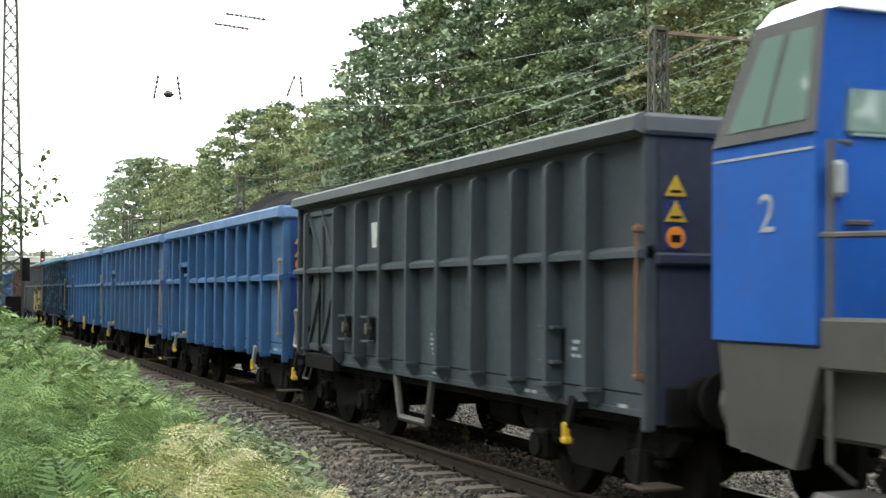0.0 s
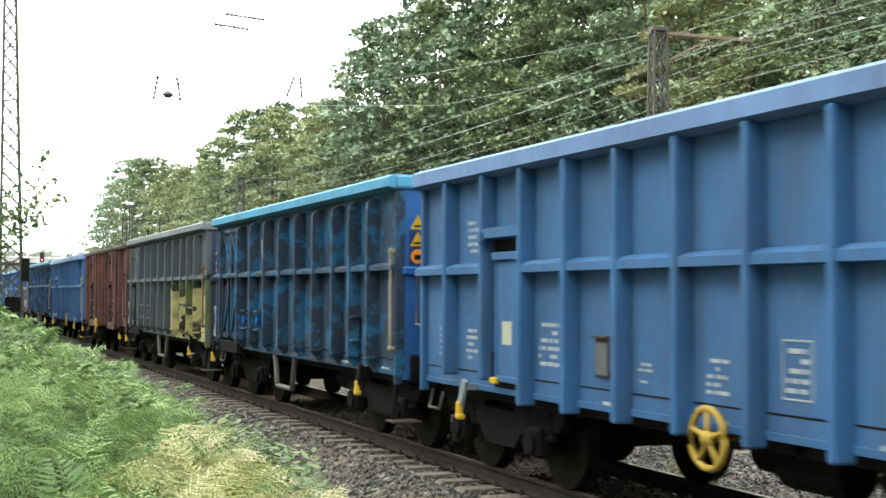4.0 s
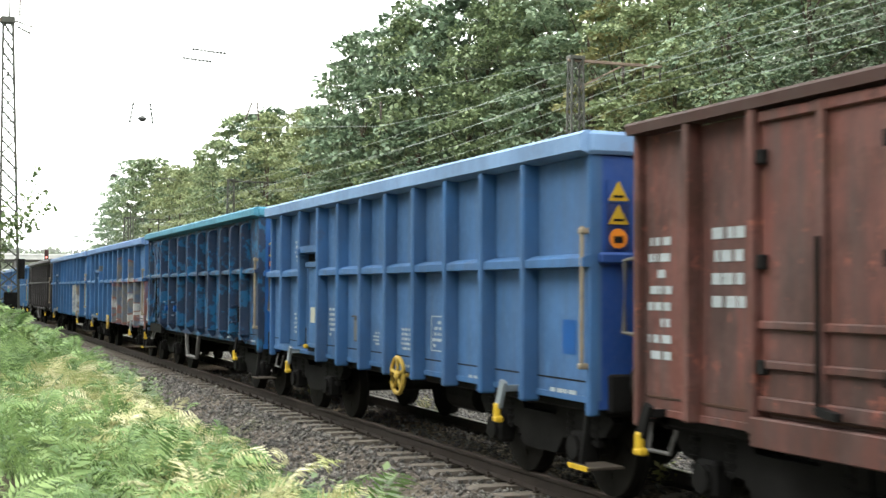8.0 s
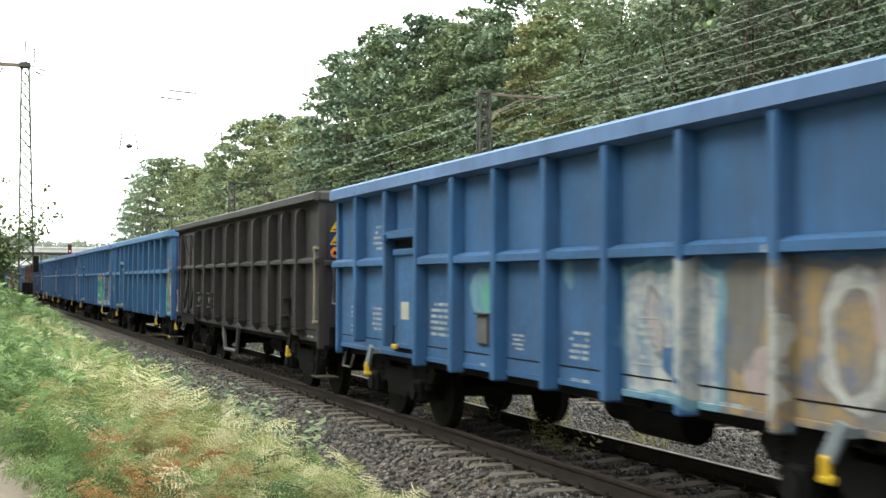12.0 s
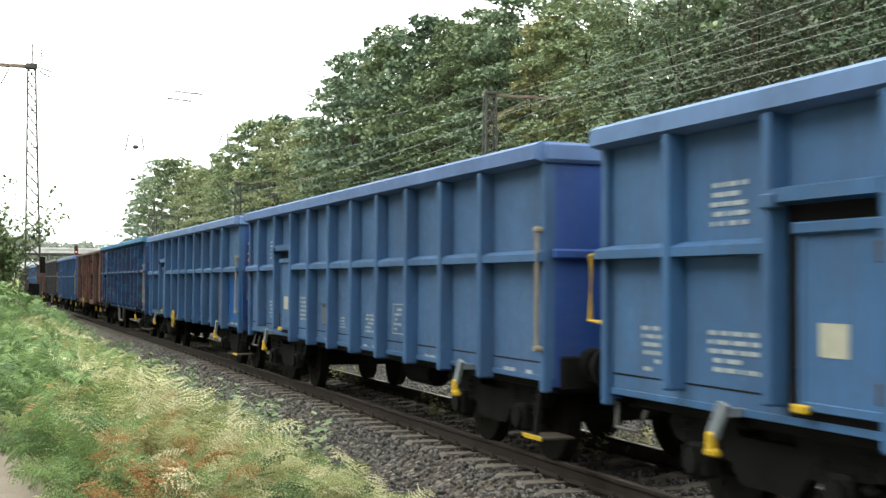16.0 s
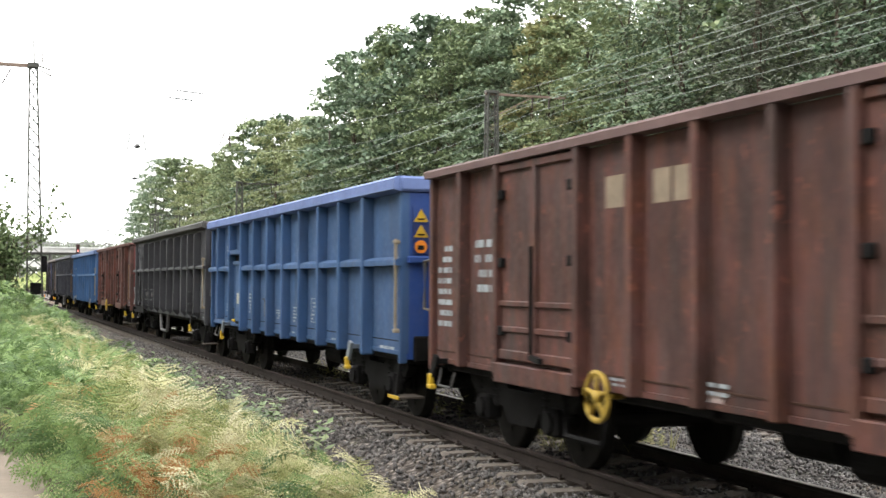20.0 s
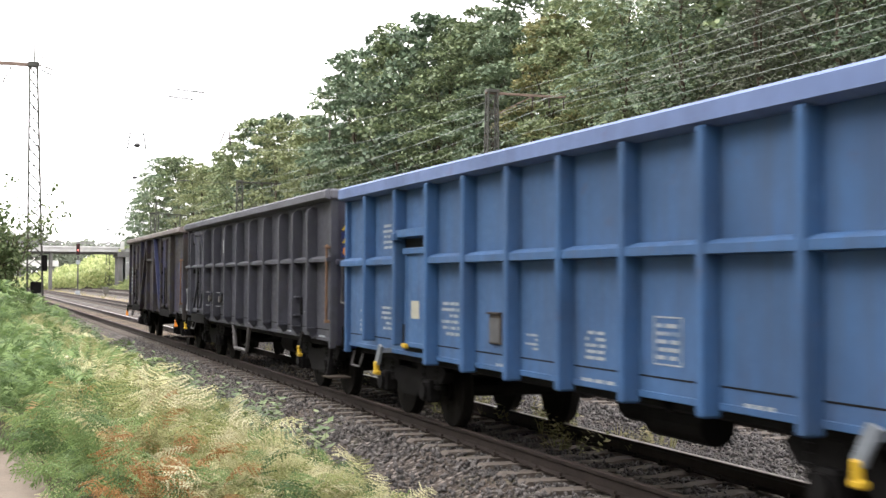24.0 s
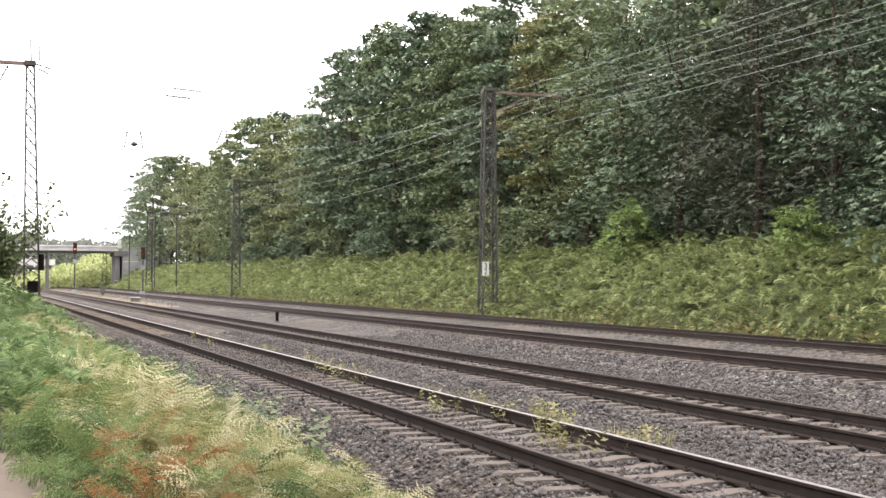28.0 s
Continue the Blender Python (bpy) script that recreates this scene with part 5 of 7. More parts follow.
def build_bogie(w, y):
    bg = thing_part("bogie", w, y)
    for s in (-1, 1):
        f = Shape()
        pts = [(y - 1.45, 0.72), (y - 1.35, 0.82), (y - 0.45, 0.86), (y - 0.35, 0.70), (y + 0.35, 0.70), (y + 0.45, 0.86), (y + 1.35, 0.82), (y + 1.45, 0.72), (y + 1.3, 0.58), (y + 0.5, 0.50), (y + 0.35, 0.34), (y - 0.35, 0.34), (y - 0.5, 0.50), (y - 1.3, 0.58)]
        f.prism(pts, s * 0.96, s * 1.08, 0)
        part("side_frame", f, IRON, bg)
        for a in (-0.9, 0.9):
            b = Shape().box(min(s * 0.98, s * 1.16), max(s * 0.98, s * 1.16), y + a - 0.14, y + a + 0.14, 0.32, 0.60, 0.03)
            b.cyl((y + a, 0.46), 0.11, s * 1.1, s * 1.2, 0, 10)
            part("axle_box", b, IRON, bg)
            for e in (-0.24, 0.24):
                c = Shape()
                for k in range(4):
                    c.cyl((s * 1.04, y + a + e), 0.075, 0.50 + k * 0.07, 0.535 + k * 0.07, 2, 8)
                c.cyl((s * 1.04, y + a + e), 0.05, 0.48, 0.78, 2, 8)
                part("spring", c, IRON, bg)
            part("brake_shoe", Shape().box(min(s * 0.70, s * 0.80), max(s * 0.70, s * 0.80), y + a + 0.47, y + a + 0.55, 0.3, 0.62, 0.02), IRON, bg)
    part("bolster", Shape().box(-0.95, 0.95, y - 0.25, y + 0.25, 0.55, 0.84, 0.03), IRON, bg)
    for a in (-0.9, 0.9):
        sh = Shape()
        sh.cyl((0, 0), 0.085, -0.9, 0.9, 0, 10)
        for s in (-1, 1):
            sh.cyl((0, 0), 0.46, s * 0.69, s * 0.80, 0, 28)
            sh.cyl((0, 0), 0.49, s * 0.665, s * 0.69, 0, 28)
            sh.cyl((0, 0), 0.14, s * 0.80, s * 0.86, 0, 12)
            for k in range(4):
                q = k * math.pi / 2
                sh.cyl((0.27 * math.cos(q), 0.27 * math.sin(q)), 0.035, s * 0.80, s * 0.808, 0, 8)
        ws = new("wheelset", WHEEL_MESH[0] if WHEEL_MESH else sh.mesh("wheelset", WHEELSTEEL))
        if not WHEEL_MESH:
            WHEEL_MESH.append(ws.data)
        ws.parent = bg
        ws.matrix_parent_inverse = Matrix.Translation((0, y + a, 0.46))
        WHEELSETS.append(ws)
    return bg


WHEEL_MESH = []
WHEELSTEEL = plain("wheel_steel", (0.012, 0.011, 0.010), 0.75, 0.0, var=0.4, scale=6, spec=0.06)


def thing_part(name, parent, y):
    ob = new(name, Shape().cyl((0, y), 0.2, 0.80, 0.92, 2, 12).mesh(name, IRON))
    ob.parent = parent
    return ob


def ring(sh, c, r, w, x, n=18):
    pts = [(x, c[0] + r * math.cos(6.2832 * i / n), c[1] + r * math.sin(6.2832 * i / n)) for i in range(n + 1)]
    sh.pipe(pts, w, 5)
    for k in range(5):
        a = 6.2832 * k / 5 + 0.3
        sh.bar((x, c[0], c[1]), (x, c[0] + r * math.cos(a), c[1] + r * math.sin(a)), w * 0.8, n=5)
    sh.cyl(c, 0.06, x - 0.03, x + 0.03, 0, 8)


def build_wagon(i, kind, label, col, rim_col, seed, opts):
    """kind: A ribbed with a small hatch; B ribbed with a braced double door; C plain posts and two doors; D with diagonals."""
    rng = np.random.default_rng(1000 + seed)
    L = SHORT if kind in "CD" else LONG
    hl = L / 2
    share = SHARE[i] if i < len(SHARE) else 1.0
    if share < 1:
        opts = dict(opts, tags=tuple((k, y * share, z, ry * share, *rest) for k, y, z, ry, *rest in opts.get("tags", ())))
    w = thing("open_wagon", label, "goods wagon", "wagons of the train")
    body = paint("wagon_paint", col, seed, opts.get("dirt", 0.35), opts.get("fade", 0.22), opts.get("patches"), opts.get("tags", ()) if opts.get("tag_posts") else (), opts.get("rust", 0.25))
    grey_mix = opts.get("grey", 0.06 if kind == "A" else 0.0)
    mean = sum(col) / 3
    pcol = tuple(c + (mean * 1.25 - c) * grey_mix for c in col)
    panel = paint("panel_paint", pcol, seed, opts.get("dirt", 0.35), opts.get("fade", 0.22), opts.get("patches"), opts.get("tags", ()), opts.get("rust", 0.25))
    # rim colours, mostly paler than the sides, hold the skylight on top
    rim = paint("rim_tone", rim_col, seed + 50, 0.25, 0.2)
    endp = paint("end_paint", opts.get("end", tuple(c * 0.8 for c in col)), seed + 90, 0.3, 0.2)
    top = {"A": 3.21, "B": 3.26, "C": 3.17, "D": 3.24}[kind]
    rimh = {"A": 0.20, "B": 0.17, "C": 0.09, "D": 0.16}[kind]
    foot = 0.92
    # underframe and floor
    u = Shape().box(-0.35, 0.35, -hl + 0.1, hl - 0.1, 0.72, 0.98, 0.02)
    for s in (-1, 1):
        sbox(u, s, 1.05, 1.2, -hl + 0.1, hl - 0.1, 0.80, 1.0, 0.02)
    for y in (-hl + 0.1, -hl + 2.0, -2.2, 0, 2.2, hl - 2.0, hl - 0.3):
        u.box(-1.2, 1.2, y, y + 0.18, 0.78, 0.98, 0.02)
    part("underframe", u, IRON, w)
    part("floor", Shape().box(-1.3, 1.3, -hl + 0.05, hl - 0.05, 1.0, 1.08), IRON, w)
    # the load
    nx, ny = 9, 60
    gx, gy = np.meshgrid(np.linspace(-1.29, 1.29, nx), np.linspace(-hl + 0.12, hl - 0.12, ny))
    heap = opts.get("heap", 0.0)
    slope = np.clip((hl - 0.1 - np.abs(gy)) / 1.7, 0.0, 1.0) ** 0.7
    gz = top - 0.42 + heap * slope * np.cos(gx * 1.1) * (0.9 + 0.12 * np.sin(gy * 0.9 + seed) + 0.05 * np.sin(gy * 2.1)) + rng.normal(0, 0.05, gx.shape)
    k = (np.arange(ny - 1)[:, None] * nx + np.arange(nx - 1)[None]).reshape(-1)
    part("coal_load", fast_mesh("coal_load", np.stack([gx, gy, gz], -1).reshape(-1, 3), np.stack([k, k + 1, k + nx + 1, k + nx], 1), COAL), None, w, "black heaped coal")
    posts = {"A": [1.26, 2.62, 3.86, 5.10, 6.35, 7.60, 8.85, 10.10, 11.35, 12.60],
             "B": [0.95, 2.90, 4.23, 5.55, 6.88, 8.20, 9.52, 10.85, 11.88, 12.92],
             "C": [1.10, 2.18, 4.10, 5.12, 6.16, 7.18, 8.05, 10.0, 10.95],
             "D": [1.60, 3.55, 5.22, 6.80, 8.42, 10.36]}[kind]
    for s in (-1, 1):
        px = 1.49 if kind in "AB" else 1.45
        part("side_wall", sbox(Shape(), s, 1.265, 1.325, -hl, hl, foot, top - 0.1, 0.012), panel, w)
        if kind in "AB":
            part("panel_seam", sbox(Shape(), s, 1.325, 1.328, -hl + 0.1, hl - 0.1, 1.07, 1.085), IRON, w)
        # rim
        o = [(1.27, top - rimh), (1.27, top), (1.44, top), (1.50, top - 0.035), (1.50, top - rimh + 0.03), (1.40, top - rimh)]
        if kind == "C":
            o = [(1.28, top - rimh), (1.28, top), (1.46, top), (1.47, top - 0.02), (1.46, top - rimh)]
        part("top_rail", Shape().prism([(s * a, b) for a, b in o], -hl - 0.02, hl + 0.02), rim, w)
        part("side_sill", sbox(Shape(), s, 1.32, 1.345, -hl + 0.01, hl - 0.01, foot - 0.02, 0.955, 0.004), body, w)
        for k, d in enumerate(posts):
            y = hl - d
            sh = Shape()
            if kind == "A":
                low = 1.02 if k < 2 else 0.84
                sbox(sh, s, 1.31, px, y - 0.05, y + 0.05, low, top - rimh + 0.01, 0.018)
            elif kind == "B":
                sh.prism([(s * 1.31, 1.0), (s * 1.31, 3.02), (s * 1.41, 3.03), (s * (px - 0.01), 2.98), (s * px, 2.9), (s * px, 1.06), (s * 1.39, 0.93)], y - 0.05, y + 0.05)
                sbox(sh, s, 1.35, px + 0.01, y - 0.12, y + 0.12, 1.06, 1.09)
            else:
                sbox(sh, s, 1.31, px, y - 0.055, y + 0.055, 0.90, top - rimh + 0.01, 0.012)
            part("post", sh, body, w)
        # corner posts
        for y in (-hl, hl - 0.09):
            part("corner_post", sbox(Shape(), s, 1.30, 1.40, y, y + 0.09, 0.80, top - rimh + 0.01, 0.015), body, w)
        if kind in "AB":
            z0, z1 = (2.05, 2.16) if kind == "A" else (2.13, 2.22)
            edges = [hl] + [hl - d for d in posts] + [-hl]
            for a, b in zip(edges, edges[1:]):
                d = hl - (a + b) / 2
                if kind == "A" and 2.62 < d < 3.86:
                    continue
                part("waist_rail", Shape().prism([(s * 1.31, z0), (s * 1.31, z1 + 0.02), (s * 1.40, z1), (s * 1.465, z1 - 0.03), (s * 1.465, z0 + 0.01)], b + 0.05 if b > -hl else b, a - 0.05 if a < hl else a), body, w)
        if kind == "A":
            y0, y1 = hl - 3.86 + 0.06, hl - 2.62 - 0.06
            d = part("side_door", sbox(Shape(), s, 1.31, 1.39, y0 + 0.04, y1 - 0.2, 1.02, 2.2, 0.015), body, w)
            fr = Shape()
            sbox(fr, s, 1.385, 1.405, y1 - 0.26, y1 - 0.2, 1.02, 2.2, 0.006)
            sbox(fr, s, 1.385, 1.405, y0 + 0.04, y1 - 0.26, 1.02, 1.08, 0.006)
            part("door_frame", fr, body, d)
            part("door_header", Shape().prism([(s * 1.31, 2.38), (s * 1.31, 2.52), (s * 1.48, 2.49), (s * 1.48, 2.40)], y0, y1 + 0.06), body, d)
            part("header_bracket", sbox(Shape(), s, 1.40, 1.52, y1 - 0.06, y1 + 0.07, 2.36, 2.46, 0.01), body, d)
            part("door_lintel", sbox(Shape(), s, 1.31, 1.43, y0 + 0.02, y1 - 0.16, 2.18, 2.26, 0.01), body, d)
            # dark sheet behind the door, standing for the shade in its gap
            part("door_gap_shade", sbox(Shape(), s, 1.31, 1.34, y0 + 0.01, y1 - 0.01, 0.90, 2.39), IRON, d)
            part("door_catch", sbox(Shape(), s, 1.40, 1.45, y1 - 0.34, y1 - 0.18, 1.0, 1.06, 0.01), YELLOW, d, "small yellow door catch")
            part("latch_rod", sbox(Shape(), s, 1.35, 1.40, y1 - 0.14, y1 - 0.09, 1.0, 1.3, 0.01), IRON, d)
            for zz in (1.12, 1.98):
                part("hinge", sbox(Shape(), s, 1.39, 1.44, y0 + 0.0, y0 + 0.09, zz, zz + 0.14, 0.01), RUSTBOX, d)
        doors = {"B": [(0.95, 2.90)], "C": [(2.18, 4.10), (8.05, 10.0)], "D": [(1.60, 3.55), (8.42, 10.36)]}.get(kind, [])
        for d0, d1 in doors:
            y1, y0 = hl - d0 - 0.07, hl - d1 + 0.07
            ym = (y0 + y1) / 2
            ztop = top - rimh - (0.08 if kind == "B" else 0.02)
            d = part("side_door", sbox(Shape(), s, 1.31, 1.385, y0, y1, 1.06, ztop, 0.006), opts.get("door", panel), w)
            fr = Shape()
            sbox(fr, s, 1.38, 1.43, ym - 0.05, ym + 0.05, 1.08, ztop, 0.01)
            sbox(fr, s, 1.38, 1.42, y0, y1, ztop - 0.08, ztop, 0.01)
            sbox(fr, s, 1.38, 1.42, y0, y1, 1.06, 1.16, 0.01)
            if kind == "B":
                sbox(fr, s, 1.38, 1.42, y0, y1, 2.13, 2.22, 0.01)
                for a, b in ((y1, ym), (ym, y0)):
                    for z0, z1, flip in ((2.22, ztop - 0.08, 0), (1.16, 2.13, 1)):
                        p, q = (a, b) if flip else (b, a)
                        fr.bar((s * 1.40, p, z0), (s * 1.40, q, z1), 0.06)
            if kind == "C":
                sbox(fr, s, 1.38, 1.42, y0, y1, 1.60, 1.66, 0.01)
                sbox(fr, s, 1.38, 1.42, y0, y1, 1.34, 1.40, 0.01)
            part("door_frame", fr, body, d)
            lt = Shape().bar((s * 1.45, ym, 1.1), (s * 1.45, ym, 2.2), 0.035, n=6)
            lt.bar((s * 1.45, ym, 1.12), (s * 1.5, ym - 0.35, 1.1), 0.05)
            part("door_latch", lt, IRON, d)
            for yy in (y0 + 0.06, y1 - 0.06):
                hg = Shape()
                for zz in (1.3, 2.0, 2.7):
                    sbox(hg, s, 1.385, 1.44, yy - 0.05, yy + 0.05, zz, zz + 0.1, 0.01)
                part("hinges", hg, IRON, d)
            part("door_sill", sbox(Shape(), s, 1.36, 1.46, y0 - 0.05, y1 + 0.05, 0.82, 1.02, 0.01), IRON if kind != "C" else body, w)
        if kind == "C":
            # thin dark brown strip for the lower panel seam
            fb = Shape()
            sbox(fb, s, 1.325, 1.333, -hl + 0.1, hl - 0.1, 1.03, 1.05, 0.003)
            part("foot_seam", fb, SEAMBROWN, w, "dark seam above the lower edge")
        if kind == "D":
            for da, db in ((3.62, 5.1), (8.3, 6.92)):
                part("diagonal_brace", Shape().bar((s * 1.41, hl - da, 1.0), (s * 1.41, hl - db, top - rimh - 0.03), 0.10), opts["brace"] if db > 6 else body, w)
            part("hatch_frame", sbox(sbox(Shape(), s, 1.31, 1.43, hl - 6.75, hl - 5.28, 2.42, 2.49, 0.01), s, 1.31, 1.36, hl - 6.5, hl - 5.5, 1.15, 2.38, 0.008), body, w)
        if kind == "B":
            for d in (3.3, 4.62, 11.75):
                f = part("socket", sbox(Shape(), s, 1.31, 1.34, hl - d - 0.27, hl - d + 0.12, 1.27, 1.56), IRON, w, "dark jacking socket")
                sh = Shape()
                sbox(sh, s, 1.36, 1.46, hl - d - 0.29, hl - d + 0.14, 1.25, 1.28, 0.005)
                sbox(sh, s, 1.36, 1.46, hl - d - 0.29, hl - d + 0.14, 1.55, 1.58, 0.005)
                part("socket_frame", sh, body, f)["kind"] = "stuff"
                part("pin", Shape().cyl((hl - d - 0.07, 1.42), 0.075, min(s * 1.37, s * 1.44), max(s * 1.37, s * 1.44), 0, 10), opts.get("pin", STEEL), f)
            v = Shape().pipe([(s * 1.3, hl - 5.75, 0.95), (s * 1.32, hl - 6.1, 0.42), (s * 1.32, hl - 7.3, 0.42), (s * 1.3, hl - 7.45, 0.95)], 0.085)
            part("support_stirrup", v, STEEL, w)
        if kind in "CD":
            v = Shape().pipe([(s * 1.2, hl - 3.4, 0.95), (s * 1.25, hl - 3.55, 0.40), (s * 1.25, hl - 4.3, 0.40), (s * 1.2, hl - 4.4, 0.95)], 0.07)
            part("support_stirrup", v, IRON, w)
        # levers and steps
        for d in ((2.0, L - 2.1) if kind == "A" else ((0.35, L - 1.55) if kind == "B" else (0.4, L - 0.5))):
            y = hl - d
            lv = part("lever_arm", Shape().prism([(y - 0.17, 0.98), (y - 0.05, 1.01), (y + 0.10, 0.78), (y - 0.01, 0.73)], min(s * 1.46, s * 1.50), max(s * 1.46, s * 1.50), 0).box(min(s * 1.3, s * 1.47), max(s * 1.3, s * 1.47), y - 0.14, y - 0.08, 0.90, 0.96), LEVER if kind == "A" else IRON, w)
            part("handle", sbox(Shape(), s, 1.465, 1.525, y + 0.0, y + 0.085, 0.62, 0.78, 0.015).box(min(s * 1.45, s * 1.53), max(s * 1.45, s * 1.53), y - 0.03, y + 0.10, 0.60, 0.66, 0.015), YELLOW if kind != "D" else ORANGE, lv, "yellow lever handle")
        hr = Shape().bar((s * 1.45, -hl + 0.05, 1.2), (s * 1.45, -hl + 0.05, 2.4), 0.04, n=8)
        for zz in (1.22, 2.36):
            sbox(hr, s, 1.38, 1.48, -hl + 0.015, -hl + 0.085, zz - 0.025, zz + 0.025, 0.01)
        part("handrail", hr, opts.get("rail", TAN), w, "worn vertical handrail")
        part("step_hanger", Shape().bar((s * 1.30, -hl + 0.25, 0.85), (s * 1.36, -hl + 0.25, 0.38), 0.05), IRON, w)
        st = Shape().box(min(s * 1.05, s * 1.40), max(s * 1.05, s * 1.40), -hl + 0.02, -hl + 0.46, 0.345, 0.37, 0.006)
        sp = part("step", st, RUSTBOX, w)
        if opts.get("yellow_step"):
            part("step_edge", sbox(Shape(), s, 1.40, 1.415, -hl + 0.02, -hl + 0.46, 0.335, 0.38, 0.004), YELLOW, sp, "yellow step edge")
        rs = Shape().pipe([(s * 1.25, hl - 0.05, 0.82), (s * 1.32, hl - 0.15, 0.62), (s * 1.32, hl - 0.55, 0.62), (s * 1.28, hl - 0.6, 0.8)], 0.035, 6)
        part("foot_stirrup", rs, opts.get("stirrup", STEEL), w)
        # lettering
        lt = Shape()
        sx = 1.327
        if kind == "A":
            bars(lt, s, sx, hl - 2.2, hl - 1.68, 2.26, 2.62, 5, rng)
            bars(lt, s, sx, hl - 0.95, hl - 0.62, 1.12, 1.52, 6, rng)
            bars(lt, s, sx, hl - 2.35, hl - 1.65, 1.18, 1.52, 5, rng)
            bars(lt, s, sx, hl - 4.8, hl - 4.05, 1.2, 1.62, 6, rng)
            bars(lt, s, sx, hl - 6.85, hl - 6.55, 1.16, 1.34, 4, rng)
            bars(lt, s, sx, hl - 8.3, hl - 7.9, 1.14, 1.42, 5, rng)
            bars(lt, s, sx + 0.012, hl - 8.5, hl - 7.85, 0.93, 1.0, 1, rng)
            bars(lt, s, sx + 0.012, hl - 13.7, hl - 13.0, 0.93, 1.01, 1, rng)
            bars(lt, s, sx + 0.012, hl - 6.0, hl - 5.7, 0.94, 1.0, 1, rng)
            bars(lt, s, sx + 0.012, hl - 10.9, hl - 10.5, 0.93, 1.0, 1, rng)
            fr = Shape()
            ya, yb, za, zb = hl - 9.6, hl - 9.15, 1.18, 1.56
            for q in ((ya, yb, za, za + 0.012), (ya, yb, zb, zb + 0.012), (ya, ya + 0.012, za, zb), (yb - 0.012, yb, za, zb)):
                sbox(fr, s, sx, sx + 0.004, *q)
            bars(fr, s, sx, ya + 0.05, yb - 0.05, za + 0.03, zb - 0.03, 5, rng)
            part("data_panel", fr, WHITE, w, "white-lined data panel")["kind"] = "stuff"
            part("label", sbox(Shape(), s, 1.391, 1.394, hl - 3.40, hl - 3.1, 1.38, 1.60), CREAM, w, "cream paper label")
            bx = part("card_box", sbox(Shape(), s, 1.31, 1.36, hl - 5.95, hl - 5.62, 1.18, 1.50, 0.01), RUSTBOX, w, "rusty card holder")
            part("card", sbox(Shape(), s, 1.36, 1.364, hl - 5.92, hl - 5.65, 1.20, 1.46), LIDGREY, bx)
            part("hood", sbox(Shape(), s, 1.31, 1.39, hl - 5.97, hl - 5.60, 1.50, 1.52, 0.004), RUSTBOX, bx)
        elif kind == "B":
            bars(lt, s, sx, hl - 3.95, hl - 3.55, 1.2, 1.78, 8, rng)
            bars(lt, s, sx, hl - 5.25, hl - 4.85, 1.16, 1.42, 5, rng)
            bars(lt, s, sx, hl - 6.6, hl - 6.3, 1.16, 1.55, 6, rng)
            bars(lt, s, sx, hl - 8.0, hl - 7.45, 1.12, 1.44, 6, rng)
            bars(lt, s, sx + 0.012, hl - 8.1, hl - 7.5, 0.92, 1.02, 2, rng)
            bars(lt, s, sx, hl - 12.7, hl - 12.2, 1.3, 1.48, 3, rng)
            bars(lt, s, sx + 0.012, hl - 11.3, hl - 10.9, 0.93, 1.0, 1, rng)
            bars(lt, s, sx + 0.012, hl - 13.6, hl - 13.2, 0.93, 1.0, 1, rng)
            if opts.get("mark", True):
                lg = Shape()
                for ya, yb, skew in ((3.84, 4.13, 0.10), (4.52, 4.86, 0.06), (4.88, 5.12, 0.0), (5.15, 5.44, 0.0)):
                    za = 2.36 if ya < 4 else 2.43
                    lg.prism([(hl - ya - skew, za), (hl - yb + skew, za), (hl - yb, 2.74), (hl - ya, 2.74)], min(s * sx, s * (sx + 0.004)), max(s * sx, s * (sx + 0.004)), 0)
                part("white_mark", lg, MARK, w, "white painted block mark")["kind"] = "stuff"
        else:
            bars(lt, s, sx, hl - 0.62, hl - 0.15, 1.3, 2.3, 8, rng)
            bars(lt, s, sx, hl - 1.9, hl - 1.35, 1.7, 2.35, 4, rng)
            bars(lt, s, sx + 0.012, hl - 4.9, hl - 4.6, 0.95, 1.04, 2, rng)
            bars(lt, s, sx + 0.012, hl - 6.5, hl - 6.1, 0.93, 1.12, 3, rng)
            bars(lt, s, sx + 0.012, hl - 11.9, hl - 11.6, 0.95, 1.1, 3, rng)
            if kind == "D":
                bars(lt, s, sx + 0.02, hl - 6.1, hl - 5.9, 1.5, 1.75, 3, rng)
                bars(lt, s, sx + 0.03, hl - 3.2, hl - 2.9, 1.62, 1.67, 1, rng)
                sbox(lt, s, sx, sx + 0.004, hl - 11.75, hl - 11.5, 1.78, 1.95)
                bars(lt, s, sx + 0.03, hl - 9.9, hl - 9.5, 1.58, 1.64, 1, rng)
            else:
                lg = Shape()
                for ya, wd in ((4.5, 0.34), (5.35, 0.28), (5.68, 0.24), (5.98, 0.22)):
                    y = hl - ya
                    lg.add([(s * (sx + 0.003), y, 2.5), (s * (sx + 0.003), y - wd, 2.5), (s * (sx + 0.003), y - wd, 2.78), (s * (sx + 0.003), y, 2.78)], [(0, 1, 2, 3)])
                part("white_mark", lg, FADED, w, "faded cream block mark")["kind"] = "stuff"
        part("lettering", lt, WHITE, w, "rows of small white lettering bars")["kind"] = "stuff"
        for ya, yb, za, zb, m, lab in opts.get("plates", ()):
            part("paint_patch", sbox(Shape(), s, sx + 0.001, sx + (0.062 if kind == "D" else 0.004), hl - yb, hl - ya, za, zb), m, w, lab)
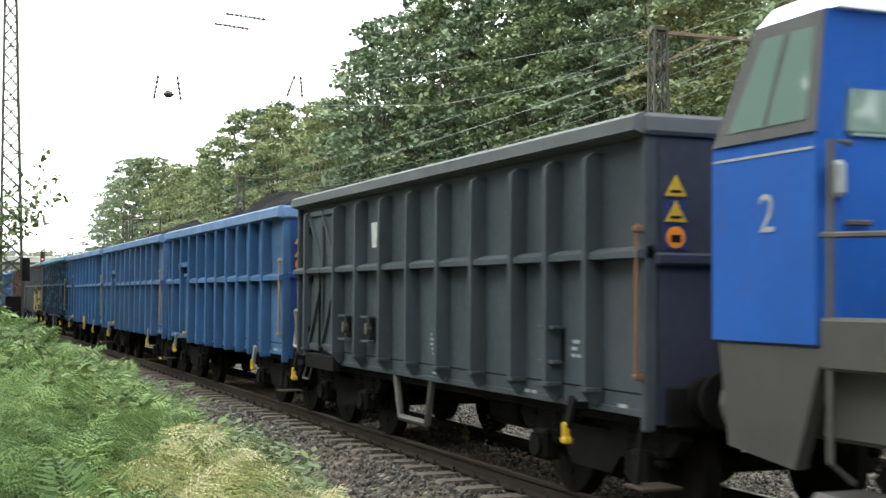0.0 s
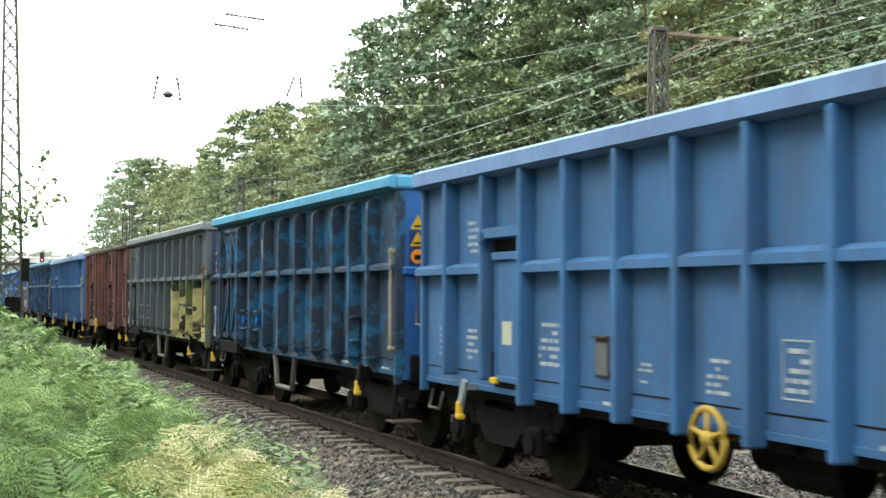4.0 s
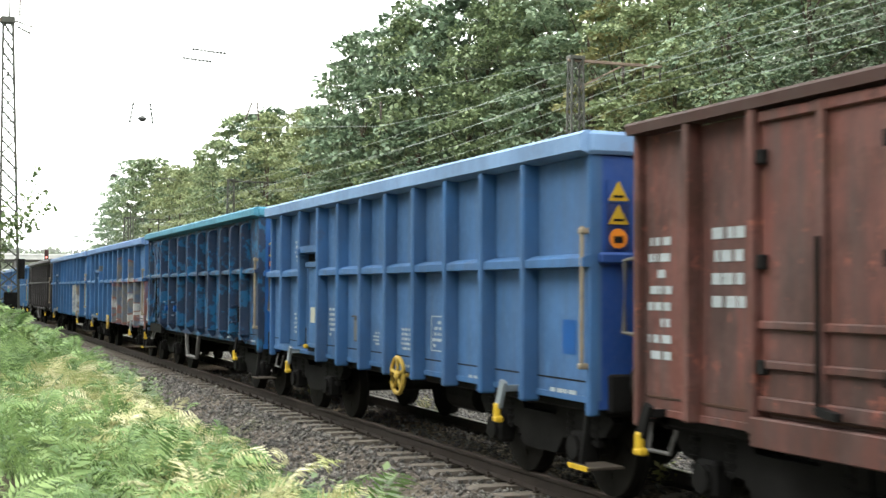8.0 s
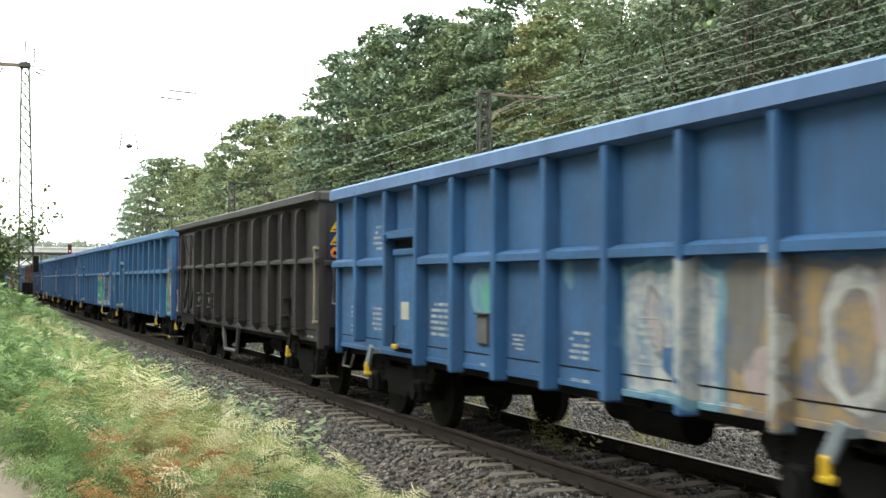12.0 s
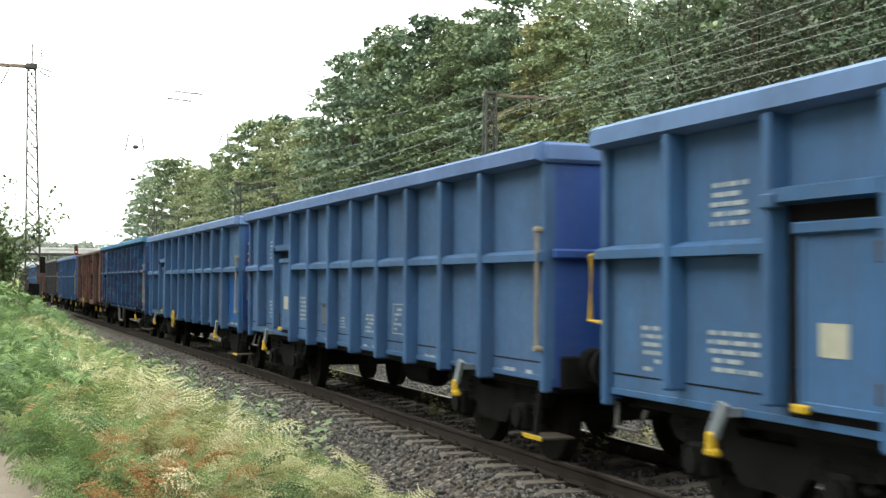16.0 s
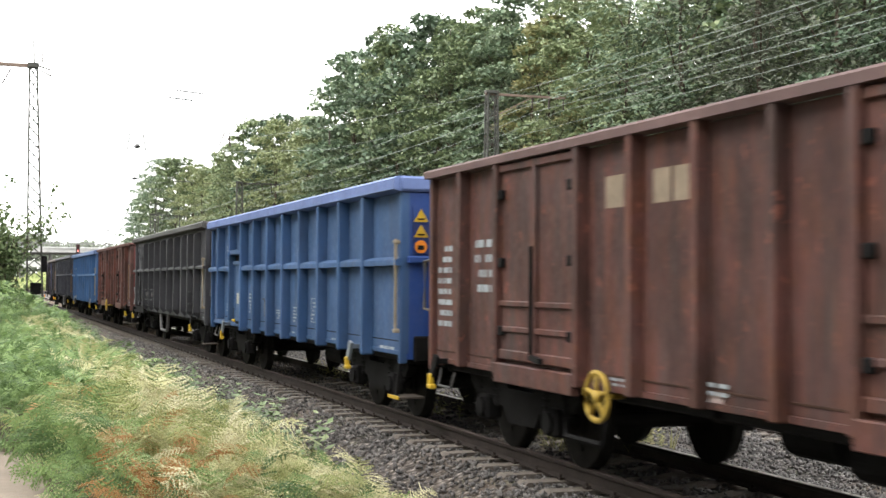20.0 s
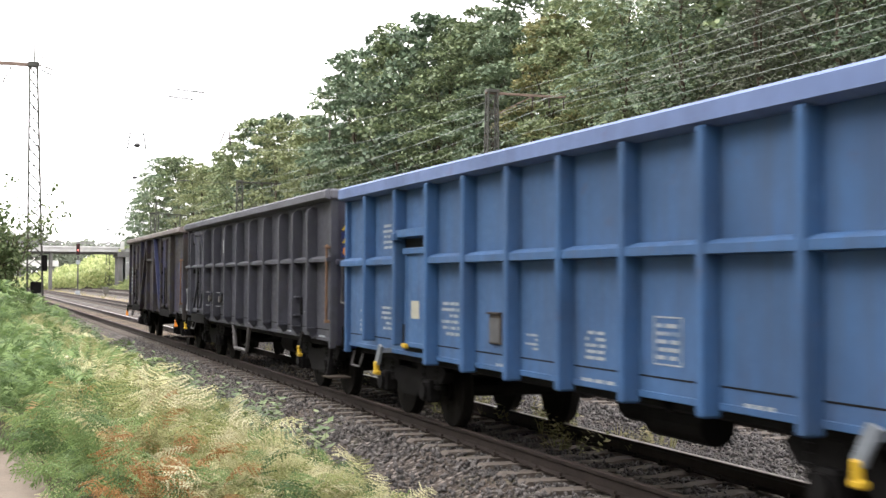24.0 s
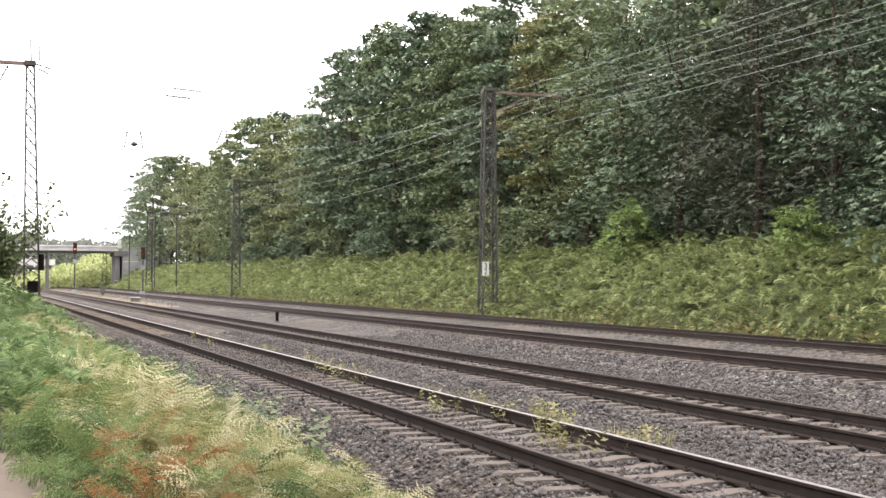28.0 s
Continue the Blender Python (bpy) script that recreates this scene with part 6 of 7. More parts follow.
    if opts.get("wheel"):
        d = opts["wheel"]
        sh = Shape()
        ring(sh, (hl - d, 0.86), 0.21, 0.055, -1.46)
        sh.bar((-1.2, hl - d, 0.86), (-1.46, hl - d, 0.86), 0.05, n=6)
        part("brake_wheel", sh, OCHRE, w, "yellow spoked hand-brake wheel", True)
    # ends
    for e in (-1, 1):
        y = e * hl
        yi, yo = (y, y + 0.05) if e < 0 else (y - 0.05, y)
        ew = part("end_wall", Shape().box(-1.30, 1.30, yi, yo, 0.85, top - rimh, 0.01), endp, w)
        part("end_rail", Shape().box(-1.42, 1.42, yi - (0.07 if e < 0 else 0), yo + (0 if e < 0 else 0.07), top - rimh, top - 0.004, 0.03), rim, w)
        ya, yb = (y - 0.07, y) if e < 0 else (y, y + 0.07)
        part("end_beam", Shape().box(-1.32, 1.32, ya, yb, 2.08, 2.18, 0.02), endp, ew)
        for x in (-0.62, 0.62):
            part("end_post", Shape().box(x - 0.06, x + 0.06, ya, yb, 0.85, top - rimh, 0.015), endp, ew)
        part("headstock", Shape().box(-1.22, 1.22, y - 0.06, y + 0.06, 0.82, 1.15, 0.02), IRON, w)
        for x in (-0.875, 0.875):
            b = part("buffer", Shape().cyl((x, 1.06), 0.12, min(y, y + e * 0.42), max(y, y + e * 0.42), 1, 14).cyl((x, 1.06), 0.17, min(y, y + e * 0.16), max(y, y + e * 0.16), 1, 14), IRON, w)
            part("buffer_head", Shape().cyl((x, 1.06), 0.225, min(y + e * 0.40, y + e * 0.46), max(y + e * 0.40, y + e * 0.46), 1, 18), IRON, b)
        part("coupling", Shape().pipe([(0, y, 1.0), (0, y + e * 0.25, 0.98), (0, y + e * 0.45, 0.86)], 0.08), IRON, w)
        part("brake_hose", Shape().pipe([(0.3, y, 0.95), (0.32, y + e * 0.2, 0.85), (0.28, y + e * 0.36, 0.62), (0.2, y + e * 0.42, 0.7)], 0.045), IRON, w)
    y = -hl - 0.012
    if opts.get("signs", True):
        for z, tri in ((2.70, 1), (2.50, 1), (2.30, 0)):
            x = -1.13
            bk = part("warning_sign", Shape().box(x - 0.105, x + 0.105, y - 0.004, y + 0.006, z - 0.095, z + 0.095), SIGNBLUE if z < 2.7 else endp, w, "blue plate with a yellow warning shape")
            if tri:
                part("triangle", Shape().prism([(x - 0.098, z - 0.08), (x + 0.098, z - 0.08), (x, z + 0.09)], y - 0.009, y - 0.005), YELLOW, bk)
                part("bar", Shape().box(x - 0.05, x + 0.05, y - 0.013, y - 0.0095, z - 0.055, z - 0.033), IRON, bk)
            else:
                part("disc", Shape().cyl((x, z), 0.085, y - 0.009, y - 0.005, 1, 18), ORANGE, bk)
                part("bar", Shape().box(x - 0.045, x + 0.045, y - 0.013, y - 0.0095, z - 0.04, z + 0.02), IRON, bk)
    if opts.get("lone_sign"):
        part("warning_triangle", Shape().prism([(-1.14, 1.98), (-0.92, 1.98), (-1.03, 2.17)], y - 0.006, y + 0.004), YELLOW, w, "yellow warning triangle")
    # ladder rail on the end
    za, zb, thick = (1.62, 1.06, 0.085) if kind == "B" else (2.12, 1.5, 0.05)
    lr = Shape().pipe([(-1.33, hl, za), (-1.36, hl + 0.26, za - 0.02), (-1.36, hl + 0.28, zb + 0.02), (-1.33, hl, zb)], thick, 7)
    part("end_handrail", lr, opts.get("staple", HANDLE if kind == "B" else STEEL), w)
    # brake gear between the bogies
    part("air_tank", Shape().cyl((-0.6, 0.62), 0.17, -1.9, -0.9, 1, 14), IRON, w)
    part("brake_rod", Shape().bar((-0.45, -hl + 3.2, 0.66), (-0.45, hl - 3.4, 0.70), 0.04, n=6).bar((0.45, -hl + 3.2, 0.66), (0.45, hl - 3.4, 0.70), 0.04, n=6), IRON, w)
    part("brake_cylinder", Shape().cyl((0.1, 0.58), 0.2, 0.2, 0.9, 1, 14), IRON, w)
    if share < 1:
        # shortened to fit the camera's view: every part of the body is set closer along the wagon
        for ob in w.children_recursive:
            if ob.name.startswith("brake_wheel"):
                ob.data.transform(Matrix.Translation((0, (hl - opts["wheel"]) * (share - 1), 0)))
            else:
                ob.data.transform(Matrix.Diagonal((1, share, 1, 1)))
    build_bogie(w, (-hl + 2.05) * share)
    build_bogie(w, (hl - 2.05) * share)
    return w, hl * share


BLUE = (0.025, 0.085, 0.200)
BLUE_RIM_LIT = (0.0920, 0.1600, 0.3080)
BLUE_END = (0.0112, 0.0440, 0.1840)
DARK = (0.034, 0.044, 0.056)
DARK_RIM_LIT = (0.082, 0.088, 0.098)
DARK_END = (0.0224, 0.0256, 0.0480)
TEAL = (0.0088, 0.0208, 0.0440)
TEAL_RIM_LIT = (0.0480, 0.1920, 0.3200)
TEAL_END = (0.0096, 0.0800, 0.2640)
BROWN = (0.092, 0.033, 0.026)
RED = (0.1120, 0.0360, 0.0272)
LEVER = plain("lever_grey", (0.16, 0.18, 0.20), 0.6)

def sprayed(long, rows):
    """Sprayed shapes, given by their distance from the wagon's rear, as paint() takes them."""
    return tuple((k, long / 2 - d, z, rd, rz, t, c, o) for k, d, z, rd, rz, t, c, o in rows)


S_GREY, S_WHITE, S_PINK, S_TAN, S_RED = (0.125, 0.12, 0.115), (0.36, 0.36, 0.35), (0.30, 0.24, 0.24), (0.24, 0.17, 0.09), (0.17, 0.07, 0.055)
S_OLIVE, S_YELLOW, S_BLACK, S_LIME, S_MINT, S_TURQ, S_SKY = (0.075, 0.095, 0.018), (0.36, 0.34, 0.13), (0.012, 0.012, 0.012), (0.10, 0.24, 0.02), (0.085, 0.27, 0.20), (0.05, 0.33, 0.27), (0.13, 0.24, 0.30)
S_CREAM = (0.37, 0.335, 0.155)
TAGS_YELLOW = sprayed(14.1, [
    ("area", 11.35, 1.45, 2.8, 0.66, 0, S_OLIVE, None),
    ("fill", 9.30, 1.42, 0.64, 0.65, 10, S_CREAM, S_BLACK), ("fill", 9.70, 0.98, 0.39, 0.32, 0, S_CREAM, None), ("fill", 9.72, 1.30, 0.12, 0.19, 0, S_OLIVE, S_BLACK),
    ("fill", 10.37, 1.18, 0.64, 0.58, 0, S_CREAM, S_BLACK), ("fill", 10.30, 1.76, 0.57, 0.14, -24, S_CREAM, S_BLACK), ("fill", 10.85, 1.24, 0.15, 0.20, 0, S_OLIVE, S_BLACK),
    ("fill", 11.30, 1.30, 0.53, 0.75, -12, S_CREAM, S_BLACK), ("fill", 11.05, 1.72, 0.23, 0.17, 0, S_CREAM, None), ("fill", 11.72, 1.10, 0.05, 0.25, -18, S_BLACK, None),
    ("fill", 12.45, 1.28, 0.71, 0.71, 5, S_CREAM, S_BLACK), ("fill", 12.60, 1.48, 0.19, 0.19, 10, S_OLIVE, S_BLACK), ("fill", 12.95, 1.10, 0.08, 0.14, 10, S_BLACK, None),
    ("fill", 13.15, 1.35, 0.30, 0.75, -8, S_CREAM, S_BLACK), ("fill", 13.52, 1.58, 0.41, 0.22, 28, S_CREAM, S_BLACK), ("fill", 13.36, 1.08, 0.45, 0.39, 0, S_CREAM, S_BLACK),
    ("fill", 13.72, 1.30, 0.11, 0.13, 0, S_OLIVE, S_BLACK)])
SMALL_TAGS = sprayed(14.1, [
    ("fill", 3.2, 2.65, 0.5, 0.22, 20, (0.10, 0.08, 0.05), None), ("fill", 3.3, 2.68, 0.28, 0.10, 0, BLUE, None), ("fill", 4.1, 2.6, 0.35, 0.12, -25, (0.10, 0.08, 0.05), None),
    ("fill", 4.55, 2.62, 0.2, 0.2, 30, S_SKY, None), ("fill", 4.4, 1.55, 0.42, 0.22, 15, S_WHITE, None), ("fill", 4.7, 1.62, 0.3, 0.12, -35, S_SKY, None),
    ("fill", 5.95, 1.5, 0.32, 0.32, 0, S_LIME, None), ("fill", 5.95, 1.5, 0.1, 0.12, 0, BLUE, None)])
TAGS_GREY = SMALL_TAGS + sprayed(14.1, [
    ("area", 10.6, 1.45, 3.7, 0.64, 0, S_GREY, S_RED),
    ("fill", 9.0, 2.35, 0.75, 0.42, 0, S_GREY, S_RED), ("fill", 11.6, 2.3, 0.9, 0.35, 10, S_GREY, S_RED), ("ring", 7.25, 1.45, 0.42, 0.48, 0, S_WHITE, S_RED), ("fill", 7.3, 1.05, 0.18, 0.3, 10, S_RED, None),
    ("fill", 8.15, 1.55, 0.10, 0.52, 24, S_WHITE, S_RED), ("fill", 8.7, 1.55, 0.09, 0.45, -22, S_WHITE, S_RED), ("fill", 8.3, 1.0, 0.75, 0.06, 8, S_WHITE, S_RED),
    ("ring", 9.6, 1.45, 0.5, 0.52, 0, S_WHITE, S_RED), ("fill", 10.4, 1.4, 0.11, 0.55, 8, S_WHITE, S_RED), ("fill", 10.85, 1.3, 0.45, 0.09, 30, S_RED, None), ("ring", 11.6, 1.4, 0.42, 0.5, 20, S_WHITE, S_RED),
    ("fill", 12.5, 1.5, 0.1, 0.52, -18, S_WHITE, S_RED), ("fill", 12.95, 1.15, 0.5, 0.1, 12, S_WHITE, S_RED), ("ring", 13.5, 1.5, 0.35, 0.42, 0, S_PINK, S_RED)])
TAGS_PALE = sprayed(14.1, [
    ("fill", 5.65, 1.75, 0.36, 0.26, 0, S_SKY, None), ("fill", 5.8, 1.65, 0.2, 0.16, 30, S_MINT, None), ("fill", 7.9, 1.9, 0.12, 0.14, 0, S_SKY, None),
    ("area", 9.7, 1.45, 0.78, 0.56, 0, S_WHITE, S_SKY), ("area", 11.5, 1.4, 1.05, 0.60, 0, S_TAN, S_GREY), ("fill", 10.75, 1.6, 0.28, 0.4, 10, S_GREY, None),
    ("fill", 9.5, 1.55, 0.14, 0.32, -20, S_PINK, S_GREY), ("fill", 9.85, 1.15, 0.3, 0.16, 25, BLUE, None), ("ring", 12.0, 1.5, 0.36, 0.5, 0, S_WHITE, S_GREY), ("fill", 11.0, 1.2, 0.22, 0.18, 0, S_PINK, None), ("fill", 12.35, 1.7, 0.14, 0.3, 12, S_PINK, None),
    ("fill", 10.05, 1.45, 0.1, 0.62, 4, S_WHITE, None), ("fill", 11.3, 1.5, 0.09, 0.6, -3, S_WHITE, None), ("fill", 13.2, 1.78, 0.32, 0.16, 20, S_SKY, None), ("fill", 13.1, 1.5, 0.3, 0.13, -15, S_SKY, None), ("fill", 13.2, 1.25, 0.26, 0.13, 10, S_SKY, None)])
REAR_TAGS = sprayed(14.1, [
    ("area", 0.55, 1.45, 0.62, 0.62, 0, S_GREY, S_MINT), ("fill", 0.6, 1.6, 0.3, 0.42, 0, S_SKY, S_GREY), ("fill", 0.75, 1.1, 0.3, 0.16, 0, S_TURQ, None), ("fill", 1.15, 1.4, 0.2, 0.32, 0, S_BLACK, S_TAN), ("fill", 1.12, 1.45, 0.07, 0.12, 20, S_GREY, None),
    ("fill", 1.75, 1.75, 0.42, 0.2, 0, S_PINK, None), ("fill", 1.5, 1.68, 0.08, 0.28, 12, S_LIME, None), ("fill", 3.2, 1.8, 0.35, 0.25, 0, S_SKY, None), ("fill", 3.3, 1.3, 0.2, 0.3, 10, S_SKY, None)])
TAGS_MIXED = REAR_TAGS + sprayed(14.1, [
    ("area", 6.2, 1.42, 2.4, 0.62, 0, S_GREY, S_PINK), ("area", 10.9, 1.45, 2.9, 0.62, 0, S_GREY, S_WHITE), ("fill", 4.4, 1.85, 0.45, 0.10, 6, S_WHITE, S_BLACK), ("fill", 5.7, 1.86, 0.5, 0.10, -6, S_YELLOW, S_BLACK), ("fill", 6.9, 1.86, 0.5, 0.10, 5, S_WHITE, S_BLACK),
    ("fill", 6.65, 1.35, 0.09, 0.5, 14, S_PINK, S_BLACK), ("fill", 7.15, 1.3, 0.1, 0.3, -20, S_BLACK, None), ("fill", 7.3, 1.15, 0.2, 0.12, 20, S_WHITE, None),
    ("fill", 8.2, 1.65, 0.55, 0.33, 0, (0.30, 0.29, 0.13), S_WHITE), ("fill", 8.1, 1.2, 0.36, 0.22, 0, (0.06, 0.10, 0.18), None), ("fill", 9.2, 1.2, 0.42, 0.62, -14, S_TURQ, S_WHITE), ("fill", 9.3, 1.5, 0.1, 0.3, -10, (0.22, 0.12, 0.26), None),
    ("fill", 9.75, 1.5, 0.09, 0.62, 22, S_BLACK, S_WHITE), ("ring", 10.7, 1.5, 0.42, 0.45, 0, S_WHITE, S_BLACK), ("fill", 11.7, 1.45, 0.5, 0.4, 15, (0.30, 0.29, 0.13), S_BLACK), ("fill", 12.7, 1.4, 0.3, 0.55, -10, S_TURQ, S_BLACK), ("fill", 13.4, 1.6, 0.35, 0.2, 0, S_WHITE, S_BLACK)])
TAGS_MINT = sprayed(14.1, [
    ("fill", 6.9, 1.5, 0.3, 0.3, 10, S_SKY, None), ("fill", 7.1, 1.3, 0.08, 0.35, 20, S_WHITE, None), ("fill", 8.2, 1.75, 0.35, 0.2, 0, S_WHITE, None), ("fill", 8.3, 1.4, 0.08, 0.4, -22, S_WHITE, None), ("fill", 8.05, 1.25, 0.3, 0.07, 25, S_SKY, None),
    ("area", 10.8, 1.5, 1.85, 0.56, 0, S_MINT, S_WHITE), ("fill", 10.9, 1.95, 1.3, 0.11, 0, S_PINK, None), ("fill", 9.3, 1.3, 0.08, 0.42, 5, S_WHITE, None), ("fill", 10.3, 1.2, 0.16, 0.2, 0, S_WHITE, None), ("fill", 11.25, 1.5, 0.10, 0.6, 0, S_WHITE, None),
    ("fill", 12.2, 1.15, 0.2, 0.16, 20, S_WHITE, None), ("fill", 12.6, 1.0, 0.4, 0.09, 0, S_WHITE, None), ("fill", 10.0, 0.98, 0.4, 0.07, 0, S_WHITE, None), ("fill", 11.8, 1.45, 0.06, 0.3, -8, S_WHITE, None)])

PATCH = plain("blue_touch_up", (0.005, 0.055, 0.20), 0.5, var=0.1)
PALE_PATCH = plain("pale_primer", (0.26, 0.20, 0.185), 0.7, var=0.2, scale=2)
GREY_PATCH = plain("grey_primer", (0.075, 0.078, 0.085), 0.7, var=0.2, scale=2)

A_LAB = "blue ribbed open coal wagon with small hatch"
B_LAB = "dark grey open wagon with braced door"
T_LAB = "dark open wagon with peeling teal-blue paint"
WAGONS = []


def add_wagon(kind, label, colour, rim, opts):
    n = len(WAGONS)
    ob, half = build_wagon(n, kind, label, colour, rim, n + 1, opts)
    WAGONS.append((ob, REAR[n] - half))


add_wagon("B", B_LAB + " behind the locomotive", DARK, DARK_RIM_LIT, dict(heap=0.6, end=DARK_END, rail=RUSTRAIL))
add_wagon("A", A_LAB, BLUE, BLUE_RIM_LIT, dict(end=BLUE_END, heap=0.95))
add_wagon("A", A_LAB, (0.036, 0.092, 0.200), BLUE_RIM_LIT, dict(end=BLUE_END, heap=0.85, staple=YELLOW, yellow_step=True, plates=((13.2, 13.6, 1.2, 1.55, PATCH, "fresh blue patch"),)))
add_wagon("A", A_LAB + " and brake wheel", BLUE, BLUE_RIM_LIT, dict(end=BLUE_END, wheel=8.2, yellow_step=True))
add_wagon("B", T_LAB, TEAL, TEAL_RIM_LIT, dict(patches=(0.0104, 0.0800, 0.1680), end=TEAL_END, pin=PATCH))
add_wagon("B", "dark grey open wagon with yellow spray-painted letters", (0.060, 0.072, 0.083), (0.125, 0.138, 0.150), dict(end=(0.0176, 0.0240, 0.0600), mark=True, rail=RUSTRAIL,
        tags=TAGS_YELLOW, tag_posts=True))
add_wagon("C", "weathered red-brown open wagon with patched sides", (0.105, 0.036, 0.030), (0.0400, 0.0176, 0.0144), dict(end=(0.1280, 0.0400, 0.0360), wheel=4.6, signs=False, lone_sign=True, rail=RUSTBOX, dirt=0.8, patches=(0.085, 0.028, 0.021), rust=0.5,
        plates=((2.9, 3.25, 1.3, 1.75, PALE_PATCH, "pale primer patch"), (4.55, 4.95, 1.2, 1.8, PALE_PATCH, "pale primer patch"), (10.6, 11.3, 1.15, 1.95, PALE_PATCH, "pale primer patch"))))
add_wagon("A", A_LAB + " and brake wheel", (0.0272, 0.0840, 0.2000), (0.1200, 0.2000, 0.3440), dict(end=BLUE_END, wheel=8.2, yellow_step=True, plates=((13.3, 13.62, 1.3, 1.6, PATCH, "fresh blue patch"),)))
add_wagon("B", T_LAB, (0.0096, 0.0240, 0.0600), (0.0480, 0.1760, 0.2560), dict(patches=(0.0088, 0.085, 0.19), end=TEAL_END, pin=PATCH))
add_wagon("A", "blue ribbed open wagon covered in grey and red graffiti", BLUE, BLUE_RIM_LIT, dict(end=BLUE_END, wheel=6.3, yellow_step=True,
        tags=TAGS_GREY, tag_posts=True))
add_wagon("A", "blue ribbed open wagon with small pale graffiti", BLUE, BLUE_RIM_LIT, dict(end=BLUE_END, tags=TAGS_PALE, tag_posts=True))
add_wagon("B", "near-black open wagon dulled with coal dust", (0.023, 0.0195, 0.0205), (0.042, 0.038, 0.039), dict(end=(0.0176, 0.0160, 0.0200), mark=False))
add_wagon("A", "blue ribbed open wagon with yellow and grey graffiti", (0.031, 0.095, 0.203), (0.0720, 0.1600, 0.3040), dict(end=BLUE_END, yellow_step=True, wheel=None, staple=YELLOW,
        tags=TAGS_MIXED))
add_wagon("A", "blue ribbed open wagon with mint green graffiti", (0.031, 0.088, 0.195), BLUE_RIM_LIT, dict(end=BLUE_END, staple=YELLOW, yellow_step=True,
        tags=TAGS_MINT, tag_posts=True, plates=((12.68, 13.98, 1.06, 1.98, PATCH, "bright blue repainted panel"),)))
add_wagon("A", A_LAB, (0.031, 0.081, 0.180), (0.0680, 0.1200, 0.2560), dict(end=BLUE_END, signs=False, yellow_step=True))
add_wagon("A", A_LAB + " and repainted corner", (0.0280, 0.0760, 0.1680), (0.0920, 0.1480, 0.2800), dict(end=(0.0160, 0.0480, 0.1920), wheel=5.4, yellow_step=True, plates=((12.7, 14.2, 1.05, 1.98, PATCH, "bright blue repainted panel"), (11.45, 12.5, 1.05, 2.0, GREY_PATCH, "grey primer patch"))))
add_wagon("B", T_LAB, (0.014, 0.030, 0.085), (0.0280, 0.1300, 0.2600), dict(patches=(0.0104, 0.072, 0.165), end=TEAL_END, plates=((12.2, 13.9, 1.05, 1.6, GREY_PATCH, "grey repaired corner"),)))
add_wagon("C", "dusty dark brown open wagon with a yellow brake wheel", BROWN, (0.1280, 0.0800, 0.0760), dict(end=(0.1040, 0.0400, 0.0320), wheel=4.6, rail=RUSTRAIL, dirt=0.8, patches=(0.10, 0.036, 0.022), rust=0.6, plates=((8.2, 9.6, 1.2, 1.8, plain("rust_patch", (0.1760, 0.0480, 0.0120), 0.8, var=0.3), "bright rust patch"), (6.0, 6.4, 0.9, 1.05, PALE_PATCH, "pale label plate"))))
add_wagon("A", A_LAB, (0.0270, 0.0690, 0.1600), (0.1040, 0.1480, 0.3120), dict(end=BLUE_END, yellow_step=True))
add_wagon("B", "brownish dark open wagon coated with coal dust", (0.035, 0.035, 0.040), (0.0520, 0.0496, 0.0464), dict(end=(0.0320, 0.0280, 0.0280), mark=False, plates=((13.0, 14.0, 1.2, 1.75, GREY_PATCH, "grey-blue repaired corner"),)))
add_wagon("C", "rusty red open wagon with worn doors", RED, (0.0960, 0.0360, 0.0320), dict(end=(0.1200, 0.0320, 0.0280), wheel=4.6, signs=False, rail=RUSTRAIL, dirt=0.8, patches=(0.07, 0.024, 0.018), rust=0.6))
add_wagon("A", A_LAB, (0.0304, 0.0840, 0.1880), (0.1040, 0.1520, 0.2880), dict(end=BLUE_END))
add_wagon("B", B_LAB, (0.040, 0.041, 0.054), (0.085, 0.086, 0.10), dict(end=(0.0240, 0.0240, 0.0400), rail=RUSTRAIL, patches=(0.040, 0.042, 0.050)))
add_wagon("D", "grimy dark open wagon with diagonal braces at the train's end", (0.0256, 0.0224, 0.0192), (0.1600, 0.1360, 0.1240), dict(heap=0.75, end=(0.0480, 0.0360, 0.0280), rail=RUSTRAIL, patches=(0.021, 0.021, 0.050), dirt=0.7,
        tags=sprayed(12.45, [("fill", 11.25, 1.75, 0.95, 0.55, 0, (0.021, 0.024, 0.07), None), ("fill", 10.9, 1.25, 0.35, 0.3, 10, (0.014, 0.02, 0.085), None), ("fill", 6.0, 1.55, 0.3, 0.35, 0, (0.02, 0.024, 0.065), None), ("fill", 11.9, 2.3, 0.5, 0.3, 0, (0.02, 0.022, 0.05), None)]),
        plates=((8.55, 9.33, 1.18, 2.95, plain("indigo_paint", (0.016, 0.016, 0.046), 0.6, var=0.4), "indigo painted door half"),), brace=plain("indigo_brace", (0.022, 0.026, 0.064), 0.6, var=0.3), stirrup=IRON))


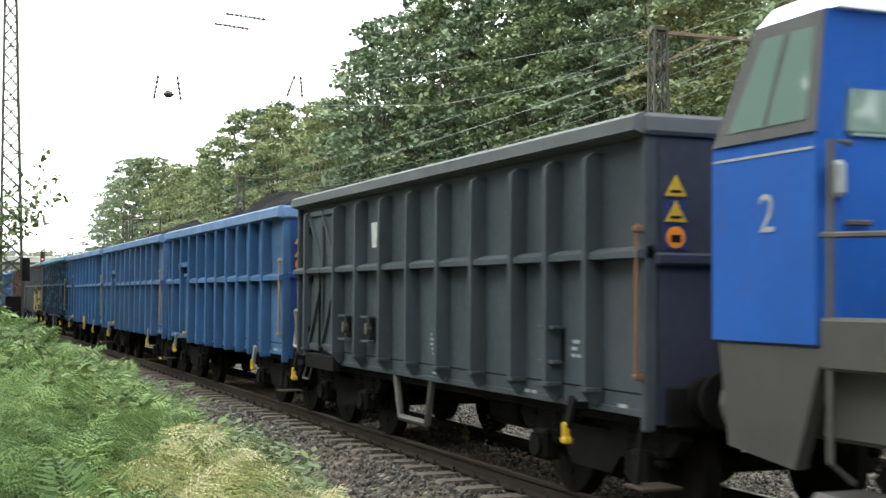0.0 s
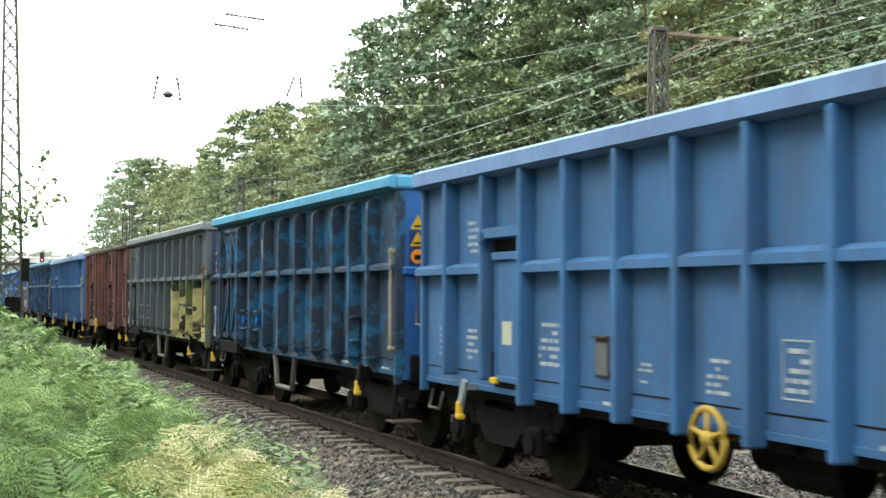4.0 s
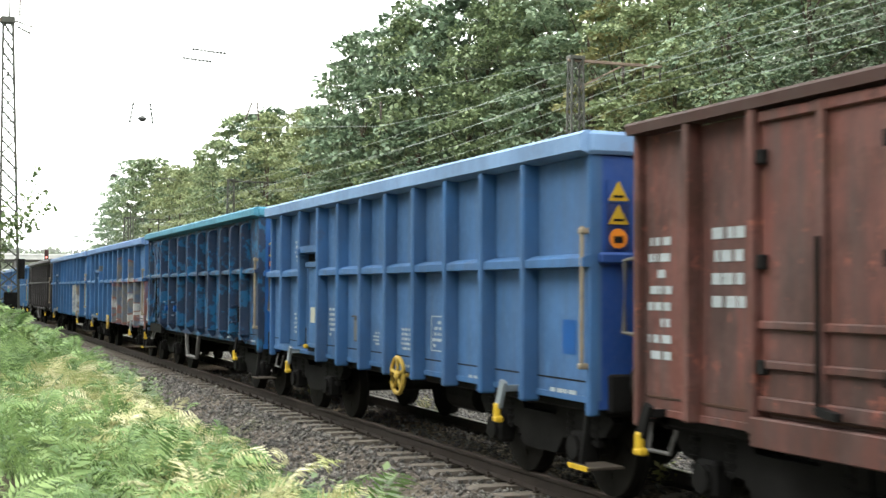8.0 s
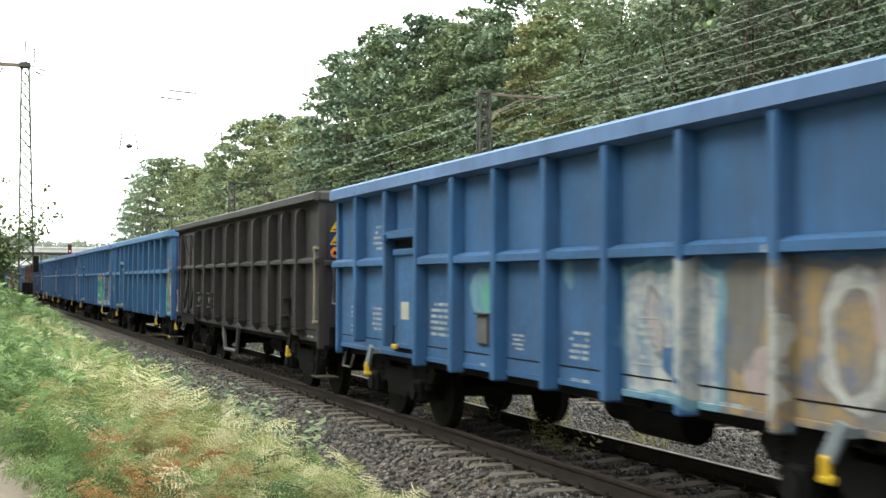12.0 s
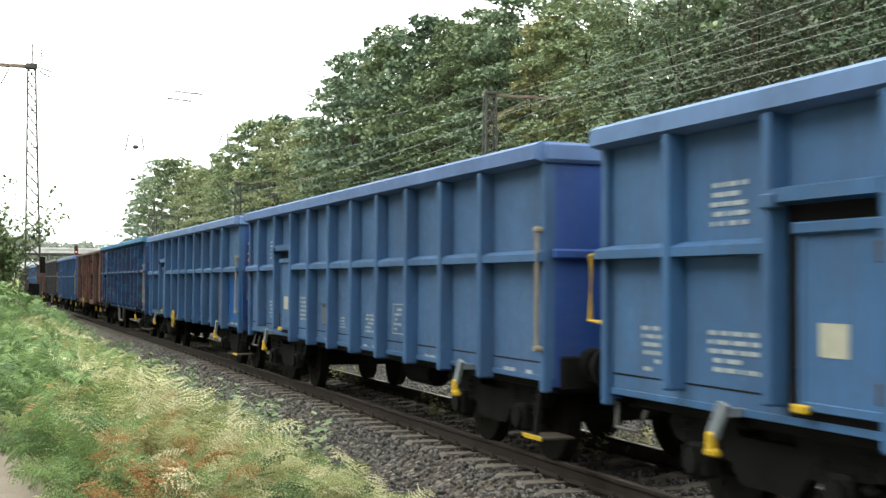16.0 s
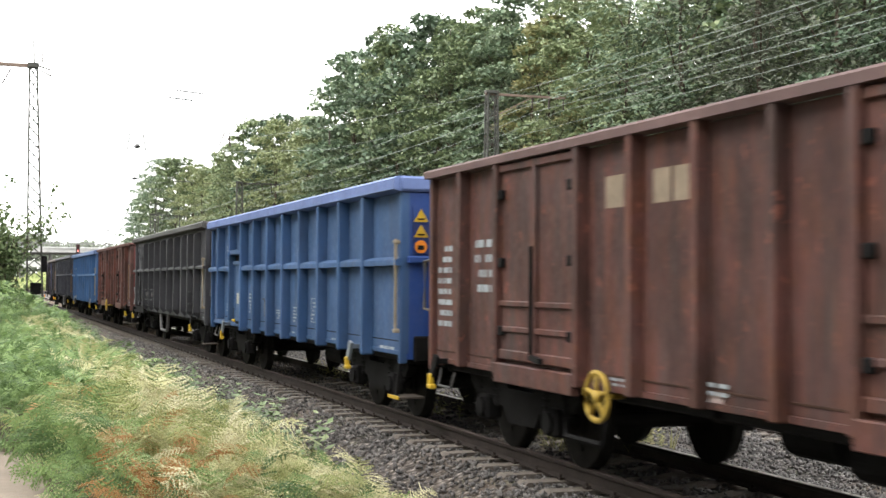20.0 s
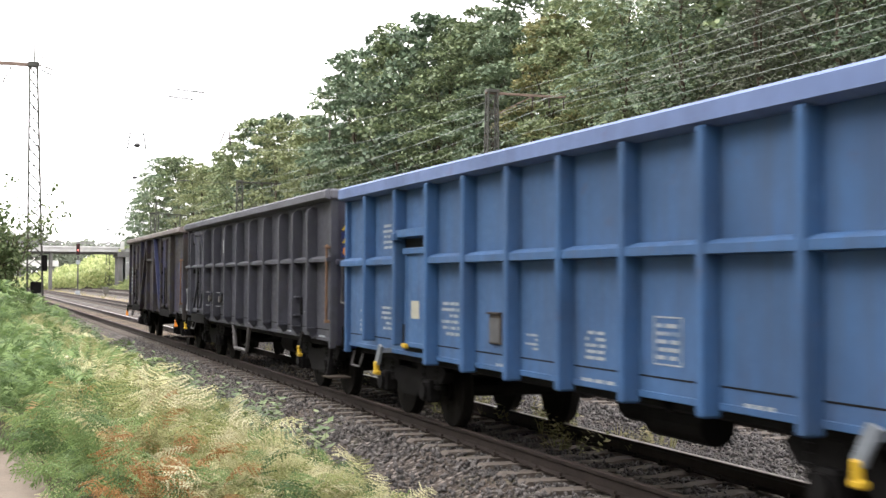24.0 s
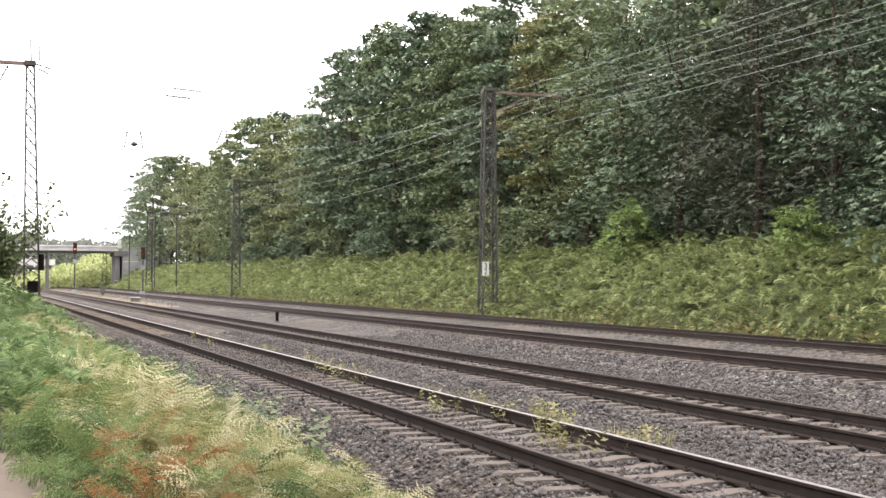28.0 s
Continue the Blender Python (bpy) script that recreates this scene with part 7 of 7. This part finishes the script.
# ---- the locomotive ----
def build_loco():
    LOCO = paint("loco_paint", (0.004, 0.068, 0.32), 300, 0.12, 0.1)
    GREY = paint("loco_grey", (0.052, 0.050, 0.048), 301, 0.3, 0.15)
    ROOF = paint("loco_roof", (0.72, 0.74, 0.76), 302, 0.15, 0.1)
    g, n, l, b = nodes_of("sky_tinted_glass")
    # pale green base colour stands in for sky reflected in the panes
    b.inputs["Base Color"].default_value, b.inputs["Roughness"].default_value = (0.14, 0.20, 0.185, 1), 0.04
    b.inputs["Specular IOR Level"].default_value = 0.9
    FRAME = plain("window_frame", (0.09, 0.09, 0.095), 0.6, var=0.15)
    w = thing("locomotive", "bright blue diesel locomotive with a grey skirt and white roof", "locomotive")
    hl = 7.6
    r = hl                                   # the cab stands at the rear end
    front = r - 1.12
    cab = part("cab", Shape().prism([(front, 1.55), (front, 2.80), (front - 0.12, 3.60), (r - 0.50, 3.60), (r - 0.01, 2.84), (r, 2.74), (r, 1.55)], -1.48, 1.48, 0), LOCO, w)
    part("cab_roof", Shape().prism([(-1.45, 3.60), (-1.30, 3.76), (-1.0, 3.88), (1.0, 3.88), (1.30, 3.76), (1.45, 3.60)], front - 0.18, r - 0.46, 1), ROOF, w, "white curved roof")
    for s in (-1, 1):
        x0, x1 = s * 1.478, s * 1.50
        fr = part("side_window", Shape().prism([(front - 0.01, 2.86), (front - 0.11, 3.59), (r - 0.53, 3.59), (r - 0.03, 2.86)], min(x0, x1), max(x0, x1), 0), FRAME, w, "dark grey window surround")
        xa, xb = (s * 1.49, s * 1.506)
        part("pane", Shape().prism([(front + 0.06, 2.94), (front - 0.03, 3.50), (front + 0.20, 3.51), (front + 0.46, 2.94)], min(xa, xb), max(xa, xb), 0), g, fr)
        part("pane", Shape().prism([(front + 0.50, 2.94), (front + 0.26, 3.51), (r - 0.63, 3.51), (r - 0.23, 2.94)], min(xa, xb), max(xa, xb), 0), g, fr)
        part("skirt", Shape().prism([(front + 0.24, 0.76), (front - 0.05, 1.53), (r - 0.05, 1.53), (r - 0.16, 0.84)], min(s * 1.36, s * 1.46), max(s * 1.36, s * 1.46), 0), GREY, w, "grey skirt panel")
        part("trim_line", sbox(Shape(), s, 1.48, 1.485, front + 0.02, r - 0.02, 2.755, 2.772), WHITE, w)
        for yy in (front - 0.12, front - 0.75):
            hr = Shape().pipe([(s * 1.30, yy + 0.02, 2.78), (s * 1.46, yy, 2.80), (s * 1.47, yy, 1.62), (s * 1.47, yy, 0.85), (s * 1.30, yy, 0.72)], 0.045, 7)
            part("handrail", hr, STEEL, w, "steel handrail")
        part("rail_bar", Shape().bar((s * 1.47, front - 0.75, 2.2), (s * 1.47, front - 0.05, 2.22), 0.04, n=6), STEEL, w)
        part("step_plate", sbox(Shape(), s, 1.22, 1.5, front - 0.82, front - 0.05, 1.40, 1.72, 0.02), GREY, w, "grey step plate")
        sp = sbox(Shape(), s, 1.1, 1.52, front - 0.75, front + 0.02, 0.36, 0.66, 0.03)
        part("sand_box", sp, STEEL, w, "grey steel step box")
        part("lower_step", sbox(Shape(), s, 1.15, 1.52, front - 1.2, front - 0.4, 0.22, 0.27, 0.01), STEEL, w)
        part("walkway", sbox(Shape(), s, 0.95, 1.48, -hl, front, 1.42, 1.52, 0.02), GREY, w)
    part("door", Shape().box(-1.35, -0.72, front - 0.03, front + 0.01, 1.55, 3.5, 0.02), LOCO, w)
    part("door_pane", Shape().box(-1.28, -0.80, front - 0.05, front - 0.032, 2.84, 3.36, 0.03), g, w)
    part("front_pane", Shape().box(-0.6, 1.2, front - 0.03, front + 0.012, 2.7, 3.4, 0.03), g, w)
    part("door_handle", Shape().bar((-1.3, front - 0.07, 2.3), (-1.12, front - 0.07, 2.3), 0.04, n=6), STEEL, w)
    part("lamp", Shape().box(-1.42, -1.32, front - 0.12, front - 0.02, 2.45, 2.68, 0.03), WHITE, w, "white lamp")
    part("hood", Shape().prism([(-0.92, 1.5), (-0.92, 2.75), (-0.75, 2.95), (0.75, 2.95), (0.92, 2.75), (0.92, 1.5)], -hl + 0.4, front - 0.9), LOCO, w)
    for i in range(6):
        part("hood_grille", Shape().box(-0.94, 0.94, -hl + 1.2 + i * 1.6, -hl + 2.4 + i * 1.6, 1.75, 2.5, 0.02), GREY, w)
    part("frame", Shape().box(-1.3, 1.3, -hl, r, 0.95, 1.42, 0.03), GREY, w)
    part("fuel_tank", Shape().box(-1.25, 1.25, -2.2, 1.6, 0.3, 0.95, 0.08), GREY, w)
    for e in (-1, 1):
        for x in (-0.875, 0.875):
            bf = part("buffer", Shape().cyl((x, 1.06), 0.13, min(e * hl, e * (hl + 0.42)), max(e * hl, e * (hl + 0.42)), 1, 14), IRON, w)
            part("buffer_head", Shape().cyl((x, 1.06), 0.24, min(e * (hl + 0.4), e * (hl + 0.46)), max(e * (hl + 0.4), e * (hl + 0.46)), 1, 18), STEEL, bf)
    build_bogie(w, -hl + 2.6)
    build_bogie(w, hl - 2.6)
    cu = bpy.data.curves.new("figure", "FONT")
    cu.body, cu.size, cu.extrude = "2", 0.36, 0.002
    ob = new("figure", cu)
    me = bpy.data.meshes.new_from_object(ob)
    bpy.data.objects.remove(ob)
    me.materials.clear()
    me.materials.append(WHITE)
    part("cab_figure", me, None, w, "white figure 2", at=pose(-1.484, r - 0.54, 2.26, 90, 0, -90))
    return w, REAR[0] - LONG * SHARE[0] - 1.04 - hl


loco, loco_y = build_loco()

# the train's way: 9 m/s rising to 13, fitted to the camera's view; how far it has gone at each half second, then by a
# formula
EARLY = [-18.97, -23.61, -28.25, -32.9, -37.55, -42.22, -46.9, -51.54, -56.18, -60.82, -65.47, -70.13, -74.9, -80.14, -86.7, -93.56, -100.6, -107.63, -115.0, -122.75, -130.7, -138.55, -145.75]


def gone(t):
    """Where along the line the train's zero stands at t."""
    late = -13.03 * t - 0.01733 * t * t
    ts = [i * 0.5 for i in range(len(EARLY))] + [11.5]
    return float(np.interp(t, ts, EARLY + [-13.03 * 11.5 - 0.01733 * 11.5 ** 2])) if t < 11.5 else late


def motions():
    steps = [i * 0.5 for i in range(57)]
    for ob, y in [(loco, loco_y)] + WAGONS:
        walk(ob, [(t, pose(T1, y + gone(t), 0)) for t in steps])
    # every wheelset rolls alike
    start = gone(0)
    rows = [(i / 30, pose(0, 0, 0, math.degrees((start - gone(i / 30)) / 0.46))) for i in range(841)]
    first = WHEELSETS[0]
    walk(first, rows)
    for ws in WHEELSETS[1:]:
        ws.rotation_mode = "QUATERNION"
        keys = ws.animation_data_create()
        keys.action = first.animation_data.action
        keys.action_slot = first.animation_data.action_slot


motions()
